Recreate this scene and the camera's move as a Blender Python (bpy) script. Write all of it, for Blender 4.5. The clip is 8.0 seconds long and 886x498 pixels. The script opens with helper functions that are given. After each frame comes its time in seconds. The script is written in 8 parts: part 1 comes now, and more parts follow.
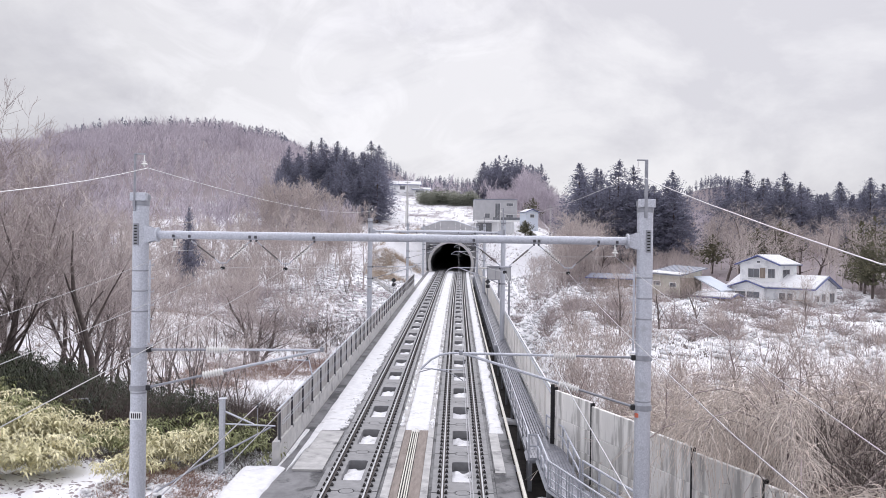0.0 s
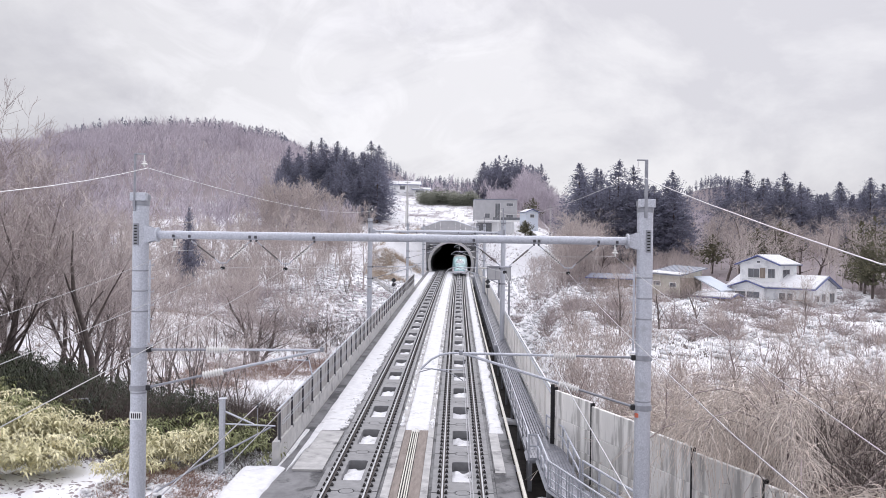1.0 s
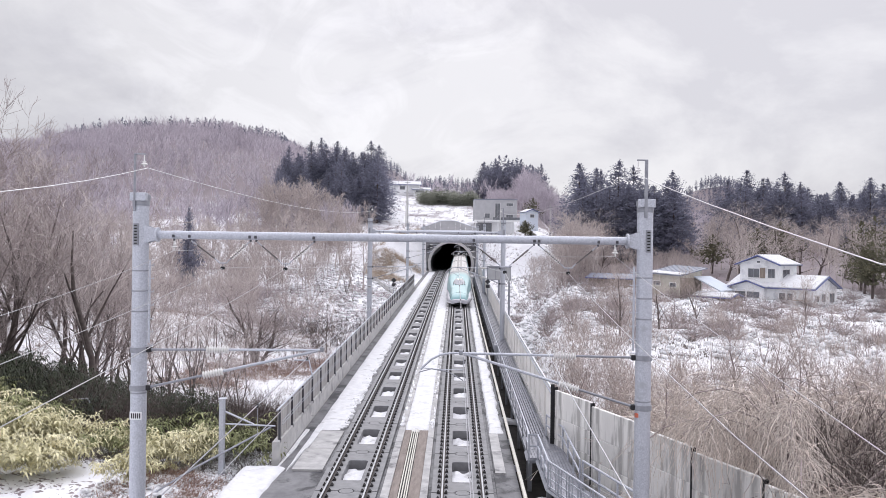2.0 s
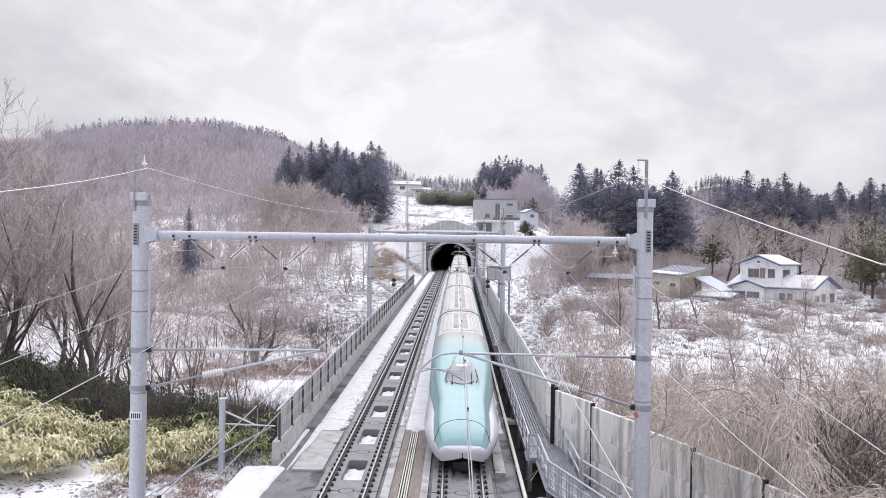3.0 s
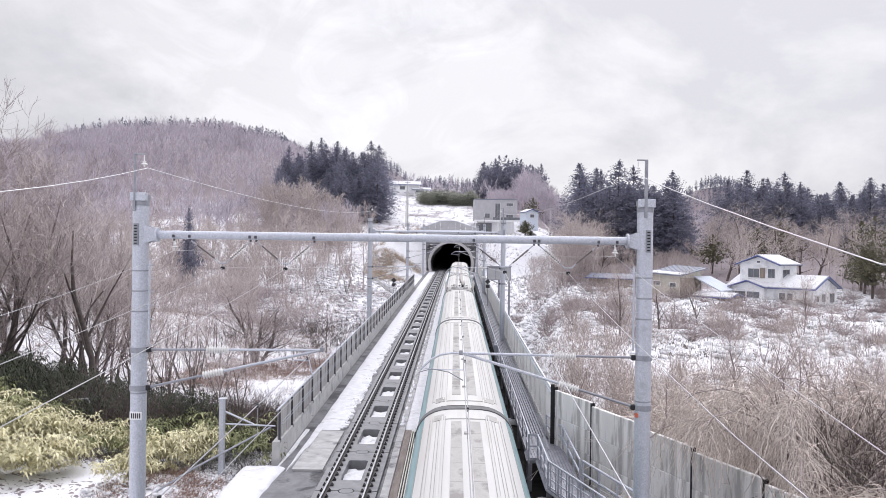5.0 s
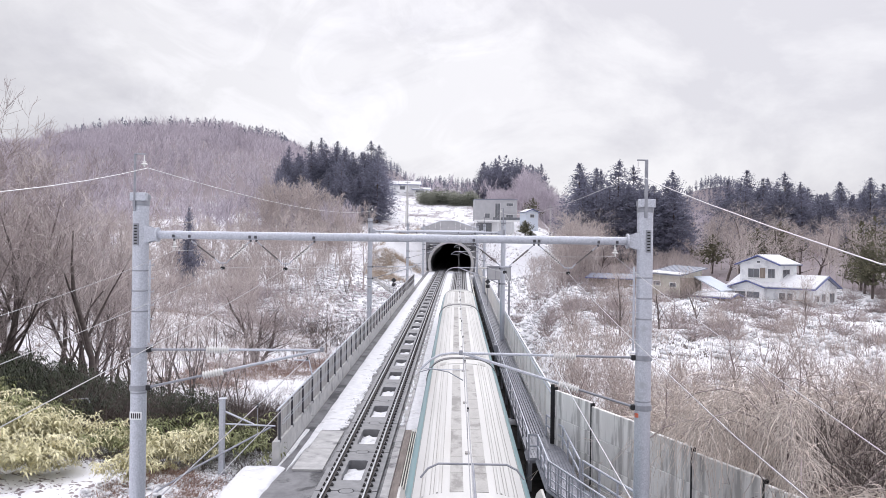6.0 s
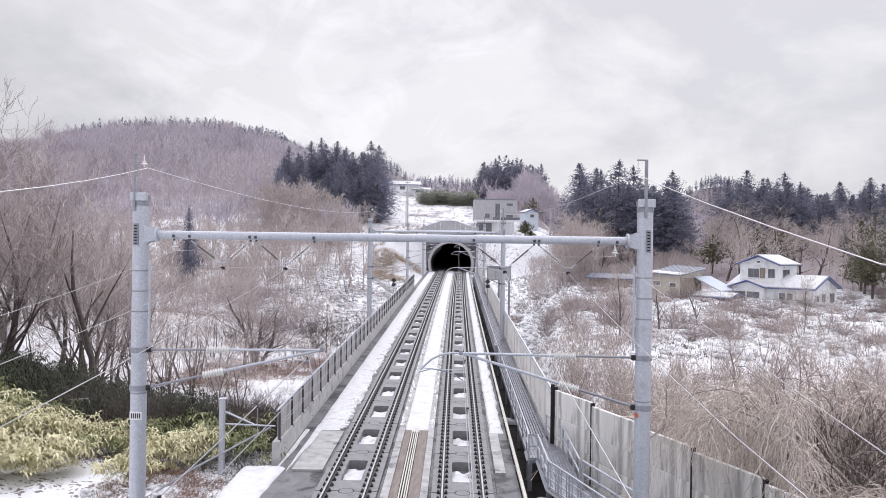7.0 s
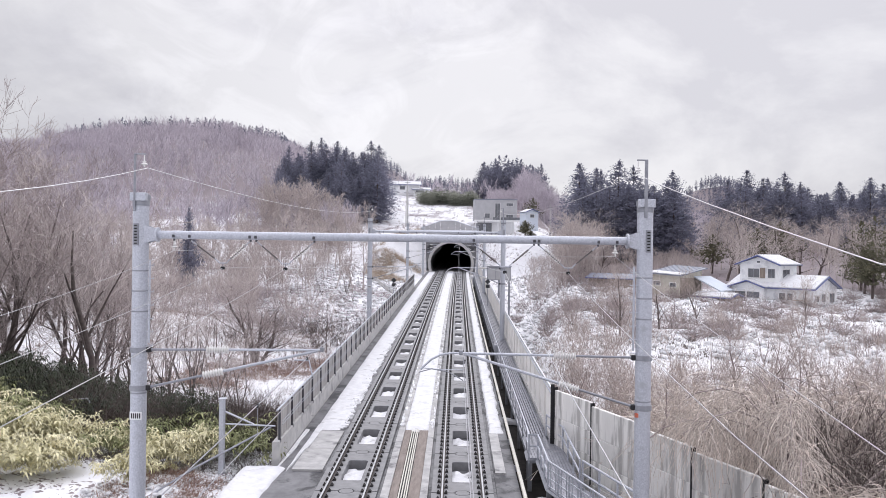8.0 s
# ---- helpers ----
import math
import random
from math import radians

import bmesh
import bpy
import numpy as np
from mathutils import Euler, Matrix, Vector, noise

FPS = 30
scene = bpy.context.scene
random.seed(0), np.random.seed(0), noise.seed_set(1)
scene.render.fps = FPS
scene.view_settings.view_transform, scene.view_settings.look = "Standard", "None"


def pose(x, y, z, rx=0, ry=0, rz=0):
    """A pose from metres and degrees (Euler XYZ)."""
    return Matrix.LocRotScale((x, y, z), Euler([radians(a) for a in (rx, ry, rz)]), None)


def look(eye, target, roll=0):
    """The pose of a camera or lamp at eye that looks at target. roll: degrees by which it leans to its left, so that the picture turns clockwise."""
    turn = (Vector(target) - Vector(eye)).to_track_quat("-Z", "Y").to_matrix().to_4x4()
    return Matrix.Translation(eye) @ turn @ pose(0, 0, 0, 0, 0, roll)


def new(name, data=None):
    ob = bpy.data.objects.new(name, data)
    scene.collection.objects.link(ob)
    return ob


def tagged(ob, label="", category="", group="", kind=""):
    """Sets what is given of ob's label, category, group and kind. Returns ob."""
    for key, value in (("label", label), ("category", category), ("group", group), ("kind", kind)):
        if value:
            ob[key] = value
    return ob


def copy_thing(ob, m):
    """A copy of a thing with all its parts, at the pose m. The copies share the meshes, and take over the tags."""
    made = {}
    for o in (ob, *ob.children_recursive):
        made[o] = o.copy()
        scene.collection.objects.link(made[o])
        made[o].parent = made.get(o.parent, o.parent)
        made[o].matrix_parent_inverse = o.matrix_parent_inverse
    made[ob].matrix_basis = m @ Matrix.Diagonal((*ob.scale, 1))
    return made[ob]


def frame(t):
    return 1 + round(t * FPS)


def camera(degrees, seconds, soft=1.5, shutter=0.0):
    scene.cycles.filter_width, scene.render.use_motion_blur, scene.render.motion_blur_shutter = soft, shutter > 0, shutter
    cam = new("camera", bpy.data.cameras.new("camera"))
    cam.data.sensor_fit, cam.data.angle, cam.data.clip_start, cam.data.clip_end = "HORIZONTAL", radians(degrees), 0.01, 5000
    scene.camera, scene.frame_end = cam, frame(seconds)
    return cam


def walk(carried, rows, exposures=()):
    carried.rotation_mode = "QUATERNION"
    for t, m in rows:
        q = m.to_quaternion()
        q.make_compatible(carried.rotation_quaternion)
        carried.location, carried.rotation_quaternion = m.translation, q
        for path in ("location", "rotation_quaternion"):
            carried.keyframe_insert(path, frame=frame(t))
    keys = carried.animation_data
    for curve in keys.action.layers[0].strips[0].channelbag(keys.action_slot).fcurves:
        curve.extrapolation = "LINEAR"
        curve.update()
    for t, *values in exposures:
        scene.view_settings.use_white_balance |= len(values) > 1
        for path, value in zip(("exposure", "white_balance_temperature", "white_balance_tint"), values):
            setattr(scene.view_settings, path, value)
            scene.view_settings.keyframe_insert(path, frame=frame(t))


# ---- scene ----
# ---------------------------------------------------------------- camera
cam = camera(59.68, 8.0, soft=0.45)
EYE = Vector((1.764, 0.0, 9.525))
AIM = EYE + Vector((-0.0162, 1.0, -0.0006))
walk(cam, [(0.0, look(EYE, AIM, 0.82)), (8.0, look(EYE, AIM, 0.82))],
     [(0.0, 0.04), (2.8, 0.07), (3.4, 0.14), (6.0, 0.14), (7.0, 0.06), (8.0, 0.04)])

# ---------------------------------------------------------------- world and sun
SUN_EL, SUN_AZ = radians(42), radians(8)
world = bpy.data.worlds.new("overcast_sky")
scene.world = world
world.use_nodes = True
wn, wl = world.node_tree.nodes, world.node_tree.links
wn.clear()
w_out, w_bg = wn.new("ShaderNodeOutputWorld"), wn.new("ShaderNodeBackground")
w_sky = wn.new("ShaderNodeTexSky")
w_sky.sky_type, w_sky.sun_disc = "NISHITA", False
w_sky.sun_elevation, w_sky.sun_rotation = SUN_EL, SUN_AZ
w_gain = wn.new("ShaderNodeVectorMath")
w_gain.operation, w_gain.inputs["Scale"].default_value = "SCALE", 0.10
w_co = wn.new("ShaderNodeTexCoord")
w_map = wn.new("ShaderNodeMapping")
w_map.inputs["Scale"].default_value = (1.0, 1.0, 1.5)
w_map.inputs["Location"].default_value = (0.9, 0.35, 0.55)
w_n1, w_n2 = wn.new("ShaderNodeTexNoise"), wn.new("ShaderNodeTexNoise")
w_n1.inputs["Scale"].default_value, w_n1.inputs["Detail"].default_value = 2.2, 7.0
w_n1.inputs["Roughness"].default_value, w_n1.inputs["Distortion"].default_value = 0.60, 0.5
w_n2.inputs["Scale"].default_value, w_n2.inputs["Detail"].default_value = 6.5, 6.0
w_sum = wn.new("ShaderNodeMath")
w_sum.operation = "MULTIPLY_ADD"
w_sum.inputs[1].default_value = 0.35
w_ramp = wn.new("ShaderNodeValToRGB")
w_ramp.color_ramp.elements[0].position, w_ramp.color_ramp.elements[0].color = 0.57, (0.70, 0.688, 0.74, 1)
w_ramp.color_ramp.elements[1].position, w_ramp.color_ramp.elements[1].color = 0.71, (0.865, 0.852, 0.89, 1)
w_mix = wn.new("ShaderNodeMixRGB")
w_mix.inputs["Fac"].default_value = 0.94
wl.new(w_co.outputs["Generated"], w_map.inputs["Vector"])
wl.new(w_map.outputs[0], w_n1.inputs["Vector"])
wl.new(w_map.outputs[0], w_n2.inputs["Vector"])
wl.new(w_n2.outputs["Fac"], w_sum.inputs[0])
wl.new(w_n1.outputs["Fac"], w_sum.inputs[2])
wl.new(w_sum.outputs[0], w_ramp.inputs["Fac"])
wl.new(w_sky.outputs[0], w_gain.inputs[0])
wl.new(w_gain.outputs[0], w_mix.inputs[1])
wl.new(w_ramp.outputs[0], w_mix.inputs[2])
# the cloud is brightest round the veiled sun
w_dot = wn.new("ShaderNodeVectorMath")
w_dot.operation = "DOT_PRODUCT"
w_dot.inputs[1].default_value = (math.sin(SUN_AZ) * math.cos(SUN_EL), math.cos(SUN_AZ) * math.cos(SUN_EL), math.sin(SUN_EL))
w_glow = wn.new("ShaderNodeMapRange")
w_glow.inputs["From Min"].default_value, w_glow.inputs["From Max"].default_value = 0.55, 1.0
w_glow.inputs["To Min"].default_value, w_glow.inputs["To Max"].default_value = 0.83, 1.10
w_fin = wn.new("ShaderNodeVectorMath")
w_fin.operation = "SCALE"
wl.new(w_co.outputs["Generated"], w_dot.inputs[0])
wl.new(w_dot.outputs["Value"], w_glow.inputs["Value"])
wl.new(w_glow.outputs[0], w_fin.inputs["Scale"])
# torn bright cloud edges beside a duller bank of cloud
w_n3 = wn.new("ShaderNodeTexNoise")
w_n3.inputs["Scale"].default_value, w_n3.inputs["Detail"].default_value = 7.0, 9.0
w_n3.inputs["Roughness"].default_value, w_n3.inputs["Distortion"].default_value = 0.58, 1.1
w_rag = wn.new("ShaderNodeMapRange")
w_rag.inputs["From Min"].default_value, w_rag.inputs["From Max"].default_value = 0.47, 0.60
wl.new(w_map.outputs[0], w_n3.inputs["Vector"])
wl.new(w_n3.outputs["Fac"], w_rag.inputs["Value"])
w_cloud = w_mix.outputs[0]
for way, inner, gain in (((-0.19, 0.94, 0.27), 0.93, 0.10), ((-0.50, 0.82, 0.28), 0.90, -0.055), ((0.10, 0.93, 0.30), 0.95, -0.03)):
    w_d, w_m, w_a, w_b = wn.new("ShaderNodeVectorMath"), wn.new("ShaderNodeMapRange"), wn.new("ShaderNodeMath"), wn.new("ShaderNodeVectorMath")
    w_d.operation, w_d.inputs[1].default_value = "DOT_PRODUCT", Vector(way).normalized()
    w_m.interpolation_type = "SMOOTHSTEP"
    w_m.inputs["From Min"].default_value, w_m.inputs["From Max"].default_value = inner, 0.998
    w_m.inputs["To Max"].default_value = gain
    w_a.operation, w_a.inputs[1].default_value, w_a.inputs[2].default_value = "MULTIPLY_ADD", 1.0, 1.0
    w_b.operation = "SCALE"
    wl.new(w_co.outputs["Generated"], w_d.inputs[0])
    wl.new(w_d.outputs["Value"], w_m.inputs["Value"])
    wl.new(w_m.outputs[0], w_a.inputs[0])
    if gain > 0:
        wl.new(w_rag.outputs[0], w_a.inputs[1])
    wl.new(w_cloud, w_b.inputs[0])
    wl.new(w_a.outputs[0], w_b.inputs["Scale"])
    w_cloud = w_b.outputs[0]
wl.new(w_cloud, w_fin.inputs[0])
# an overcast sky is brighter overhead than at the horizon
w_sep = wn.new("ShaderNodeSeparateXYZ")
w_up = wn.new("ShaderNodeMapRange")
w_up.inputs["From Min"].default_value, w_up.inputs["From Max"].default_value = 0.33, 0.85
w_zen = wn.new("ShaderNodeMixRGB")
w_zen.inputs[1].default_value, w_zen.inputs[2].default_value = (1, 1, 1, 1), (2.40, 2.40, 2.50, 1)
w_top = wn.new("ShaderNodeVectorMath")
w_top.operation = "MULTIPLY"
wl.new(w_co.outputs["Generated"], w_sep.inputs[0])
wl.new(w_sep.outputs["Z"], w_up.inputs["Value"])
wl.new(w_up.outputs[0], w_zen.inputs["Fac"])
wl.new(w_zen.outputs[0], w_top.inputs[1])
wl.new(w_fin.outputs[0], w_top.inputs[0])
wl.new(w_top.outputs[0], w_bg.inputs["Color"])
w_bg.inputs["Strength"].default_value = 1.0
wl.new(w_bg.outputs[0], w_out.inputs[0])

sun_data = bpy.data.lights.new("sun", "SUN")
sun_data.energy, sun_data.angle, sun_data.color = 0.75, radians(60), (1.0, 0.985, 0.965)
sun = new("sun", sun_data)
sun.matrix_world = look((0, 0, 0), (-math.sin(SUN_AZ) * math.cos(SUN_EL), -math.cos(SUN_AZ) * math.cos(SUN_EL), -math.sin(SUN_EL)))


# ---------------------------------------------------------------- materials
def surf(name, c1, c2, scale=4.0, rough=0.7, metal=0.0, bump=0.2, fine=40.0, stain=None, stain_scale=0.6,
         stain_at=0.58, vary=0.0, coat=0.0, island=0.0, stretch=(1, 1, 1), spec=0.5):
    """Two tones at two scales, an optional stain with a shape of its own, fine relief."""
    m = bpy.data.materials.new(name)
    m.use_nodes = True
    n, l = m.node_tree.nodes, m.node_tree.links
    b = n["Principled BSDF"]
    b.inputs["Roughness"].default_value, b.inputs["Metallic"].default_value = rough, metal
    b.inputs["Coat Weight"].default_value = coat
    b.inputs["Coat Roughness"].default_value = 0.08
    b.inputs["Specular IOR Level"].default_value = spec
    co, mp = n.new("ShaderNodeTexCoord"), n.new("ShaderNodeMapping")
    mp.inputs["Scale"].default_value = stretch
    l.new(co.outputs["Object"], mp.inputs["Vector"])
    a, f = n.new("ShaderNodeTexNoise"), n.new("ShaderNodeTexNoise")
    a.inputs["Scale"].default_value, a.inputs["Detail"].default_value = scale, 5.0
    f.inputs["Scale"].default_value, f.inputs["Detail"].default_value = fine, 3.0
    l.new(mp.outputs[0], a.inputs["Vector"])
    l.new(mp.outputs[0], f.inputs["Vector"])
    add = n.new("ShaderNodeMath")
    add.operation, add.inputs[1].default_value = "MULTIPLY_ADD", 0.35
    l.new(f.outputs["Fac"], add.inputs[0])
    l.new(a.outputs["Fac"], add.inputs[2])
    rp = n.new("ShaderNodeMapRange")
    rp.inputs["From Min"].default_value, rp.inputs["From Max"].default_value = 0.45, 0.90
    l.new(add.outputs[0], rp.inputs["Value"])
    mix = n.new("ShaderNodeMixRGB")
    mix.inputs[1].default_value, mix.inputs[2].default_value = (*c1, 1), (*c2, 1)
    l.new(rp.outputs[0], mix.inputs["Fac"])
    col = mix.outputs[0]
    if stain:
        s = n.new("ShaderNodeTexNoise")
        s.inputs["Scale"].default_value, s.inputs["Detail"].default_value = stain_scale, 6.0
        s.inputs["Roughness"].default_value = 0.6
        l.new(mp.outputs[0], s.inputs["Vector"])
        r2 = n.new("ShaderNodeMapRange")
        r2.inputs["From Min"].default_value, r2.inputs["From Max"].default_value = stain_at - 0.04, stain_at + 0.08
        l.new(s.outputs["Fac"], r2.inputs["Value"])
        mx = n.new("ShaderNodeMixRGB")
        mx.inputs[2].default_value = (*stain, 1)
        l.new(r2.outputs[0], mx.inputs["Fac"])
        l.new(col, mx.inputs[1])
        col = mx.outputs[0]
    if vary or island:
        if vary:
            src = n.new("ShaderNodeObjectInfo").outputs["Random"]
        else:
            src = n.new("ShaderNodeNewGeometry").outputs["Random Per Island"]
        k = vary or island
        mr = n.new("ShaderNodeMapRange")
        mr.inputs["To Min"].default_value, mr.inputs["To Max"].default_value = 1 - k, 1 + k
        l.new(src, mr.inputs["Value"])
        sc = n.new("ShaderNodeVectorMath")
        sc.operation = "SCALE"
        l.new(col, sc.inputs[0])
        l.new(mr.outputs[0], sc.inputs["Scale"])
        col = sc.outputs[0]
    l.new(col, b.inputs["Base Color"])
    if bump:
        bp = n.new("ShaderNodeBump")
        bp.inputs["Strength"].default_value, bp.inputs["Distance"].default_value = bump, 0.02
        l.new(add.outputs[0], bp.inputs["Height"])
        l.new(bp.outputs[0], b.inputs["Normal"])
    return m


def leafy(m, share):
    """Thin leaves and needles let part of the light through."""
    n, l = m.node_tree.nodes, m.node_tree.links
    b = n["Principled BSDF"]
    tr, mx = n.new("ShaderNodeBsdfTranslucent"), n.new("ShaderNodeMixShader")
    mx.inputs["Fac"].default_value = share
    l.new(b.inputs["Base Color"].links[0].from_socket, tr.inputs["Color"])
    l.new(b.outputs[0], mx.inputs[1])
    l.new(tr.outputs[0], mx.inputs[2])
    l.new(mx.outputs[0], n["Material Output"].inputs["Surface"])
    return m


def ground_mat():
    """Snow with dead grass, leaf litter and scrub showing through, more of it on steep and wooded ground."""
    m = surf("snowy_ground", (0.72, 0.725, 0.755), (0.85, 0.855, 0.88), scale=0.5, rough=0.75, bump=0.9, fine=4.0)
    n, l = m.node_tree.nodes, m.node_tree.links
    b = n["Principled BSDF"]
    snow = b.inputs["Base Color"].links[0].from_socket
    co = n.new("ShaderNodeTexCoord")
    s1, s2 = n.new("ShaderNodeTexNoise"), n.new("ShaderNodeTexNoise")
    s1.inputs["Scale"].default_value, s1.inputs["Detail"].default_value, s1.inputs["Roughness"].default_value = 0.09, 9.0, 0.66
    s2.inputs["Scale"].default_value, s2.inputs["Detail"].default_value = 1.3, 6.0
    l.new(co.outputs["Object"], s1.inputs["Vector"])
    l.new(co.outputs["Object"], s2.inputs["Vector"])
    at = n.new("ShaderNodeAttribute")
    at.attribute_name = "bare"
    sm = n.new("ShaderNodeMath")
    sm.operation = "ADD"
    s3 = n.new("ShaderNodeTexNoise")
    s3.inputs["Scale"].default_value, s3.inputs["Detail"].default_value = 5.0, 6.0
    l.new(co.outputs["Object"], s3.inputs["Vector"])
    s13 = n.new("ShaderNodeMath")
    s13.operation, s13.inputs[1].default_value = "MULTIPLY_ADD", 0.75
    off = n.new("ShaderNodeMath")
    off.operation, off.inputs[1].default_value = "SUBTRACT", 0.5
    l.new(s3.outputs["Fac"], off.inputs[0])
    l.new(off.outputs[0], s13.inputs[0])
    l.new(s1.outputs["Fac"], s13.inputs[2])
    l.new(s13.outputs[0], sm.inputs[0])
    l.new(at.outputs["Fac"], sm.inputs[1])
    sm2 = n.new("ShaderNodeMath")
    sm2.operation, sm2.inputs[1].default_value = "MULTIPLY_ADD", 0.35
    l.new(s2.outputs["Fac"], sm2.inputs[0])
    l.new(sm.outputs[0], sm2.inputs[2])
    r = n.new("ShaderNodeMapRange")
    r.inputs["From Min"].default_value, r.inputs["From Max"].default_value = 0.80, 0.845
    l.new(sm2.outputs[0], r.inputs["Value"])
    litter = n.new("ShaderNodeMixRGB")
    litter.inputs[1].default_value, litter.inputs[2].default_value = (0.13, 0.105, 0.11, 1), (0.30, 0.252, 0.275, 1)
    l.new(s2.outputs["Fac"], litter.inputs["Fac"])
    mx = n.new("ShaderNodeMixRGB")
    l.new(r.outputs[0], mx.inputs["Fac"])
    l.new(snow, mx.inputs[1])
    l.new(litter.outputs[0], mx.inputs[2])
    l.new(mx.outputs[0], b.inputs["Base Color"])
    return m


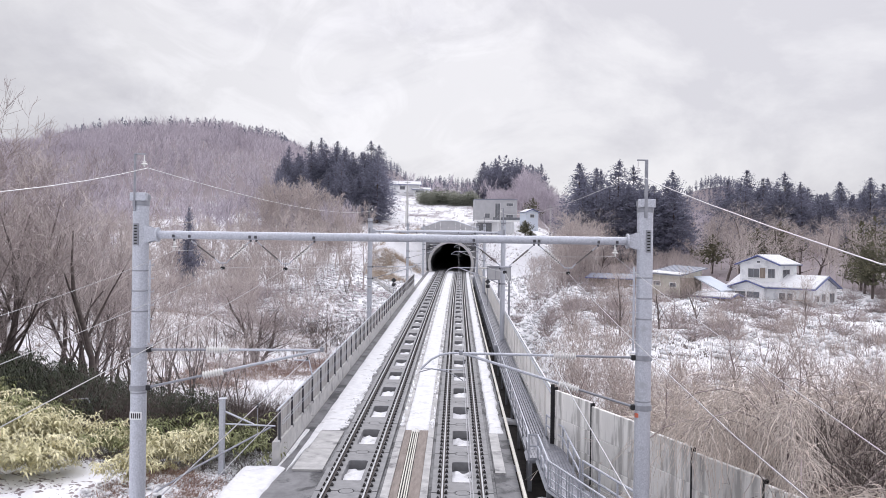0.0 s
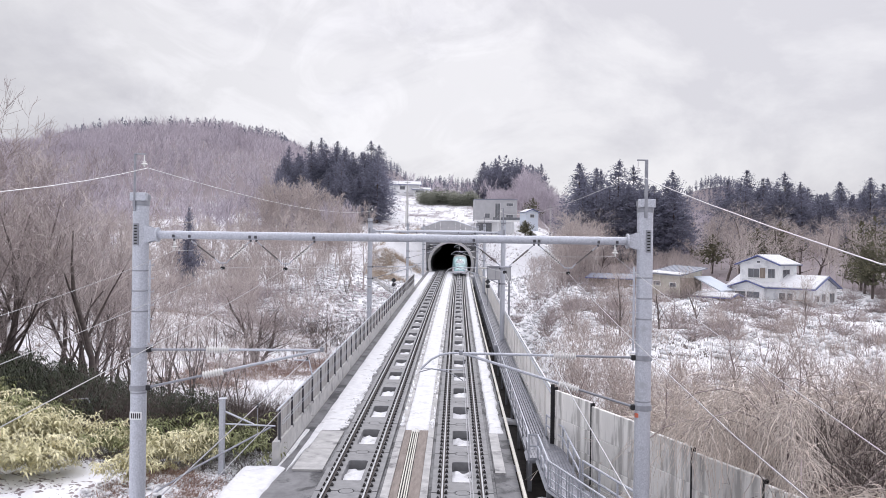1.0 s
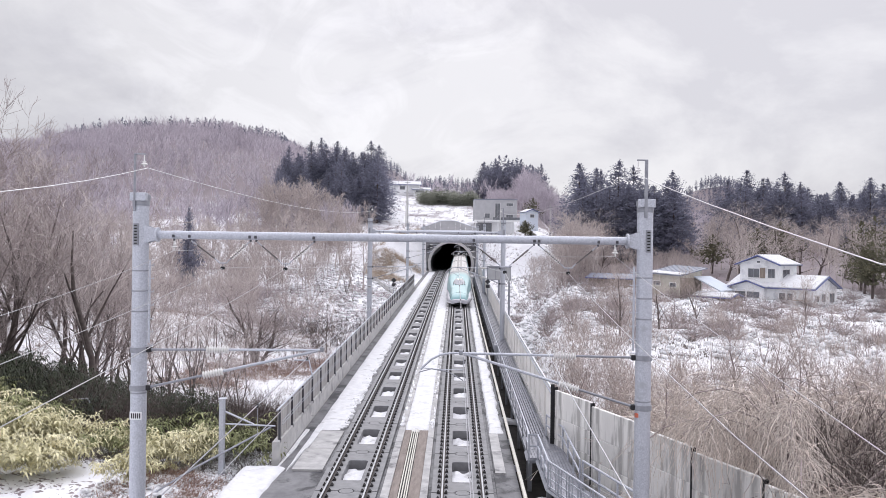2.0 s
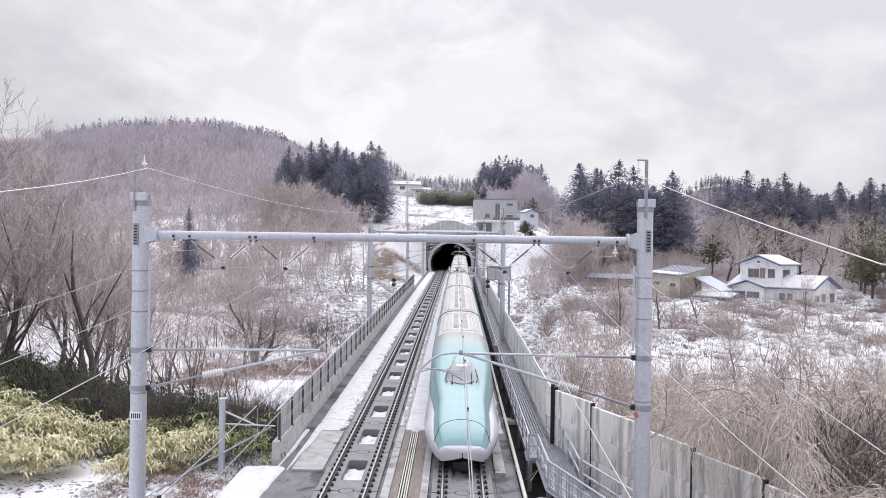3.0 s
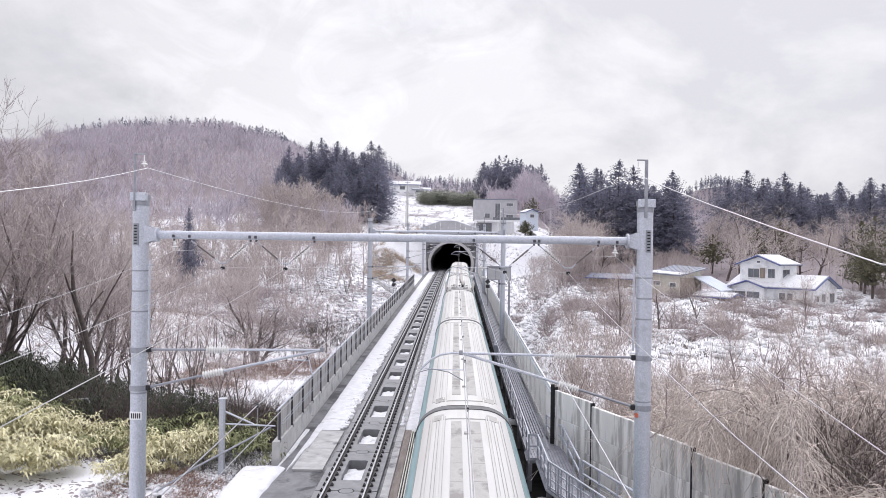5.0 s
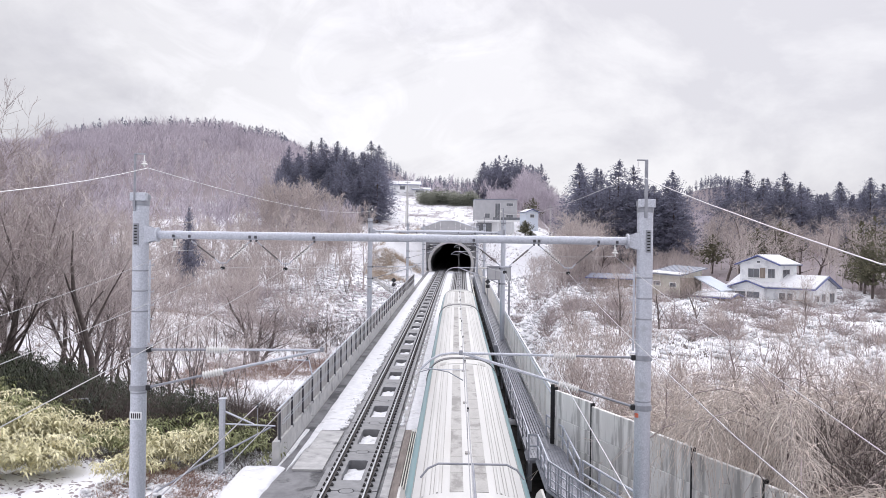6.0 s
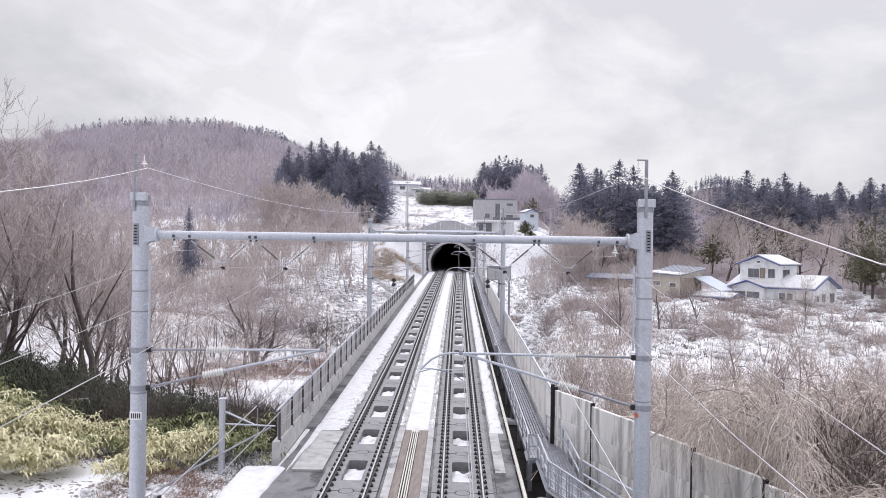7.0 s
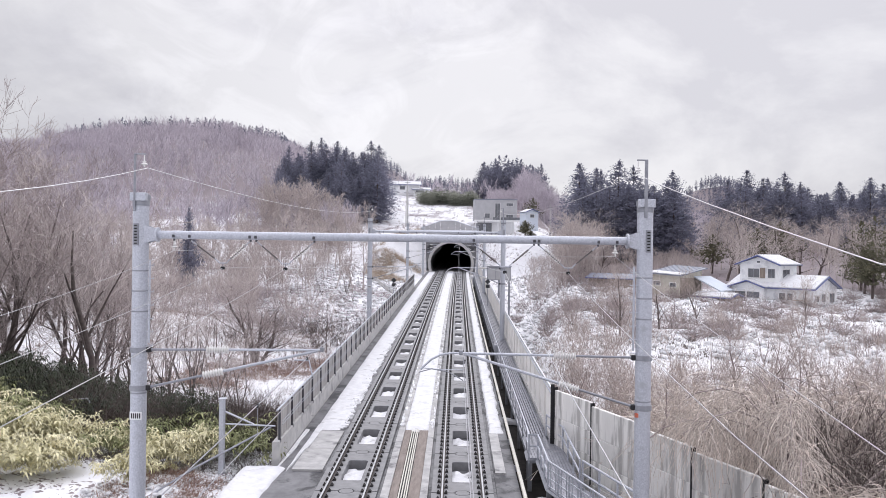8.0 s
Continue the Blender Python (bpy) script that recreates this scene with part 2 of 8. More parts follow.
MAT = {
    "ground": ground_mat(),
    "snow": surf("snow", (0.60, 0.605, 0.63), (0.74, 0.745, 0.765), 2.5, 0.7, bump=0.9, fine=12, stain=(0.44, 0.435, 0.45), stain_scale=1.6, stain_at=0.62),
    "concrete": surf("concrete", (0.44, 0.435, 0.44), (0.60, 0.59, 0.58), 2.5, 0.85, bump=0.25, fine=60, stain=(0.30, 0.295, 0.30), stain_scale=0.8, stain_at=0.60),
    "oldconcrete": surf("weathered_concrete", (0.31, 0.305, 0.31), (0.50, 0.495, 0.49), 2.2, 0.75, bump=0.2, fine=50, stain=(0.15, 0.148, 0.155), stain_scale=0.9, stain_at=0.56),
    "wet_concrete": surf("wet_concrete", (0.125, 0.125, 0.135), (0.235, 0.235, 0.245), 1.8, 0.6, bump=0.15, fine=50, stain=(0.045, 0.045, 0.052), stain_scale=0.9, stain_at=0.52, spec=0.3),
    # near-black colour for the shaded gap beneath the walkway
    "soil": surf("underwalk_shade_black", (0.02, 0.018, 0.018), (0.05, 0.045, 0.043), 2.0, 0.9, bump=0.5, fine=12, spec=0.2),
    "slab": surf("track_slab_concrete", (0.165, 0.165, 0.175), (0.245, 0.245, 0.255), 2.2, 0.6, bump=0.15, fine=70, stain=(0.125, 0.125, 0.135), stain_scale=0.7, vary=0.10),
    "panel": surf("precast_concrete_panel", (0.70, 0.69, 0.675), (0.84, 0.83, 0.81), 1.4, 0.85, bump=0.2, fine=40, stain=(0.44, 0.43, 0.42), stain_scale=1.1, stain_at=0.53, vary=0.14, stretch=(2.2, 2.2, 0.35)),
    "barrierpanel": surf("grey_barrier_panel", (0.34, 0.325, 0.32), (0.50, 0.48, 0.47), 1.4, 0.8, bump=0.15, fine=40, stain=(0.19, 0.18, 0.18), stain_scale=1.1, stain_at=0.58, vary=0.12, stretch=(2.2, 2.2, 0.35)),
    "lightpanel": surf("pale_barrier_panel", (0.83, 0.81, 0.785), (0.89, 0.875, 0.85), 1.5, 0.7, bump=0.1, fine=30, stain=(0.66, 0.645, 0.625), stain_scale=1.2, vary=0.06),
    "railhead": surf("worn_rail_steel", (0.34, 0.345, 0.37), (0.46, 0.465, 0.49), 6, 0.38, metal=0.9, bump=0.03),
    "railweb": surf("rusted_rail_side", (0.055, 0.045, 0.045), (0.11, 0.09, 0.085), 9, 0.75, metal=0.2, bump=0.2),
    "black": surf("black_cast_iron", (0.012, 0.012, 0.014), (0.03, 0.03, 0.033), 12, 0.55, metal=0.3, bump=0.15),
    "clip": surf("fastening_iron", (0.022, 0.021, 0.023), (0.06, 0.055, 0.055), 20, 0.6, metal=0.3, bump=0.15, vary=0.3),
    "galv": surf("galvanised_steel", (0.40, 0.42, 0.48), (0.61, 0.63, 0.69), 26.0, 0.5, metal=0.35, bump=0.08, fine=70, stain=(0.42, 0.435, 0.48), stain_scale=2.6, stain_at=0.62),
    "galvdark": surf("weathered_steel", (0.24, 0.25, 0.28), (0.36, 0.37, 0.41), 4.0, 0.55, metal=0.35, bump=0.1, fine=70),
    "grating": surf("steel_grating", (0.22, 0.225, 0.255), (0.33, 0.335, 0.375), 3.0, 0.5, metal=0.5, bump=0.1, fine=60),
    "porcelain": surf("white_porcelain", (0.70, 0.69, 0.68), (0.80, 0.79, 0.78), 8, 0.25, bump=0.0),
    "glassdark": surf("brown_porcelain", (0.10, 0.09, 0.09), (0.18, 0.16, 0.155), 8, 0.3, bump=0.0),
    "wire": surf("copper_wire", (0.30, 0.30, 0.33), (0.42, 0.42, 0.45), 8, 0.4, metal=0.6, bump=0.0),
    "feeder": surf("weathered_aluminium_wire", (0.40, 0.40, 0.42), (0.50, 0.50, 0.52), 8, 0.5, metal=0.4, bump=0.0),
    "wirepale": surf("aluminium_wire", (0.62, 0.62, 0.64), (0.72, 0.72, 0.74), 8, 0.45, metal=0.5, bump=0.0),
    "pipe": surf("cream_plastic_pipe", (0.58, 0.56, 0.50), (0.68, 0.66, 0.60), 5, 0.5, bump=0.05, stain=(0.45, 0.43, 0.39)),
    "board": surf("brown_trough_cover", (0.17, 0.14, 0.125), (0.27, 0.23, 0.21), 3, 0.8, bump=0.2, stain=(0.13, 0.11, 0.10), stretch=(3, 0.5, 1)),
    "white": surf("white_paint", (0.74, 0.74, 0.75), (0.82, 0.82, 0.82), 3, 0.6, bump=0.04),
    "plaque": surf("white_enamel", (0.76, 0.76, 0.78), (0.82, 0.82, 0.84), 8, 0.4, bump=0.0),
    "ink": surf("black_lettering", (0.03, 0.03, 0.035), (0.05, 0.05, 0.055), 9, 0.6, bump=0.0),
    "red": surf("faded_red_paint", (0.50, 0.12, 0.07), (0.62, 0.18, 0.10), 9, 0.6, bump=0.0),
    "tunnel": surf("sooty_tunnel_lining", (0.24, 0.24, 0.265), (0.34, 0.34, 0.365), 1.0, 0.9, bump=0.1),
    # train
    "t_green": surf("turquoise_train_paint", (0.205, 0.385, 0.405), (0.24, 0.415, 0.435), 1.0, 0.5, metal=0.0, bump=0.0, coat=0.6),
    "t_white": surf("pearl_white_train_paint", (0.48, 0.48, 0.53), (0.54, 0.54, 0.585), 1.0, 0.3, bump=0.0, coat=0.5),
    "t_roof": surf("cream_roof_paint", (0.50, 0.495, 0.48), (0.585, 0.58, 0.565), 0.9, 0.5, bump=0.03, stain=(0.49, 0.475, 0.45), stain_scale=0.6, stretch=(2.0, 0.15, 1)),
    "t_tread": surf("dirty_roof_tread", (0.37, 0.36, 0.345), (0.52, 0.51, 0.49), 1.6, 0.85, bump=0.2, fine=30, stain=(0.28, 0.27, 0.258), stain_scale=1.6, stain_at=0.54, stretch=(1, 0.5, 1)),
    "t_line": surf("roof_seam_sealant", (0.30, 0.29, 0.275), (0.38, 0.365, 0.35), 3, 0.7, bump=0.0),
    "t_rubber": surf("grey_gangway_rubber", (0.10, 0.10, 0.105), (0.17, 0.17, 0.175), 4, 0.7, bump=0.1),
    "t_pink": surf("pink_band", (0.58, 0.30, 0.42), (0.62, 0.34, 0.46), 3, 0.3, bump=0.0, coat=0.5),
    "t_under": surf("train_underframe", (0.03, 0.03, 0.033), (0.07, 0.07, 0.075), 3, 0.7, bump=0.2),
    "t_grey": surf("light_grey_equipment", (0.30, 0.30, 0.31), (0.42, 0.42, 0.42), 2, 0.5, bump=0.05, stain=(0.22, 0.215, 0.215), stain_scale=1.6),
    "t_shield": surf("cream_grey_shield", (0.44, 0.43, 0.415), (0.53, 0.52, 0.50), 1.2, 0.55, bump=0.02, stain=(0.37, 0.36, 0.345), stain_scale=0.8, stretch=(1, 0.5, 2)),
    "t_dark": surf("dark_roof_slot", (0.05, 0.05, 0.055), (0.10, 0.10, 0.105), 4, 0.6, bump=0.05),
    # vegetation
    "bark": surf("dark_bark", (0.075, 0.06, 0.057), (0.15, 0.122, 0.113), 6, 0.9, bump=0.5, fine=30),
    "twig": surf("bare_twigs", (0.24, 0.20, 0.20), (0.42, 0.36, 0.35), 0.5, 0.9, bump=0.0, island=0.35),
    "twigpale": surf("pale_dry_stems", (0.34, 0.285, 0.262), (0.54, 0.47, 0.435), 0.5, 0.9, bump=0.0, island=0.35),
    "twigtan": surf("tan_winter_twigs", (0.42, 0.365, 0.35), (0.60, 0.54, 0.52), 0.05, 0.9, bump=0.0, island=0.2),
    # paler and more lavender than bare twigs: distance haze painted into the colour
    "twighaze": surf("hazed_hillside_twigs", (0.45, 0.41, 0.465), (0.68, 0.63, 0.68), 0.02, 0.9, bump=0.0, island=0.16),
    # needles lightened and blued to carry the aerial haze in their colour
    "cedar": surf("hazed_cedar_foliage", (0.175, 0.18, 0.24), (0.27, 0.275, 0.34), 0.25, 0.8, bump=0.0, island=0.3, spec=0.15),
    "pine": surf("pine_foliage", (0.10, 0.10, 0.07), (0.17, 0.16, 0.11), 0.4, 0.8, bump=0.0, island=0.4, spec=0.15),
    # greyed and lightened leaf green, with the far grove's haze mixed in
    "bamboo": surf("hazed_bamboo_leaves", (0.235, 0.25, 0.205), (0.335, 0.34, 0.285), 0.2, 0.7, bump=0.0, island=0.4, spec=0.15),
    "sasa": surf("pale_bamboo_grass_leaf", (0.46, 0.43, 0.24), (0.82, 0.77, 0.55), 0.6, 0.55, bump=0.0, island=0.35, spec=0.15),
    "vine": surf("dry_vine_stems", (0.48, 0.415, 0.37), (0.72, 0.645, 0.59), 0.5, 0.9, bump=0.0, island=0.3),
    "sasamid": surf("olive_bamboo_grass_leaf", (0.15, 0.17, 0.075), (0.30, 0.31, 0.16), 0.6, 0.55, bump=0.0, island=0.5, spec=0.15),
    # near-black copy of the leaf colours: the thicket's shade is painted in
    "sasashade": surf("shade_dark_bamboo_grass_leaf", (0.012, 0.016, 0.010), (0.042, 0.05, 0.026), 0.6, 0.55, bump=0.0, island=0.4, spec=0.15),
    "deadgrass": surf("rust_dead_grass", (0.24, 0.15, 0.12), (0.38, 0.27, 0.22), 0.5, 0.9, bump=0.0, island=0.35),
    "postdark": surf("dark_barrier_post", (0.06, 0.06, 0.07), (0.11, 0.11, 0.125), 5, 0.6, metal=0.3, bump=0.05),
    "drygrass": surf("dry_tan_grass", (0.42, 0.34, 0.265), (0.56, 0.47, 0.38), 0.5, 0.9, bump=0.0, island=0.3),
    # buildings
    "h_white": surf("white_siding", (0.80, 0.805, 0.82), (0.86, 0.865, 0.875), 1.5, 0.7, bump=0.05, stain=(0.62, 0.63, 0.66), stain_scale=0.5),
    "h_blue": surf("blue_metal_edge", (0.05, 0.07, 0.20), (0.08, 0.10, 0.28), 3, 0.5, bump=0.0),
    "h_yellow": surf("cream_siding", (0.52, 0.49, 0.42), (0.63, 0.60, 0.53), 1.5, 0.8, bump=0.1, stain=(0.40, 0.36, 0.28), stain_scale=0.7),
    "h_grey": surf("grey_wall_panel", (0.40, 0.40, 0.42), (0.48, 0.48, 0.50), 0.8, 0.7, bump=0.05),
    "h_pale": surf("pale_blue_siding", (0.55, 0.60, 0.68), (0.62, 0.67, 0.74), 1.5, 0.7, bump=0.05),
    "h_roof": surf("blue_grey_metal_roof", (0.16, 0.18, 0.24), (0.24, 0.26, 0.32), 1.2, 0.45, bump=0.1, metal=0.2),
    "h_glass": surf("window_glass", (0.10, 0.105, 0.12), (0.20, 0.205, 0.225), 1.0, 0.1, bump=0.0, coat=0.5),
    "h_wood": surf("weathered_boards", (0.20, 0.16, 0.13), (0.32, 0.27, 0.23), 2, 0.85, bump=0.3, stretch=(6, 6, 0.5)),
}


for key, share in (("cedar", 0.35), ("pine", 0.3), ("bamboo", 0.3), ("sasa", 0.12), ("sasamid", 0.12)):
    leafy(MAT[key], share)


def glow_mat(name, c, strength):
    m = bpy.data.materials.new(name)
    m.use_nodes = True
    b = m.node_tree.nodes["Principled BSDF"]
    b.inputs["Base Color"].default_value = (*c, 1)
    b.inputs["Emission Color"].default_value = (*c, 1)
    b.inputs["Emission Strength"].default_value = strength
    return m


MAT["headlight"] = glow_mat("headlight_lens", (1.0, 0.96, 0.86), 2.0)

# ---------------------------------------------------------------- the line of the railway
GRADE = 0.0247
TILT = math.degrees(math.atan(GRADE))
TC = 2.15            # track centres at +-TC
JOINT = 28.45        # first slab joint ahead of the camera


def bend(y):
    """Sideways shift of the line, a very flat curve."""
    return 3.2e-5 * max(0.0, y - 30.0) ** 2


def heading(y):
    return -math.degrees(math.atan(6.4e-5 * max(0.0, y - 30.0)))


def on_line(x, y, z):
    return Vector((x + bend(y), y, z + GRADE * y))


def line_pose(x, y, z=0.0, turn=0.0):
    p = on_line(x, y, z)
    return pose(p.x, p.y, p.z) @ pose(0, 0, 0, 0, 0, heading(y) + turn) @ pose(0, 0, 0, TILT if abs(turn) < 90 else -TILT)


# ---------------------------------------------------------------- mesh building
class Mesh:
    """Collects vertices and faces of one part."""

    def __init__(self):
        self.v, self.f, self.smooth = [], [], False

    def add(self, vs, fs):
        k = len(self.v)
        self.v += [tuple(p) for p in vs]
        self.f += [tuple(i + k for i in f) for f in fs]
        return self

    def box(self, x0, x1, y0, y1, z0, z1, bev=0.0, m=None):
        if bev <= 0:
            vs = [(x, y, z) for x in (x0, x1) for y in (y0, y1) for z in (z0, z1)]
            fs = [(0, 1, 3, 2), (4, 6, 7, 5), (0, 4, 5, 1), (2, 3, 7, 6), (0, 2, 6, 4), (1, 5, 7, 3)]
        else:
            b = min(bev, (x1 - x0) * 0.45, (y1 - y0) * 0.45, (z1 - z0) * 0.45)
            vs, ix = [], {}
            for i, (x, sx) in enumerate(((x0, 1), (x1, -1))):
                for j, (y, sy) in enumerate(((y0, 1), (y1, -1))):
                    for k, (z, sz) in enumerate(((z0, 1), (z1, -1))):
                        for a in range(3):
                            p = [x + sx * b, y + sy * b, z + sz * b]
                            p[a] = (x, y, z)[a]
                            ix[i, j, k, a] = len(vs)
                            vs.append(p)
            fs = []
            for s in (0, 1):
                fs.append([ix[s, j, k, 0] for j, k in ((0, 0), (0, 1), (1, 1), (1, 0))][:: 1 if s == 0 else -1])
                fs.append([ix[i, s, k, 1] for i, k in ((0, 0), (1, 0), (1, 1), (0, 1))][:: 1 if s == 0 else -1])
                fs.append([ix[i, j, s, 2] for i, j in ((0, 0), (0, 1), (1, 1), (1, 0))][:: 1 if s == 0 else -1])
            for i in (0, 1):
                for j in (0, 1):
                    fs.append([ix[i, j, 0, 0], ix[i, j, 1, 0], ix[i, j, 1, 1], ix[i, j, 0, 1]])
                    fs.append([ix[i, 0, j, 0], ix[i, 1, j, 0], ix[i, 1, j, 2], ix[i, 0, j, 2]])
                    fs.append([ix[0, i, j, 1], ix[1, i, j, 1], ix[1, i, j, 2], ix[0, i, j, 2]])
                    for k in (0, 1):
                        fs.append([ix[i, j, k, 0], ix[i, j, k, 1], ix[i, j, k, 2]])
        if m is not None:
            vs = [m @ Vector(p) for p in vs]
        return self.add(vs, fs)

    def tube(self, p0, p1, r0, r1=None, n=8, caps=True):
        r1 = r0 if r1 is None else r1
        p0, p1 = Vector(p0), Vector(p1)
        d = (p1 - p0).normalized()
        a = d.orthogonal().normalized()
        b = d.cross(a)
        vs = []
        for p, r in ((p0, r0), (p1, r1)):
            for i in range(n):
                t = 2 * math.pi * i / n
                vs.append(p + (a * math.cos(t) + b * math.sin(t)) * r)
        fs = [(i, (i + 1) % n, n + (i + 1) % n, n + i) for i in range(n)]
        if caps:
            fs += [tuple(range(n - 1, -1, -1)), tuple(range(n, 2 * n))]
        return self.add(vs, fs)

    def path(self, pts, r, n=6, closed=False):
        pts = [Vector(p) for p in pts]
        vs, fs = [], []
        last = len(pts) - 1
        for i, p in enumerate(pts):
            d = (pts[min(i + 1, last)] - pts[max(i - 1, 0)]).normalized()
            ref = Vector((0, 0, 1)) if abs(d.z) < 0.95 else Vector((1, 0, 0))
            a = d.cross(ref).normalized()
            b = a.cross(d)
            rr = r[i] if isinstance(r, (list, tuple)) else r
            vs += [p + (a * math.cos(2 * math.pi * k / n) + b * math.sin(2 * math.pi * k / n)) * rr for k in range(n)]
        for i in range(last):
            fs += [(i * n + k, i * n + (k + 1) % n, (i + 1) * n + (k + 1) % n, (i + 1) * n + k) for k in range(n)]
        fs += [tuple(range(n - 1, -1, -1)), tuple(range(last * n, last * n + n))]
        return self.add(vs, fs)

    def strip(self, section, ys, close=True, at=None):
        """A closed section (x, z) drawn along the stations ys, laid on the line."""
        at = at or on_line
        n, vs, fs = len(section), [], []
        for y in ys:
            vs += [at(x, y, z) for x, z in section]
        for i in range(len(ys) - 1):
            for k in range(n if close else n - 1):
                fs.append((i * n + k, i * n + (k + 1) % n, (i + 1) * n + (k + 1) % n, (i + 1) * n + k))
        if close:
            fs += [tuple(range(n)), tuple(range(len(ys) * n - 1, len(ys) * n - n - 1, -1))]
        return self.add(vs, fs)

    def turn(self, prof, c=(0, 0, 0), n=12, m=None):
        """A turned body: prof of (radius, z)."""
        vs, fs = [], []
        for r, z in prof:
            for i in range(n):
                t = 2 * math.pi * i / n
                p = Vector((r * math.cos(t), r * math.sin(t), z))
                vs.append((m @ p if m is not None else p) + Vector(c))
        for j in range(len(prof) - 1):
            fs += [(j * n + i, j * n + (i + 1) % n, (j + 1) * n + (i + 1) % n, (j + 1) * n + i) for i in range(n)]
        fs += [tuple(range(n - 1, -1, -1)), tuple(range((len(prof) - 1) * n, len(prof) * n))]
        return self.add(vs, fs)

    def round(self):
        self.smooth = True
        return self

    def data(self, name, material):
        me = bpy.data.meshes.new(name)
        me.from_pydata(self.v, [], self.f)
        if isinstance(material, str):
            material = MAT[material]
        me.materials.append(material)
        if self.smooth:
            me.shade_smooth()
            me.set_sharp_from_angle(angle=radians(40))
        return me


def part(name, mesh, material, parent=None, label=""):
    ob = new(name, mesh.data(name, material) if isinstance(mesh, Mesh) else mesh)
    ob.parent = parent
    if label:
        tagged(ob, label)
    return ob


def thing(name, label, category, at=None, group="", kind=""):
    e = new(name)
    e.empty_display_size = 0.2
    if at is not None:
        e.matrix_basis = at
    return tagged(e, label, category, group, kind)


def steps(a, b, d):
    n = max(1, int(math.ceil((b - a) / d)))
    return [a + (b - a) * i / n for i in range(n + 1)]


def sm(a, b, x):
    t = min(1.0, max(0.0, (x - a) / (b - a)))
    return t * t * (3 - 2 * t)


def cloud(name, verts, faces, material, parent=None, kind=""):
    """A part of very many small faces, from arrays."""
    me = bpy.data.meshes.new(name)
    verts, faces = np.asarray(verts, dtype=np.float32), np.asarray(faces, dtype=np.int32)
    k = faces.shape[1]
    me.vertices.add(len(verts))
    me.vertices.foreach_set("co", verts.ravel())
    me.loops.add(faces.size)
    me.loops.foreach_set("vertex_index", faces.ravel())
    me.polygons.add(len(faces))
    me.polygons.foreach_set("loop_start", np.arange(0, faces.size, k, dtype=np.int32))
    me.update(calc_edges=True)
    me.materials.append(MAT[material])
    ob = new(name, me)
    ob.parent = parent
    if kind:
        tagged(ob, kind=kind)
    return ob


# ---------------------------------------------------------------- ground
def lay(y, ys, zs):
    return float(np.interp(y, ys, zs))


def ground_z(x, y):
    u = x / max(y, 70.0)
    left = lay(y, (-400, 36, 60, 100, 130, 182, 250, 330, 450, 540, 800, 3000), (0, 0, -4.7, -4.7, -3, 6, 18, 42, 75, 80, 60, 40))
    left += 4.5 * sm(-26, -42, x) * sm(40, 60, y) * sm(140, 100, y)
    mid = lay(y, (-400, 36, 60, 105, 175, 184, 190, 250, 330, 430, 520, 800, 3000), (-1, -1, -4.7, -4.7, 3, 13, 13.6, 17, 33, 37, 39, 40, 50))
    right = lay(y, (-400, 30, 60, 112, 195, 260, 400, 900, 3000), (-2, -1.5, -0.5, 2, 8, 12, 16, 45, 60))
    k = sm(280, 400, y)
    a, b = sm(-0.05 - 0.07 * k, -0.13 - 0.11 * k, u), sm(0.09, 0.17, u)
    z = left * a + right * b + mid * max(0.0, 1 - a - b)
    z += (0.7 * abs(noise.noise(Vector((x * 0.25, y * 0.45, 5.0)))) + 0.30 * abs(noise.noise(Vector((x * 1.3, y * 1.1, 15.0))))) * sm(9, 12, x) * sm(60, 72, y) * sm(106, 92, y)
    z -= 1.6 * sm(4.2, 5.0, x) * sm(11, 8, x) * sm(60, 45, y)
    z -= 6.5 * sm(7, 13, x) * sm(258, 300, y) * sm(430, 370, y)
    arch = ((u + 0.355) / 0.145) ** 2
    z -= (3.0 + (min(22.0, 10.0 * arch) if u > -0.355 else min(12.0, 6.0 * arch))) * a * sm(330, 450, y)
    p = Vector((x * 0.045, y * 0.045, 0.3))
    z += 1.1 * noise.noise(p) * sm(8, 20, abs(x)) + 0.22 * noise.noise(p * 7) * sm(7, 10, abs(x))
    z += 2.6 * sm(-13, -26, x) * sm(56, 44, y) * sm(18, 30, y)
    z += (0.55 * abs(noise.noise(Vector((x * 0.7, y * 0.7, 2.0)))) + 0.22 * abs(noise.noise(Vector((x * 1.9, y * 1.9, 6.0))))) * sm(-6.5, -8, x) * sm(42, 34, y)
    z -= 2.6 * sm(5.5, 9, x) * sm(30, 24, x) * sm(184, 190, y) * sm(262, 254, y)
    z += 9.0 * noise.noise(Vector((x * 0.006, y * 0.006, 4.0))) * sm(300, 600, y)
    z += 24.0 * sm(700, 1400, y) * (0.6 + noise.noise(Vector((x * 0.0016, y * 0.001, 9.0))))
    z += 80.0 * math.exp(-((x + 112) / 55) ** 2 - ((y - 1300) / 300) ** 2) + 72.0 * math.exp(-((x - 428) / 75) ** 2 - ((y - 1300) / 150) ** 2)
    z += 26.0 * math.exp(-((x + 15) / 80) ** 2 - ((y - 690) / 60) ** 2)
    if y < 183:
        off = abs(x - bend(y))
        if x < 0 and y < 40:
            z = min(z, GRADE * y - 0.72 + max(0.0, off - 5.6) * 0.8)
        else:
            z = min(z, GRADE * y - 1.0 + max(0.0, off - 7.0) * 0.8)
        if y > 100:
            z = min(z, GRADE * y - 0.9 + max(0.0, off - 6.6) * 0.62)
    return z


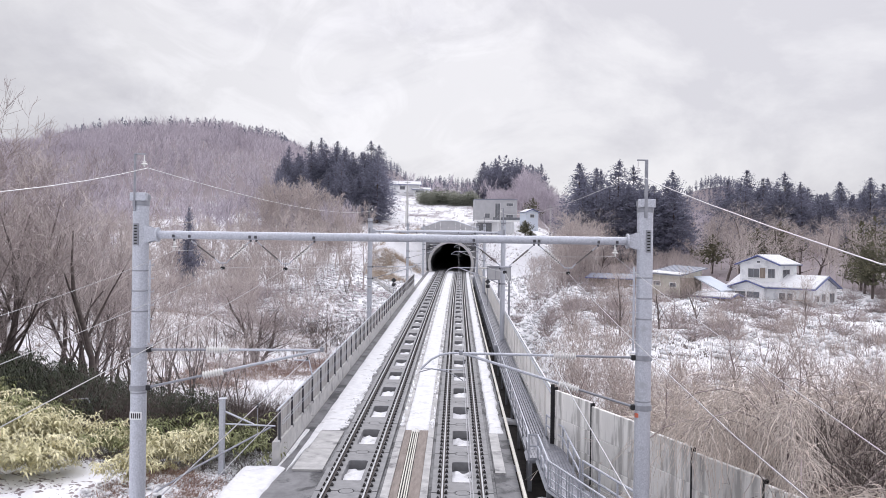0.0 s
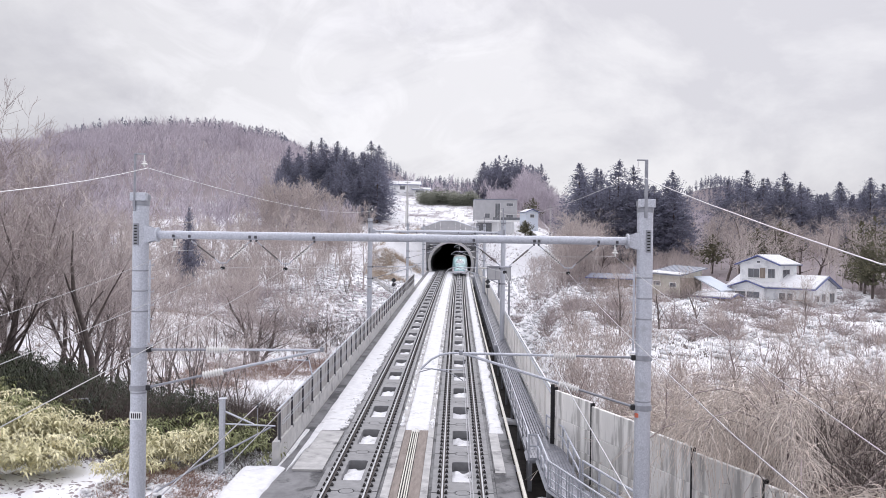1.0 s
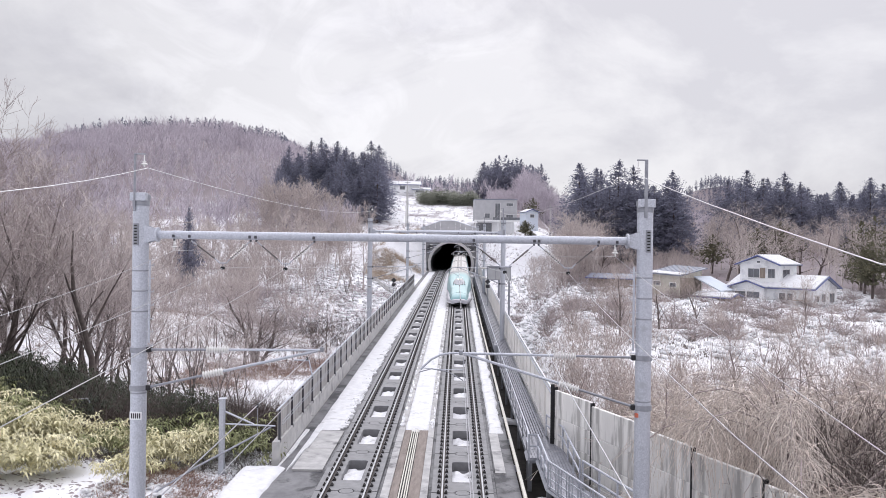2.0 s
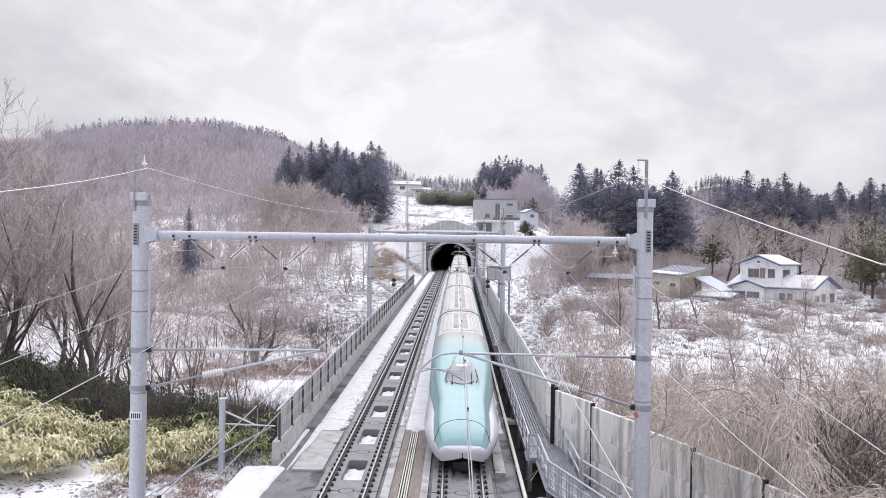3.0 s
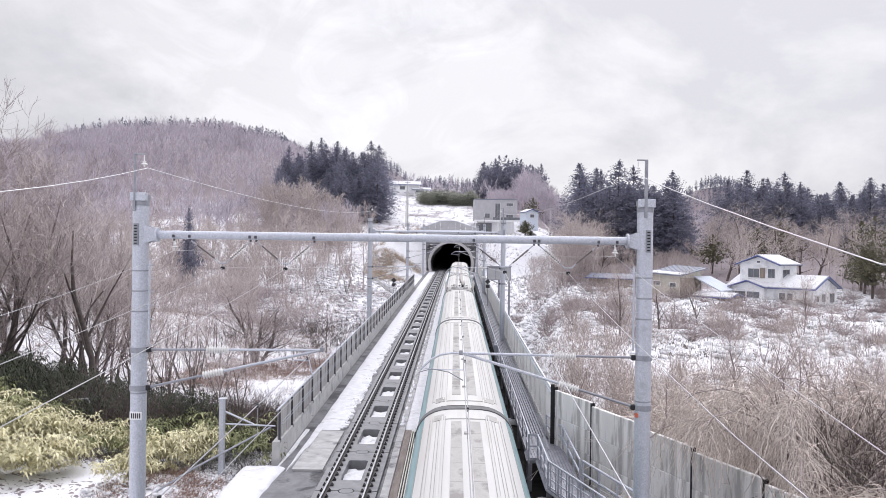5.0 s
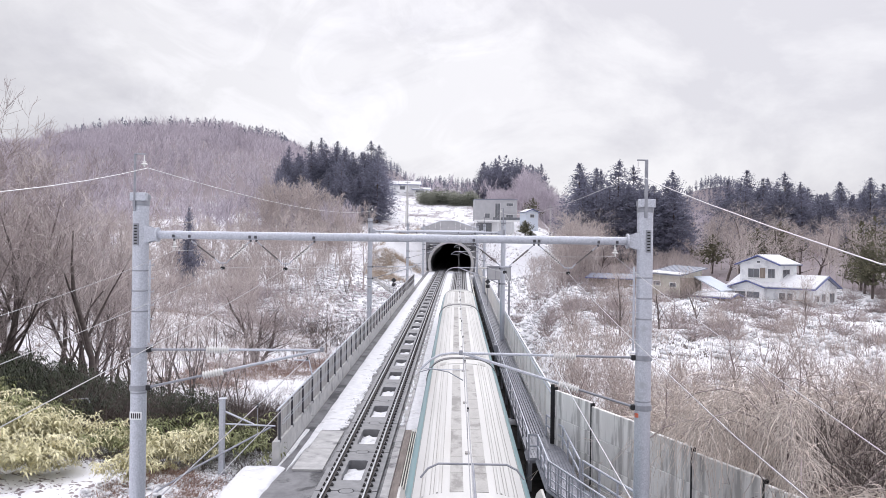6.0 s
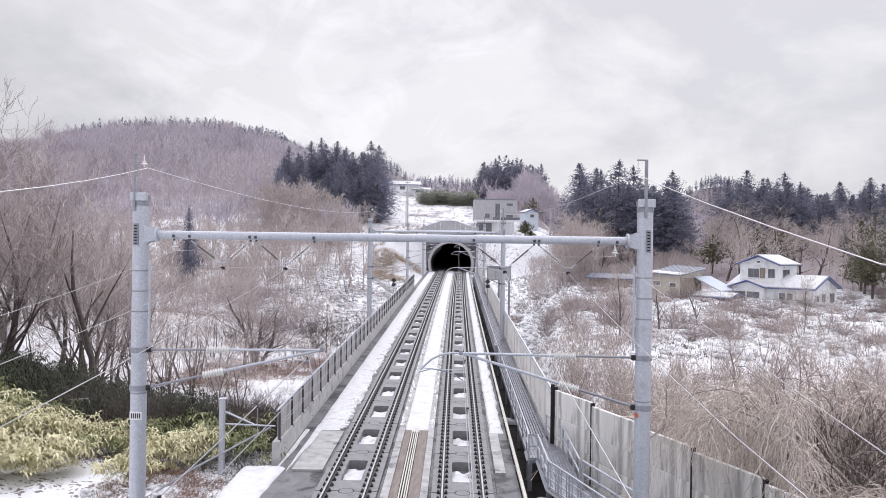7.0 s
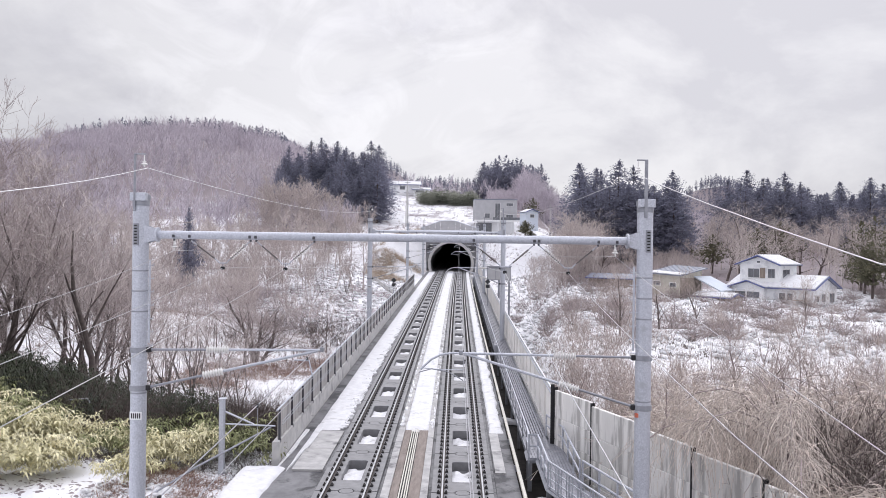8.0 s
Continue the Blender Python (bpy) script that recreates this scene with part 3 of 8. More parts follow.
def bareness(x, y):
    u = x / max(y, 70.0)
    b = 0.0
    b += 0.15 * sm(-0.1, -0.2, u) * sm(105, 150, y) + 0.3 * sm(-0.1, -0.16, u) * sm(190, 300, y)
    b += 0.10 * sm(0.10, 0.2, u) * sm(110, 170, y) + 0.30 * sm(0.14, 0.2, u) * sm(122, 140, y) + 0.08 * sm(0.09, 0.12, u) * sm(0.22, 0.18, u) * sm(125, 140, y)
    b += 0.6 * sm(4.0, 4.6, x) * sm(10.5, 8.5, x) * sm(60, 45, y)
    b += 0.35 * sm(8, 12, x) * sm(0.14, 0.10, u) * sm(262, 275, y)
    b -= 0.12 * sm(-0.44, -0.38, u) * sm(-0.14, -0.19, u) * sm(150, 180, y) * sm(310, 270, y)
    b += 0.30 * sm(400, 440, y)
    b += 0.07 * sm(-0.12, -0.07, u) * sm(0.07, 0.03, u) * sm(190, 200, y) * sm(340, 320, y)
    b += 0.22 * sm(-8, -10, x) * sm(60, 50, y) * sm(35, 38, y)
    b += 0.10 * sm(8, 12, x) * sm(66, 55, y) - 0.03 * sm(9, 13, x) * sm(66, 76, y) * sm(126, 116, y) + 0.07 * sm(-45, -34, x) * sm(-6, -9, x) * sm(112, 124, y) * sm(186, 180, y)
    b -= 0.07 * sm(7.5, 9, x - bend(y)) * sm(26, 20, x) * sm(80, 90, y) * sm(178, 168, y)
    b -= 0.45 * sm(-10.2, -8.8, x) * sm(-5.0, -5.6, x) * sm(34, 33, y)
    return b


def build_ground():
    out = [40 * 55 ** t for t in np.linspace(0, 1, 46)][1:]
    xs = [-q for q in out[::-1]] + steps(-40, 40, 0.5) + out
    ys = steps(-400, -20, 20) + steps(-18, 22, 1.6) + steps(22.6, 60, 0.6) + steps(61.2, 180, 1.4) + steps(181.5, 330, 2.5) + steps(336, 620, 7) + steps(650, 3000, 90)
    nx = len(xs)
    vs = [(x, y, ground_z(x, y)) for y in ys for x in xs]
    fs = [(j * nx + i, j * nx + i + 1, (j + 1) * nx + i + 1, (j + 1) * nx + i) for j in range(len(ys) - 1) for i in range(nx - 1)
          if not (178.5 < ys[j] < 190 and -5.0 < xs[i] < 6.4)]
    me = bpy.data.meshes.new("ground")
    me.from_pydata(vs, [], fs)
    me.shade_smooth()
    me.materials.append(MAT["ground"])
    at = me.attributes.new("bare", "FLOAT", "POINT")
    at.data.foreach_set("value", np.array([bareness(v[0], v[1]) for v in vs], dtype=np.float32))
    return tagged(new("ground", me), "snow-covered ground with dead grass showing through", "ground", kind="structure")


build_ground()

YS = steps(-320, 0, 20)[:-1] + steps(0, 186, 3)
YT = steps(182, 520, 12)


# ---------------------------------------------------------------- deck
def rect(x0, x1, z0, z1):
    return [(x0, z0), (x0, z1), (x1, z1), (x1, z0)]


def snow_strip(x0, x1, y0, y1, z, thick, ragged, seed, step=0.3, ripple=0.03, nx=10, narrow=0.0, run=6.0):
    """A bank of snow along the line; narrow: how much slimmer it begins, widening over the run."""
    m = Mesh()
    ys = steps(y0, y1, step)
    o = Vector((seed * 7.3, 0, 0))
    vs = []
    for y in ys:
        l = x0 + ragged[0] * (noise.noise(Vector((1.1, y * 0.55, 0)) + o) + 0.35 * noise.noise(Vector((1.1, y * 2.6, 0)) + o))
        r = x1 + ragged[1] * (noise.noise(Vector((8.1, y * 0.55, 0)) + o) + 0.35 * noise.noise(Vector((8.1, y * 2.6, 0)) + o)) - narrow * (1 - min(1.0, (y - y0) / run))
        for i in range(nx):
            t = i / (nx - 1)
            x = l + (r - l) * t
            edge = min(1.0, min(t, 1 - t) * 6)
            edge *= min(1.0, (y - y0) * 2.0)
            h = thick * (math.sqrt(edge) * (0.75 + 0.5 * noise.noise(Vector((x * 0.9, y * 0.35, 0)) + o)) if edge > 0 else -0.2)
            h += edge * ripple * (noise.noise(Vector((x * 0.9, y * 3.2, 3)) + o) + 0.5 * noise.noise(Vector((x * 5.0, y * 6.0, 9)) + o))
            vs.append(on_line(x, y, z + h))
    fs = [(j * nx + i, j * nx + i + 1, (j + 1) * nx + i + 1, (j + 1) * nx + i) for j in range(len(ys) - 1) for i in range(nx - 1)]
    m.add(vs, fs)
    return m.round()


def build_deck():
    deck = thing("viaduct_deck", "grey concrete railway viaduct deck dusted with snow", "viaduct", kind="structure")
    part("deck_slab", Mesh().strip(rect(-5.75, 4.40, -1.0, -0.55), YS), "wet_concrete", deck)
    part("girder", Mesh().strip([(-4.2, -2.4), (-5.0, -1.0), (4.2, -1.0), (3.4, -2.4)], steps(34, 112, 6)), "concrete", deck)
    for y in (60, 85, 108):
        z = GRADE * y - 2.4
        part("pier", Mesh().box(-3.2, 2.6, y - 1.1, y + 1.1, -7.0, z, 0.15), "concrete", deck)
    part("side_ledge", Mesh().strip(rect(-5.49, -3.44, -0.55, -0.36), YS), "wet_concrete", deck)
    part("side_ledge", Mesh().strip(rect(3.45, 4.35, -0.55, -0.36), YS), "wet_concrete", deck)
    for s in (-1, 1):
        for q in (-1, 1):
            part("bed_kerb", Mesh().strip(rect(s * TC + q * 1.22 - 0.06, s * TC + q * 1.22 + 0.06, -0.55, -0.30), YS), "wet_concrete", deck)
    for x0, x1 in ((-0.86, -0.56), (0.58, 0.86)):
        part("trough_wall", Mesh().strip(rect(x0, x1, -0.55, -0.22), steps(-20, 182, 3)), "oldconcrete", deck)
    for i, y in enumerate(steps(6.0, 37.6, 2.0)[:-1]):
        part("trough_cover", Mesh().strip(rect(-0.55, -0.25, -0.55, -0.27), (y, y + 1.97)), "board", deck)
        part("trough_cover", Mesh().strip(rect(0.14, 0.57, -0.55, -0.27), (y, y + 1.97)), "board", deck)
    for x in (-0.2, -0.1, 0.0, 0.08):
        part("cable_pipe", Mesh().path([on_line(x, y, -0.27) for y in steps(0, 37.7, 3)], 0.028), "pipe", deck)
    for k, y in enumerate((31.2, 34.3)):
        part("cover_plate", Mesh().strip(rect(-4.75 + 0.12 * k, -3.5, -0.36, -0.27 - 0.02 * k), (y, y + 3.0)), "oldconcrete", deck)
        part("cover_plate", Mesh().strip(rect(3.5, 3.92, -0.36, -0.27 - 0.02 * k), (y, y + 3.0)), "oldconcrete", deck)
    piles = thing("swept_snow", "old snow lying in strips beside the rails", "snow", kind="stuff")
    part("snow_bank", snow_strip(-4.98, -3.60, 37.6, 181, -0.36, 0.05, (0.015, 0.22), 1, ripple=0.018, nx=12), "snow", piles)
    part("snow_bank", snow_strip(-4.98, -4.60, 31.0, 38.4, -0.36, 0.10, (0.02, 0.05), 5, narrow=0.36), "snow", piles)
    part("snow_bank", snow_strip(-5.46, -5.24, 31.5, 37.6, -0.36, 0.06, (0.0, 0.05), 6, narrow=0.16, run=3.0), "snow", piles)
    part("snow_bank", snow_strip(-0.70, 0.72, 37.7, 181, -0.35, 0.13, (0.06, 0.09), 2, step=0.2, ripple=0.10), "snow", piles)
    part("snow_bank", snow_strip(3.52, 4.22, 37.5, 181, -0.36, 0.12, (0.05, 0.16), 3, ripple=0.06), "snow", piles)
    part("snow_bank", snow_strip(-6.9, -5.05, 22.0, 31.6, -0.50, 0.30, (0.1, 0.16), 8, nx=16), "snow", piles)
    rng = random.Random(19)
    flakes = Mesh()
    for _ in range(520):
        y = 38.0 + 120 * rng.random() ** 1.3
        x = rng.choice((rng.uniform(-3.95, -3.52), rng.uniform(-3.8, -3.52), rng.uniform(0.66, 0.84), rng.uniform(-0.84, -0.7)))
        w, l = (rng.uniform(0.08, 0.24), rng.uniform(0.10, 0.42)) if x < -3 else (rng.uniform(0.04, 0.1), rng.uniform(0.2, 0.6))
        top = -0.335 if x < -3 else -0.195
        ring = [(x + w * math.cos(a) * rng.uniform(0.7, 1.2), y + l * math.sin(a) * rng.uniform(0.7, 1.2)) for a in np.linspace(0, 2 * math.pi, 9)[:-1]]
        ring = [(min(-3.45, px) if x < -3 else max(-0.86, min(0.86, px)), py) for px, py in ring]
        vs = [on_line(px, py, top - 0.03) for px, py in ring] + [on_line(x + (px - x) * 0.8, y + (py - y) * 0.85, top + 0.025) for px, py in ring]
        flakes.add(vs, [(i, (i + 1) % 8, 8 + (i + 1) % 8, 8 + i) for i in range(8)] + [tuple(range(8, 16))])
    part("snow_flakes", flakes, "snow", piles)
    return deck


build_deck()


# ---------------------------------------------------------------- track
def slab_mesh():
    """Framed slab 4.93 m long, open in the middle, with round notches at its ends."""
    bm = bmesh.new()
    hw, hl, t = 1.15, 2.465, 0.37
    outer = []
    nr = 0.30
    for sgn in (1, -1):
        arc = []
        for i in range(9):
            a = math.pi * i / 8
            arc.append((sgn * nr * math.cos(a), sgn * (hl - nr * math.sin(a) * 0.85)))
        outer += [(sgn * hw, sgn * hl)] + arc + [(-sgn * hw, sgn * hl)]
    inner = []
    iw, il, r = 0.40, 1.28, 0.13
    for cx, cy, a0 in ((iw - r, il - r, 0), (-iw + r, il - r, 90), (-iw + r, -il + r, 180), (iw - r, -il + r, 270)):
        for i in range(5):
            a = radians(a0 + 22.5 * i)
            inner.append((cx + r * math.cos(a), cy + r * math.sin(a)))
    edges = []
    for ring in (outer, inner):
        vs = [bm.verts.new((x, y, 0)) for x, y in ring]
        edges += [bm.edges.new((vs[i], vs[(i + 1) % len(vs)])) for i in range(len(vs))]
    bmesh.ops.triangle_fill(bm, use_beauty=True, edges=edges)
    top = list(bm.faces)
    res = bmesh.ops.extrude_face_region(bm, geom=top)
    for v in res["geom"]:
        if isinstance(v, bmesh.types.BMVert):
            v.co.z -= t
    bmesh.ops.recalc_face_normals(bm, faces=bm.faces)
    me = bpy.data.meshes.new("slab")
    bm.to_mesh(me)
    bm.free()
    me.materials.append(MAT["slab"])
    return me


def fastening_mesh():
    """One pair of clips on a base plate, across the rail."""
    m = Mesh()
    m.box(-0.20, 0.20, -0.085, 0.085, -0.175, -0.145, 0.008)
    for s in (-1, 1):
        m.box(s * 0.145 - 0.05, s * 0.145 + 0.05, -0.07, 0.07, -0.145, -0.105, 0.01)
        m.tube((s * 0.145, 0, -0.105), (s * 0.145, 0, -0.055), 0.028, 0.022, 6)
    return m.data("rail_fastening", "clip")


SLAB, CLIP = slab_mesh(), fastening_mesh()
STOPPER = Mesh().turn([(0.27, -0.2), (0.27, -0.012), (0.255, 0.0)], n=20).data("stopper", "slab")


def build_track(name, side):
    tr = thing(name, "ballastless railway track on framed concrete slabs", "track", kind="structure")
    x = side * TC
    head = [(-0.0325, 0.0), (-0.0325, -0.035), (0.0325, -0.035), (0.0325, 0.0), (0.024, 0.006), (-0.024, 0.006)]
    web = [(-0.028, -0.036), (-0.01, -0.05), (-0.01, -0.12), (-0.072, -0.14), (-0.072, -0.152), (0.072, -0.152), (0.072, -0.14), (0.01, -0.12), (0.01, -0.05), (0.028, -0.036)]
    ys = steps(-320, 0, 20)[:-1] + steps(0, 186, 3)[:-1] + YT
    for s in (-1, 1):
        rx = x + s * 0.75
        rail = part("rail", Mesh().strip([(rx + a, b) for a, b in web], ys), "railweb", tr)
        part("rail_head", Mesh().strip([(rx + a, b) for a, b in head], ys), "railhead", rail, "polished steel running surface")
        far = Mesh()
        i = 0
        y = 24.0
        while y < 184:
            if i < 150:
                c = part("rail_fastening", CLIP, None, tr)
                c.matrix_basis = line_pose(rx, y)
            else:
                for q in (-1, 1):
                    p = on_line(rx + q * 0.145, y, 0)
                    far.box(p.x - 0.055, p.x + 0.055, p.y - 0.08, p.y + 0.08, p.z - 0.175, p.z - 0.06, 0.02)
            i += 1
            y += 0.625
        if far.v:
            tagged(part("far_fastenings", far, "clip", tr), kind="stuff")
    for k in range(-3, 31):
        y = JOINT + 5.0 * k
        s = part("slab", SLAB, None, tr)
        s.matrix_basis = line_pose(x, y + 2.5, -0.176)
        c = part("stopper", STOPPER, None, tr)
        c.matrix_basis = line_pose(x, y, -0.172)
        if y > 28:
            f = Mesh()
            n = 9
            vs, fs = [], []
            for a in range(n):
                for b in range(n):
                    px, py = -0.39 + 0.78 * a / (n - 1), -1.26 + (2.32 + 0.25 * noise.noise(Vector((a * 0.7, y, 3)))) * b / (n - 1)
                    h = -0.40 + 0.09 * noise.noise(Vector((px * 2 + side, py * 1.5 + y, 1))) + 0.10 * sm(0.4, -1.0, py) - (0.12 if side > 0 else 0.05) * sm(52, 30, y) + 0.10 * noise.noise(Vector((px * 3, py * 2 + y, 9)))
                    vs.append(on_line(x + px, y + 2.5 + py, h))
            fs = [(a * n + b, a * n + b + 1, (a + 1) * n + b + 1, (a + 1) * n + b) for a in range(n - 1) for b in range(n - 1)]
            part("snow_patch", f.add(vs, fs).round(), "snow", tr, "snow lying in the opening of the slab")
    part("plain_bed", Mesh().strip(rect(x - 1.15, x + 1.15, -0.37, -0.176), steps(-320, JOINT - 15, 20)), "slab", tr)
    return tr


build_track("track_1", -1)
build_track("track_2", 1)


# ---------------------------------------------------------------- tunnel
def build_tunnel():
    tun = thing("tunnel", "double-track railway tunnel with a dark lining", "tunnel", kind="structure")
    R, cz = 4.75, 1.6

    def arch(r, lo):
        a0 = math.asin((lo - cz) / r)
        return [(0.0 + r * math.cos(a), cz + r * math.sin(a)) for a in np.linspace(a0, math.pi - a0, 25)]

    inner, outer = arch(R, -1.0), arch(R + 0.55, -1.0)
    lining = Mesh().strip(inner + outer[::-1], YT)
    part("lining", lining.round(), "tunnel", tun)
    part("floor", Mesh().strip(rect(-4.4, 4.4, -1.0, -0.38), YT), "tunnel", tun)
    part("end_wall", Mesh().strip(rect(-5, 5, -1, 8), (520, 521)), "tunnel", tun)
    ring = Mesh().strip(arch(R, -1.0) + arch(R + 0.6, -1.0)[::-1], (179.2, 181.98))
    part("portal_ring", ring.round(), "concrete", tun, "pale concrete ring of the portal")
    # head wall with the arch cut out
    bm = bmesh.new()
    hole = [(x, z) for x, z in arch(R + 0.58, -1.0)]
    ring2 = [(5.7, -1.0), (5.9, 4.0), (5.9, 8.5), (-5.9, 8.5), (-5.9, 4.0), (-5.7, -1.0)]
    loop = [(x, z) for x, z in ring2] + hole[::-1]
    vs = [bm.verts.new(on_line(x, 181.7, z)) for x, z in loop]
    ed = [bm.edges.new((vs[i], vs[(i + 1) % len(vs)])) for i in range(len(vs))]
    bmesh.ops.triangle_fill(bm, use_beauty=True, edges=ed)
    ext = bmesh.ops.extrude_face_region(bm, geom=list(bm.faces))
    for v in ext["geom"]:
        if isinstance(v, bmesh.types.BMVert):
            v.co.y += 9.0
    bmesh.ops.recalc_face_normals(bm, faces=bm.faces)
    hw = bpy.data.meshes.new("head_wall")
    bm.to_mesh(hw)
    bm.free()
    hw.materials.append(MAT["wet_concrete"])
    part("head_wall", hw, None, tun)
    part("coping", Mesh().strip(rect(-6.0, 6.0, 8.5, 8.75), (181.3, 190.0)), "snow", tun, "snow lying on the head wall")
    # grey panelled fence with a raised middle above the portal
    ys0, Y = (-7.4, -5.2, -2.6, 1.0, 3.3, 6.6), 184.0
    tops = (9.7, 10.5, 11.5, 11.5, 10.7, 9.7)
    fence = thing("parapet_fence", "grey panelled fence with a raised middle above the tunnel mouth", "fence")
    for i in range(5):
        for k in range(2):
            xa, xb = ys0[i] + (ys0[i + 1] - ys0[i]) * k / 2, ys0[i] + (ys0[i + 1] - ys0[i]) * (k + 1) / 2
            za, zb = tops[i] + (tops[i + 1] - tops[i]) * k / 2, tops[i] + (tops[i + 1] - tops[i]) * (k + 1) / 2
            q = Mesh()
            vs = [on_line(x, Y + d, z) for d in (0, 0.12) for x, z in ((xa + 0.04, 8.6), (xb - 0.04, 8.6), (xb - 0.04, zb), (xa + 0.04, za))]
            q.add(vs, [(0, 1, 2, 3), (7, 6, 5, 4), (0, 4, 5, 1), (1, 5, 6, 2), (2, 6, 7, 3), (3, 7, 4, 0)])
            part("panel", q, "h_grey", fence)
            part("coping", Mesh().path([on_line(xa, Y + 0.06, za + 0.06), on_line(xb, Y + 0.06, zb + 0.06)], 0.12, 4), "galv", fence)
    return tun


build_tunnel()


# ---------------------------------------------------------------- barriers
def build_left_barrier():
    w = thing("barrier_west", "concrete parapet topped with grey panels between dark posts", "parapet", kind="structure")
    part("parapet", Mesh().strip([(-5.80, -1.0), (-5.80, 0.52), (-5.74, 0.55), (-5.52, 0.55), (-5.50, 0.52), (-5.50, -1.0)], steps(32.2, 132, 3)), "concrete", w)
    panel = Mesh().box(-0.03, 0.03, -1.22, 1.22, 0.56, 1.82, 0.02).data("barrier_panel", "barrierpanel")
    pm = Mesh()
    pm.box(-0.02, 0.075, -0.032, 0.032, 0.50, 1.84, 0.008)
    pm.box(0.03, 0.10, -0.04, 0.04, 0.44, 0.62, 0.01)
    post = pm.data("barrier_post", "postdark")
    for i, y in enumerate(steps(32.5, 131.5, 2.5)):
        p = part("barrier_post", post, None, w)
        p.matrix_basis = line_pose(-5.58, y)
        if y < 130:
            q = part("barrier_panel", panel, None, w)
            q.matrix_basis = line_pose(-5.62, y + 1.25)
    part("top_rail", Mesh().path([on_line(-5.60, y, 1.86) for y in steps(32.2, 132, 4)], 0.045), "galv", w)
    for z in (1.22, 1.36):
        part("cable_rail", Mesh().path([on_line(-5.42, y, z) for y in steps(32.4, 132, 4)], 0.016, 5), "galv", w)
    return w


def build_right_barrier():
    w = thing("barrier_east", "pale panelled barrier beside the service walkway", "parapet", kind="structure")
    part("kerb", Mesh().strip(rect(6.22, 6.42, -1.0, 0.1), steps(35.4, 176, 3)), "concrete", w)
    panel = Mesh().box(-0.04, 0.04, -1.22, 1.22, 0.1, 2.25, 0.015).data("barrier_panel", "lightpanel")
    post = Mesh().box(-0.065, 0.02, -0.018, 0.018, 0.0, 2.27, 0.008).data("barrier_post", "lightpanel")
    for y in steps(36.7, 174, 2.5):
        q = part("barrier_panel", panel, None, w)
        q.matrix_basis = line_pose(6.32, y)
        p = part("barrier_post", post, None, w)
        p.matrix_basis = line_pose(6.27, y + 1.25)
    for z in (2.34, 2.12):
        part("top_rail", Mesh().path([on_line(6.22, y, z) for y in steps(35.4, 175, 4)], 0.04), "galv", w)
    part("end_post", Mesh().box(6.18, 6.34, 35.0, 35.18, -1.4, 3.45, 0.02), "black", w, "dark steel end post")
    return w


def build_wing_wall():
    w = thing("retaining_wall", "wall of weathered precast panels between steel posts", "wall", kind="structure")
    A, d = Vector((6.4, 35.0, 0)), Vector((1.12, -3.25, 0))
    d *= 3.35 / d.length
    ang = math.degrees(math.atan2(d.y, d.x))
    post = Mesh()
    post.box(-0.05, 0.05, -0.075, -0.06, 0, 5.6)
    post.box(-0.05, 0.05, 0.06, 0.075, 0, 5.6)
    post.box(-0.012, 0.012, -0.06, 0.06, 0, 5.6)
    pm = post.data("wall_post", "black")
    plates = [Mesh().box(-1.63, 1.63, -0.07, 0.07, 0.0, h, 0.02).data("wall_panel", "panel") for h in (1.2, 0.98)]
    for i in range(8):
        c = A + d * i
        top = GRADE * c.y + 2.42
        p = part("wall_post", pm, None, w)
        p.matrix_basis = pose(c.x, c.y, top - 5.55, 0, 0, ang + 90) @ pose(0, 0, 0, 0, 0, 90)
        mid = c + d * 0.5
        z = GRADE * mid.y + 2.42
        for k in range(5):
            h = 1.2 if k == 0 else 0.98
            z -= h
            q = part("wall_panel", plates[0 if k == 0 else 1], None, w)
            q.matrix_basis = pose(mid.x, mid.y, z + 0.004 * k, 0, -TILT * 0.9, ang)
            z -= 0.012
    return w


build_left_barrier()
build_right_barrier()
build_wing_wall()


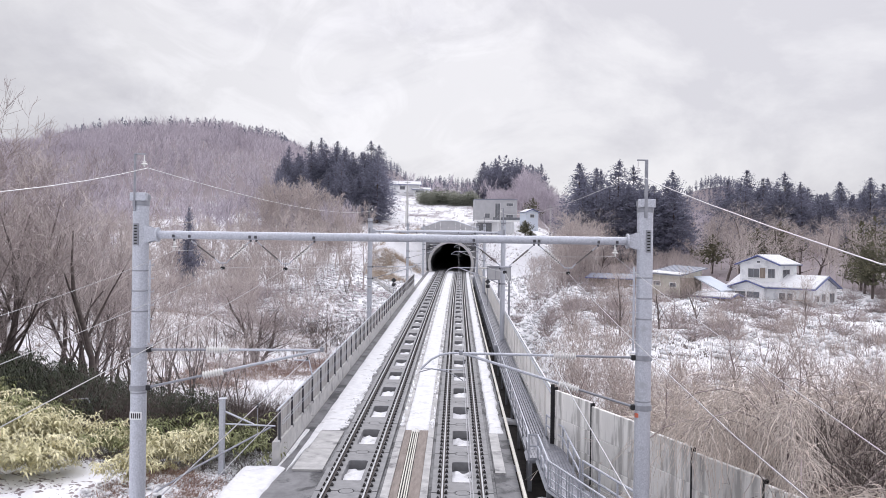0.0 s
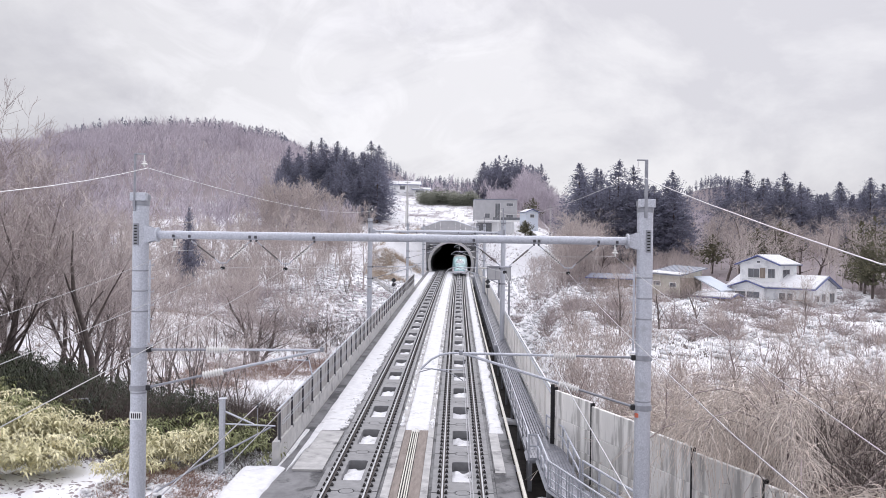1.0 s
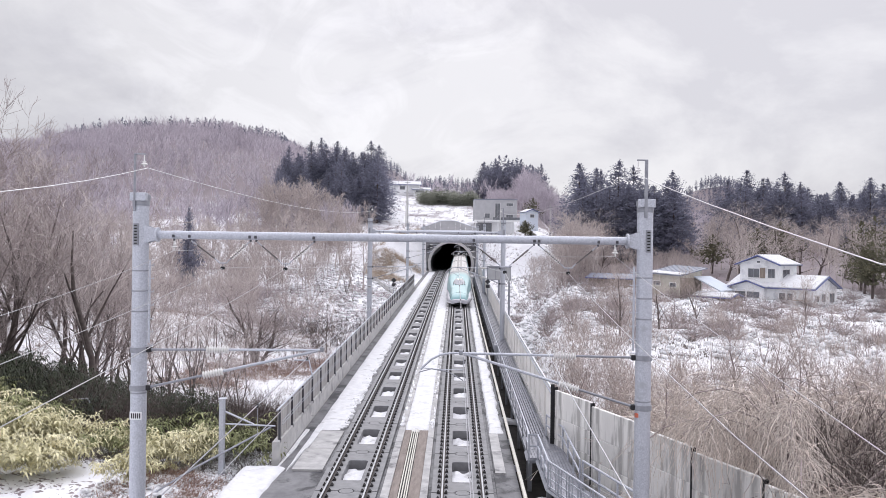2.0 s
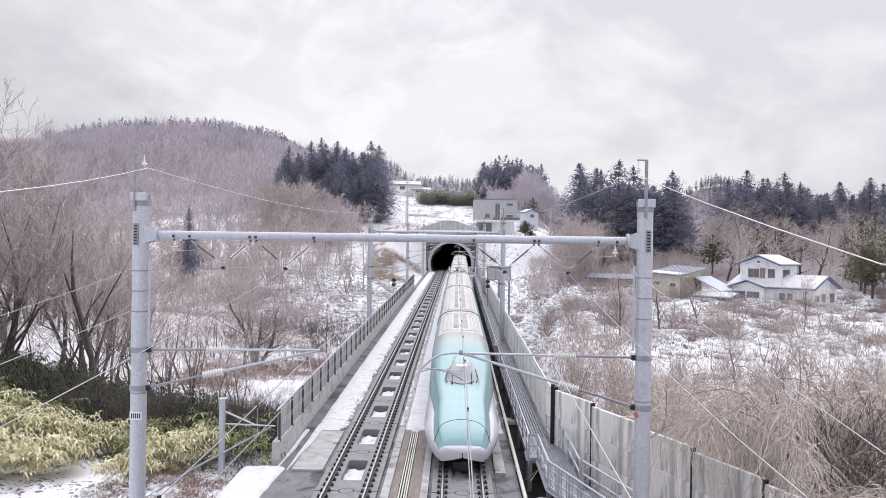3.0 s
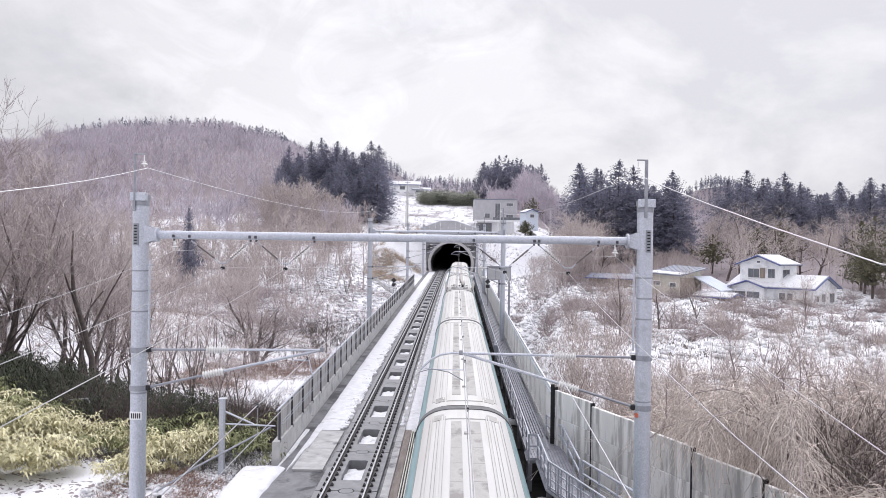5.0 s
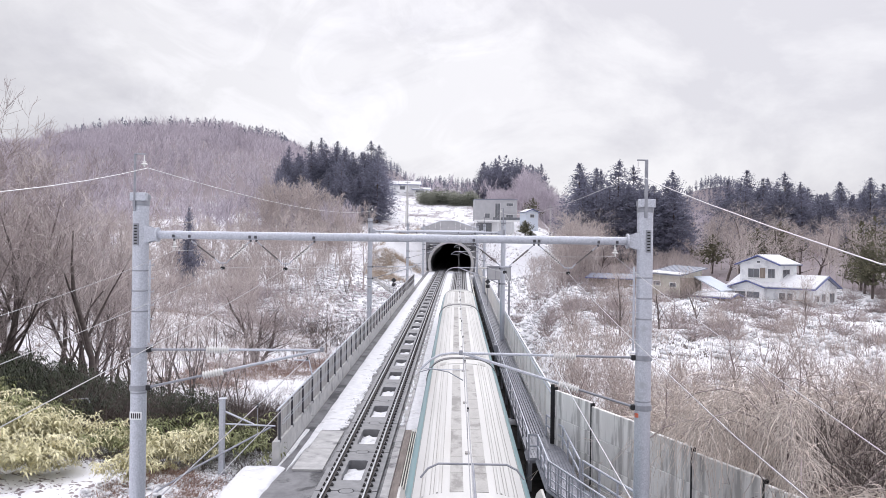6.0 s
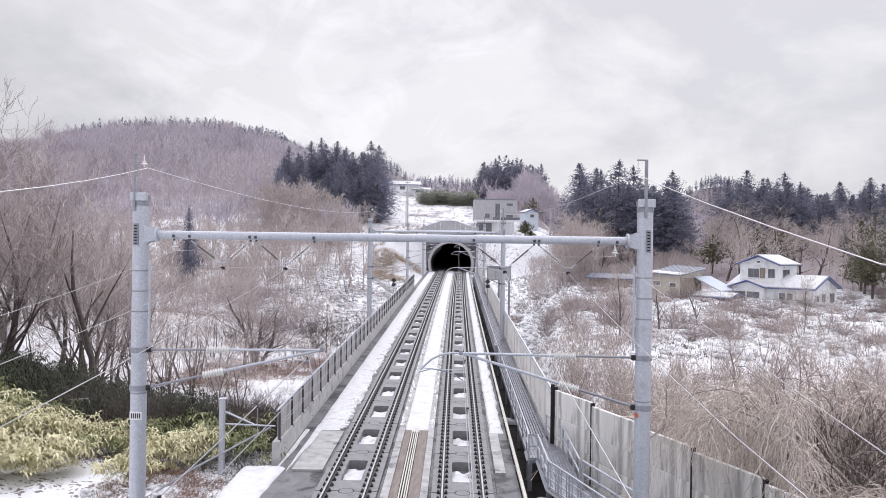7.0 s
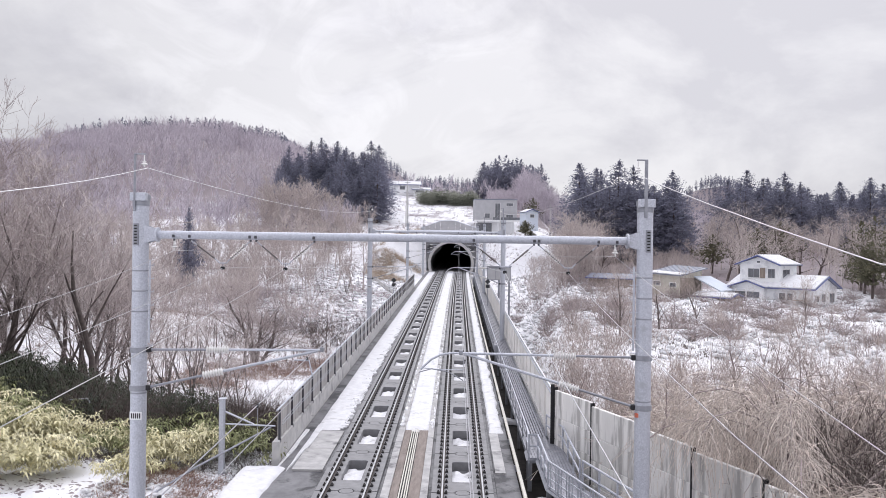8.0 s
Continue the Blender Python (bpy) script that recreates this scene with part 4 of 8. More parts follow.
# ---------------------------------------------------------------- walkway
def build_walkway():
    w = thing("service_walkway", "steel grating walkway with tubular handrails beside the track", "walkway")
    part("stringer", Mesh().strip(rect(4.98, 5.06, -0.32, -0.10), steps(34, 176, 4)), "galvdark", w)
    part("stringer", Mesh().strip(rect(6.12, 6.20, -0.32, -0.10), steps(35.5, 176, 4)), "galvdark", w)
    for x in np.arange(5.10, 6.12, 0.125):
        part("grating_bar", Mesh().strip(rect(x, x + 0.09, -0.16, -0.10 + 0.015 * (int(x * 8) % 2)), steps(34, 176, 5)), "grating", w)
    rail_y = steps(34.0, 150, 2.0)
    post = Mesh().tube((0, 0, -0.3), (0, 0, 0.9), 0.026, n=6).data("rail_post", "galvdark")
    for y in rail_y:
        p = part("rail_post", post, None, w)
        p.matrix_basis = line_pose(5.0, y)
    for z, r, q in ((0.9, 0.032, "galv"), (0.42, 0.018, "galvdark")):
        part("handrail", Mesh().path([on_line(5.0, y, z) for y in steps(34, 150, 4)], r), q, w)
    leg = Mesh().box(-0.07, 0.07, -0.07, 0.07, -2.2, -0.3, 0.01).data("leg", "galvdark")
    for y in steps(34.2, 170, 5):
        p = part("leg", leg, None, w)
        p.matrix_basis = line_pose(5.1, y)
    # landing, then a guarded way that turns along the wing wall and steps down
    def flat(x, y, z):
        return on_line(x, y, z)

    def bar(x0, y0, x1, y1, wide, z=-0.10, th=0.05, name="grating_bar", mat="grating", z1=None):
        d = Vector((x1 - x0, y1 - y0, 0)).normalized()
        o = Vector((-d.y, d.x, 0)) * wide / 2
        zz = z if z1 is None else z1
        vs = [flat(x0 + o.x, y0 + o.y, z), flat(x1 + o.x, y1 + o.y, zz), flat(x1 - o.x, y1 - o.y, zz), flat(x0 - o.x, y0 - o.y, z)]
        vs += [v - Vector((0, 0, th)) for v in vs]
        return part(name, Mesh().add(vs, [(0, 3, 2, 1), (4, 5, 6, 7), (0, 1, 5, 4), (1, 2, 6, 5), (2, 3, 7, 6), (3, 0, 4, 7)]), mat, w)

    for k in range(10):
        x = 5.10 + 0.125 * k
        lo = 32.75 if x < 5.4 else 28.9
        bar(x, lo, x, 36.2, 0.112)
    for k in range(3):
        x = 6.35 + 0.125 * k
        bar(x, 28.9, x, 36.2 - 2.2 * k / 2.4 - 0.6, 0.112)
    dv = Vector((0.326, -0.945, 0))
    for k in range(10):
        x = 5.42 + 0.125 * k
        bar(x, 28.9, x + dv.x * 5.0, 28.9 + dv.y * 5.0, 0.11)
    for k in range(8):
        x, y = 5.40 + dv.x * (5.0 + 0.27 * k), 28.9 + dv.y * (5.0 + 0.27 * k)
        bar(x, y, x + 1.22, y, 0.27, -0.28 - 0.18 * k, 0.04, "stair_tread")

    def rail_run(pts, posts, heights=(0.90, 0.42), r=0.042):
        for h in heights:
            part("handrail", Mesh().path([flat(x, y, h) for x, y in pts], r).round(), "galv", w)
        for x, y in posts:
            part("rail_post", Mesh().tube(flat(x, y, -0.30), flat(x, y, heights[0]), 0.04, n=6), "galv", w)
        part("side_beam", Mesh().path([flat(x, y, -0.20) for x, y in pts], 0.10, 4), "galvdark", w)

    ends = lambda x, y, L: (x + dv.x * L, y + dv.y * L)
    rail_run([(5.0, 34.0), (4.98, 32.68), (5.36, 32.68), (5.36, 29.0)], [(4.98, 32.68), (5.36, 32.68), (5.36, 31.4), (5.36, 30.2), (5.36, 29.0)])
    rail_run([(6.14, 36.3), (6.60, 34.1), (6.57, 29.2)], [(6.14, 36.3), (6.60, 34.1), (6.59, 32.4), (6.58, 30.8), (6.57, 29.2)])
    rail_run([(6.66, 29.1), ends(6.66, 29.1, 5.0)], [ends(6.66, 29.1, a) for a in (0.0, 1.25, 2.5, 3.75, 5.0)])
    rail_run([(5.36, 29.0), ends(5.36, 29.0, 5.0)], [ends(5.36, 29.0, a) for a in (0.85, 1.7, 2.55, 3.4, 4.25, 5.0)], (0.90,), 0.036)
    for h in (0.62, 0.28, -0.02):
        part("infill_rail", Mesh().path([flat(*ends(5.36, 29.0, a), h) for a in (0.0, 5.0)], 0.026, 6), "galv", w)
    for k in range(12):
        a = 0.2125 + 0.425 * k
        if a < 5.0:
            x, y = ends(5.36, 29.0, a)
            part("infill_bar", Mesh().tube(flat(x, y, -0.1), flat(x, y, 0.88), 0.024, n=6), "galv", w)
    for x, y in ((5.05, 32.8), (6.5, 34.0), (5.42, 29.2), (6.5, 29.2), (6.3, 26.4), (7.3, 26.6)):
        part("leg", Mesh().box(-0.09, 0.09, -0.09, 0.09, -3.4, -0.15, 0.012, Matrix.Translation(flat(x, y, 0.0))), "galvdark", w)
    for y in (52.5, 50.6):
        part("rail_stub", Mesh().path([flat(5.0, y, 0.95), flat(5.28, y, 0.95), flat(5.28, y, 0.1)], 0.03), "galv", w)
    # black sheet laid in the gap to paint its deep shade
    soil = thing("drain_bed", "black sheet standing for the shade below the walkway", "soil", kind="structure")
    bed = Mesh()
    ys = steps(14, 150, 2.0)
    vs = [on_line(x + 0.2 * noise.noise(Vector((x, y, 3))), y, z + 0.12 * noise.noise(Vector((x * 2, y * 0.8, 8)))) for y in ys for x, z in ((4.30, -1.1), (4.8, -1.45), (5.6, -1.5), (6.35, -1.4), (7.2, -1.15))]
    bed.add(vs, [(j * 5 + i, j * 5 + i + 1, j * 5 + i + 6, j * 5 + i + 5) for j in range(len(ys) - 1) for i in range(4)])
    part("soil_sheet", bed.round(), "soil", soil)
    heap = thing("snow_heap", "small leftover heap of snow under the walkway", "snow", group="snow heaps")
    part("heap", Mesh().turn([(0.62, -0.15), (0.60, 0.05), (0.45, 0.22), (0.22, 0.33), (0.05, 0.36)], n=14).round(), "snow", heap)
    heap.matrix_basis = line_pose(5.35, 30.6, -1.40)
    copy_thing(heap, line_pose(5.7, 27.6, -1.45, 40) @ Matrix.Diagonal((1.2, 0.9, 0.8, 1)))
    copy_thing(heap, line_pose(4.75, 44.0, -1.35, 70) @ Matrix.Diagonal((0.6, 1.6, 0.6, 1)))
    pipe = thing("drain_pipe", "long cream plastic pipe running along the deck edge", "pipe")
    part("pipe_run", Mesh().path([on_line(4.42, y, -0.12) for y in steps(18, 150, 4)], 0.075, 8).round(), "pipe", pipe)
    for y in steps(20, 148, 4):
        p = on_line(4.42, y, -0.2)
        part("pipe_bracket", Mesh().box(p.x - 0.1, p.x + 0.1, p.y - 0.04, p.y + 0.04, p.z - 0.25, p.z, 0.01), "galvdark", pipe)
    return w


build_walkway()


# ---------------------------------------------------------------- overhead line
def insulator(a, b, r=0.075, n=9):
    """A ribbed insulator string from a to b."""
    a, b = Vector(a), Vector(b)
    L = (b - a).length
    q = (b - a).to_track_quat("Z", "Y").to_matrix()
    prof = [(0.025, 0)]
    for i in range(n):
        z = L * (i + 0.5) / n
        w = L / n
        prof += [(r * 0.5, z - w * 0.42), (r, z - w * 0.1), (r * 0.55, z + w * 0.25)]
    prof += [(0.025, L)]
    m = Mesh()
    vs, fs, k = [], [], 10
    for rr, z in prof:
        for i in range(k):
            t = 2 * math.pi * i / k
            vs.append(a + q @ Vector((rr * math.cos(t), rr * math.sin(t), z)))
    for j in range(len(prof) - 1):
        fs += [(j * k + i, j * k + (i + 1) % k, (j + 1) * k + (i + 1) % k, (j + 1) * k + i) for i in range(k)]
    return m.add(vs, fs).round()


def portal_frame(xl, xr, detail):
    """Steel portal over both tracks; local origin at rail height between the tracks."""
    g = thing("overhead_line_portal", "grey tubular steel portal carrying the overhead wires", "portal frame", group="portals of the overhead line")
    r = 0.21
    for x, s in ((xl, 1), (xr, -1)):
        pole = part("pole", Mesh().turn([(r, -5.0), (r, 10.36), (r - 0.02, 10.38)], (x, 0, 0), 20).round(), "galv", g)
        part("cap", Mesh().turn([(r + 0.012, 10.05), (r + 0.012, 10.28), (r, 10.30)], (x, 0, 0), 20).round(), "galvdark", pole)
        mx, mw, ix = (x - 0.09, 0.024, x + 0.16) if s > 0 else (x - 0.04, 0.04, x - 0.26)
        part("mast", Mesh().box(mx - mw, mx + mw, -0.26, -0.19, 9.9, 11.44, 0.006), "galvdark", pole)
        part("mast_arm", Mesh().box(min(mx, ix) - 0.03, max(mx, ix) + 0.04, -0.245, -0.205, 11.415, 11.45, 0.005), "galvdark", pole)
        part("insulator", Mesh().turn([(0.015, 0.27), (0.02, 0.12), (0.05, 0.105), (0.055, 0.09), (0.03, 0.075), (0.085, 0.04), (0.088, 0.02), (0.03, 0.0), (0.015, -0.05)], (ix, -0.22, 11.13), 12).round(), "porcelain", pole, "white porcelain insulator")
        part("pole_top", Mesh().box(x - r - 0.01, x + r + 0.005, -r - 0.035, -0.05, 10.18, 10.40, 0.01), "galv", pole)
        for z in (10.29, 6.16, 5.13 if s > 0 else 4.83):
            part("clamp", Mesh().turn([(r + 0.03, z - 0.07), (r + 0.03, z + 0.07)], (x, 0, 0), 16), "galvdark", pole)
        # bracket of the beam
        bx = x + s * 0.24
        part("flange", Mesh().turn([(0.20, 0), (0.20, 0.05)], (0, 0, 0), 16, Matrix.Translation((x + s * 0.44, 0, 9.28)) @ pose(0, 0, 0, 0, 90 * s, 0)), "galv", g)
        for y in (-0.15, 0.15):
            m = Mesh()
            vs = [(x + s * 0.05, y + t, z) for t in (-0.012, 0.012) for z in (9.0, 9.56)] + [(x + s * 0.46, y * 0.7 + t, z) for t in (-0.012, 0.012) for z in (9.14, 9.42)]
            m.add(vs, [(0, 1, 5, 4), (2, 6, 7, 3), (0, 4, 6, 2), (1, 3, 7, 5), (0, 2, 3, 1), (4, 5, 7, 6)])
            part("gusset", m, "galv", g)
        part("bolt_plate", Mesh().box(x - s * 0.04 - 0.07, x - s * 0.04 + 0.07, -r - 0.035, -r + 0.02, 8.98, 9.58, 0.01), "galvdark", g)
        for i in range(7 if detail else 0):
            part("bolt", Mesh().box(x - s * 0.04 - 0.04, x - s * 0.04 + 0.04, -r - 0.06, -r - 0.02, 9.02 + 0.08 * i, 9.05 + 0.08 * i, 0.005), "black", g)
        if detail:
            for i in range(7):
                z = 8.45 - 0.36 * i
                part("step_rung", Mesh().path([(x + s * 0.18, -0.08, z), (x + s * 0.40, -0.08, z), (x + s * 0.40, -0.08, z + 0.05)], 0.014, 5), "galv", g)
            part("ladder_rail", Mesh().tube((x + s * 0.30, -0.1, 6.35), (x + s * 0.30, -0.1, 8.6), 0.03, n=6), "galv", g)
            for z in (8.3, 7.75, 7.2, 5.0):
                part("band", Mesh().turn([(r + 0.006, z - 0.02), (r + 0.006, z + 0.02)], (x, 0, 0), 16), "galvdark", g)
    part("beam", Mesh().turn([(0.109, xl + 0.42), (0.109, xr - 0.42)], (0, 0, 9.28), 16, pose(0, 0, 0, 0, 90, 0)).round(), "galv", g)
    for t in (0.068, 0.10, 0.220, 0.2315, 0.347, 0.663, 0.782, 0.791, 0.908, 0.944):
        x = xl + (xr - xl) * t
        part("beam_clamp", Mesh().turn([(0.114, x - 0.045), (0.114, x + 0.045)], (0, 0, 9.28), 14, pose(0, 0, 0, 0, 90, 0)), "galv", g)
        part("clamp_bolt", Mesh().box(x - 0.036, x + 0.036, -0.13, -0.085, 9.205, 9.285, 0.01).box(x - 0.022, x + 0.022, -0.05, 0.05, 9.12, 9.19, 0.008), "postdark", g)
    # V strings that carry the feeders
    span = xr - xl
    for a, c, b, ribs in ((0.10, 0.165, 0.220, (0, 1)), (0.2315, 0.29, 0.347, (0, 1)), (0.663, 0.725, 0.782, (0, 0)), (0.791, 0.85, 0.908, (1, 0))):
        A, B = Vector((xl + span * a, 0, 9.14)), Vector((xl + span * b, 0, 9.14))
        C = Vector((xl + span * c, 0, 8.58))
        for P, w, ribbed in ((A, -1, ribs[0]), (B, 1, ribs[1])):
            foot = C + Vector((w * 0.15, 0, 0.02))
            e, f = P.lerp(foot, 0.24), P.lerp(foot, 0.90)
            part("string_link", Mesh().tube(P, e, 0.016, n=5), "galv", g)
            rod = part("insulator_string", insulator(e, f, 0.030, 16), "glassdark", g, "dark ribbed insulator string")
            if ribbed:
                turn = (f - e).to_track_quat("Z", "Y").to_matrix().to_4x4()
                fin = Mesh().turn([(0.02, -0.012), (0.068, -0.020), (0.072, -0.012), (0.02, 0.012)], (0, 0, 0), 10).data("fin", "porcelain")
                for i in range(9):
                    part("fin", fin, None, rod).matrix_basis = Matrix.Translation(e.lerp(f, (i + 0.5) / 9)) @ turn
            part("string_link", Mesh().tube(f, foot, 0.016, n=5), "galv", g)
        part("wire_clamp", Mesh().box(C.x - 0.05, C.x + 0.05, -0.06, 0.06, 8.36, 8.44, 0.015), "black", g)
        part("yoke", Mesh().path([C + Vector((-0.15, 0, 0.02)), C + Vector((-0.10, 0, -0.045)), C + Vector((0.10, 0, -0.045)), C + Vector((0.15, 0, 0.02))], 0.017, 6), "galv", g)
        part("yoke_link", Mesh().tube(C - Vector((0, 0, 0.045)), Vector((C.x, 0, 8.44)), 0.012, n=6), "galvdark", g)
    for x in (xl + span * 0.068, xr - span * 0.058):
        part("post_insulator", Mesh().turn([(0.03, 9.17), (0.025, 9.05), (0.045, 9.04), (0.05, 9.0), (0.03, 8.985), (0.085, 8.965), (0.085, 8.945), (0.025, 8.93), (0.015, 8.86)], (x, 0, 0), 10).round(), "porcelain", g)
    # cantilevers
    for s, px, hz in ((1, xl, 5.13), (-1, xr, 4.83)):
        tx = -s * TC
        tip = Vector((tx + s * 0.0 - s * 0.2, 0, 6.20)) if s > 0 else Vector((1.95, 0, 6.20))
        if s > 0:
            tip = Vector((-1.8, 0, 6.22))
        root, low = Vector((px + s * r, 0, 6.16)), Vector((px + s * r, 0, hz))
        cant = part("cantilever", Mesh().tube(root, root + (tip - root) * 0.34, 0.032, n=8), "galvdark", g)
        part("cantilever_insulator", insulator(root + (tip - root) * 0.34, root + (tip - root) * 0.47, 0.115, 9), "porcelain", cant, "white ribbed insulator")
        part("top_tube", Mesh().tube(root + (tip - root) * 0.47, tip, 0.035, n=8), "galv", cant)
        end = tip + Vector((-s * 0.12, 0, -0.02))
        for q in (root, low):
            part("hinge", Mesh().box(q.x + s * 0.02 - 0.10, q.x + s * 0.02 + 0.10, -0.09, 0.09, q.z - 0.07, q.z + 0.07, 0.02), "black", cant, "dark cast hinge")
        if detail and s < 0:
            part("paint_mark", Mesh().box(px - r * 0.98 - 0.012, px - r * 0.62, -r * 0.72, -0.02, hz - 0.25, hz - 0.14, 0.004), "red", g, "faded orange-red paint patch")
        part("stay_end", Mesh().tube(low, low + (end - low) * 0.33, 0.034, n=8), "galvdark", cant)
        part("cantilever_insulator", insulator(low + (end - low) * 0.33, low + (end - low) * 0.45, 0.115, 8), "porcelain", cant)
        part("stay_tube", Mesh().tube(low + (end - low) * 0.45, end, 0.038, n=8), "galv", cant)
        hook = [tip + Vector((s * 0.02, 0, 0)), tip + Vector((s * 0.25, 0, 0.0)), tip + Vector((s * 0.55, 0, -0.05)), tip + Vector((s * 0.8, 0, -0.18)), tip + Vector((s * 1.08, 0, -0.45))]
        if s < 0:
            part("curved_arm", Mesh().path(hook, 0.03, 8).round(), "galv", cant)
        if s > 0:
            hk = tip + Vector((-0.75, 0, -0.28))
            part("steady_arm", Mesh().path([hk, hk + Vector((0.4, 0, 0.0)), Vector((-2.05, 0, 5.5))], 0.022, 6), "galv", cant)
        else:
            hk = hook[-1]
            part("steady_arm", Mesh().path([hk + Vector((-0.05, 0, -0.08)), hk + Vector((0.3, 0, 0.02)), hk + Vector((0.75, 0, -0.06)), Vector((2.02, 0, 5.47))], 0.016, 6), "galvdark", cant)
            part("drop_bar", Mesh().path([hk + Vector((0, 0, 0.04)), hk + Vector((0.6, 0, 0.0)), Vector((2.02, 0, 5.75)), Vector((2.02, 0, 6.1))], 0.014, 6), "galv", cant)
        part("clevis", Mesh().box(tip.x - 0.05, tip.x + 0.05, -0.04, 0.04, tip.z - 0.05, tip.z + 0.08, 0.015), "galvdark", cant)
    return g


PORTALS = (20.8, 67.84, 117.8, 167.0)
near = portal_frame(-6.77, 6.84, True)
near.matrix_basis = pose(0, PORTALS[0], GRADE * PORTALS[0])
far = portal_frame(-5.80, 5.90, False)
far.matrix_basis = pose(bend(PORTALS[1]), PORTALS[1], GRADE * PORTALS[1])
for y in PORTALS[2:]:
    copy_thing(far, pose(bend(y), y, GRADE * y))

plq = thing("number_plaque", "small white enamel plaque strapped to the steel pole", "sign")
plq.matrix_basis = pose(-6.77, PORTALS[0], GRADE * PORTALS[0])
part("plate", Mesh().box(-0.14, 0.19, -0.245, -0.225, 4.30, 4.52, 0.01), "plaque", plq)
for i in range(5):
    part("lettering_bar", Mesh().box(-0.10 + 0.055 * i, -0.065 + 0.055 * i, -0.25, -0.246, 4.34, 4.48), "ink", plq)


copy_thing(plq, pose(-5.80 + bend(PORTALS[1]), PORTALS[1], GRADE * PORTALS[1]))


def hang(name, pts, sag, r, material, label):
    """A wire through supports, sagging between them."""
    w = thing(name, label, "wire", group="overhead wires")
    line = []
    for a, b in zip(pts, pts[1:]):
        a, b = Vector(a), Vector(b)
        for i in range(12):
            t = i / 12
            line.append(a.lerp(b, t) - Vector((0, 0, 4 * sag * t * (1 - t))))
    line.append(Vector(pts[-1]))
    part("wire_run", Mesh().path(line, r, 5), material, w)
    return w


def slung(x, y1, z1):
    """The span behind the near portal: on through (x, y1, z1), then flattening out."""
    return [(x, -30.0, z1 - 1.1), (x, y1 - 18.0, z1 - 0.75), (x, y1 - 8.0, z1 - 0.5), (x, y1, z1)]


def overhead(name, xn, xf, z, y1, z1, r, sag, label, mat="feeder"):
    w = thing(name, label, "wire", group="overhead wires")
    line = slung(xn, y1, z1)
    pts = [(xn, PORTALS[0], z + GRADE * PORTALS[0])] + [(xf + bend(y), y, z + GRADE * y) for y in PORTALS[1:]]
    a, b = Vector(line[-1]), Vector(pts[0])
    line += [a.lerp(b, t) - Vector((0, 0, 0.25 * t * (1 - t))) for t in (0.25, 0.5, 0.75)]
    for a, b in zip(pts, pts[1:]):
        a, b = Vector(a), Vector(b)
        line += [a.lerp(b, i / 12) - Vector((0, 0, 4 * sag * i / 12 * (1 - i / 12))) for i in range(12)]
    line.append(Vector(pts[-1]))
    part("wire_run", Mesh().path(line, r, 5), mat, w)
    return w


span_n, span_f = 6.84 + 6.77, 11.7
at_n, at_f = (lambda c: -6.77 + span_n * c), (lambda c: -5.8 + span_f * c)
overhead("ground_wire", -6.61, -5.6, 11.08, 13.97, 10.44, 0.010, 0.55, "pale stranded wire strung between the portal tops", "wirepale")
overhead("ground_wire", 6.58, 5.7, 11.08, 8.82, 9.42, 0.009, 0.55, "pale stranded wire strung between the portal tops", "wirepale")
for c, y1, z1 in ((0.165, 10.59, 7.83), (0.29, 7.74, 7.65), (0.725, 5.91, 7.69), (0.85, 8.37, 7.55)):
    overhead("feeder_wire", at_n(c), at_f(c), 8.40, y1, z1, 0.0062, 0.52, "pale feeder wire hung from insulator strings")
for c, y1, z1 in ((0.068, 12.8, 8.29), (0.942, 7.71, 7.55)):
    overhead("return_wire", at_n(c), at_f(c), 8.86, y1, z1, 0.0062, 0.5, "thin return wire under the portal beam")
for s in (-1, 1):
    pts = [on_line(s * 2.05, -29, 6.15)] + [on_line(s * 2.05, y, 6.15) for y in PORTALS] + [on_line(s * TC, 190, 6.0)]
    hang("messenger_wire", pts, 0.25, 0.011, "wire", "messenger wire above the contact wire")
    cw = hang("contact_wire", [on_line(s * 2.05, -29, 5.45)] + [on_line(s * 2.05, y, 5.45) for y in PORTALS] + [on_line(s * TC, 260, 5.4)], 0.0, 0.010, "wire", "copper contact wire over the track centre")
    for i, y in enumerate(steps(0, 165, 5)):
        k = max(j for j, q in enumerate((-29,) + PORTALS) if q <= y)
        q = ((-29,) + PORTALS + (190,))
        t = (y - q[k]) / (q[k + 1] - q[k])
        top = 6.15 - t * (1 - t)
        p = on_line(s * 2.05, y, 0)
        part("dropper", Mesh().tube((p.x, p.y, p.z + 5.45), (p.x, p.y, p.z + top), 0.006, n=4), "wire", cw)
        part("dropper_clip", Mesh().box(p.x - 0.02, p.x + 0.02, p.y - 0.04, p.y + 0.04, p.z + top - 0.05, p.z + top + 0.03, 0.01), "black", cw)


# ---------------------------------------------------------------- train
def body_section(hw, top, n=10):
    """Half outline of a coach from the skirt up to the crown: (x, z)."""
    pts = [(hw * 0.90, 0.32), (hw * 0.97, 0.75), (hw, 1.35), (hw * 0.995, 1.95), (hw * 0.97, 2.45)]
    for i in range(1, n + 1):
        a = math.pi / 2 * i / n
        pts.append((hw * 0.97 * math.cos(a) ** 0.62, 2.45 + (top - 2.45) * math.sin(a) ** 0.9))
    pts[-1] = (0.0, top)
    return pts


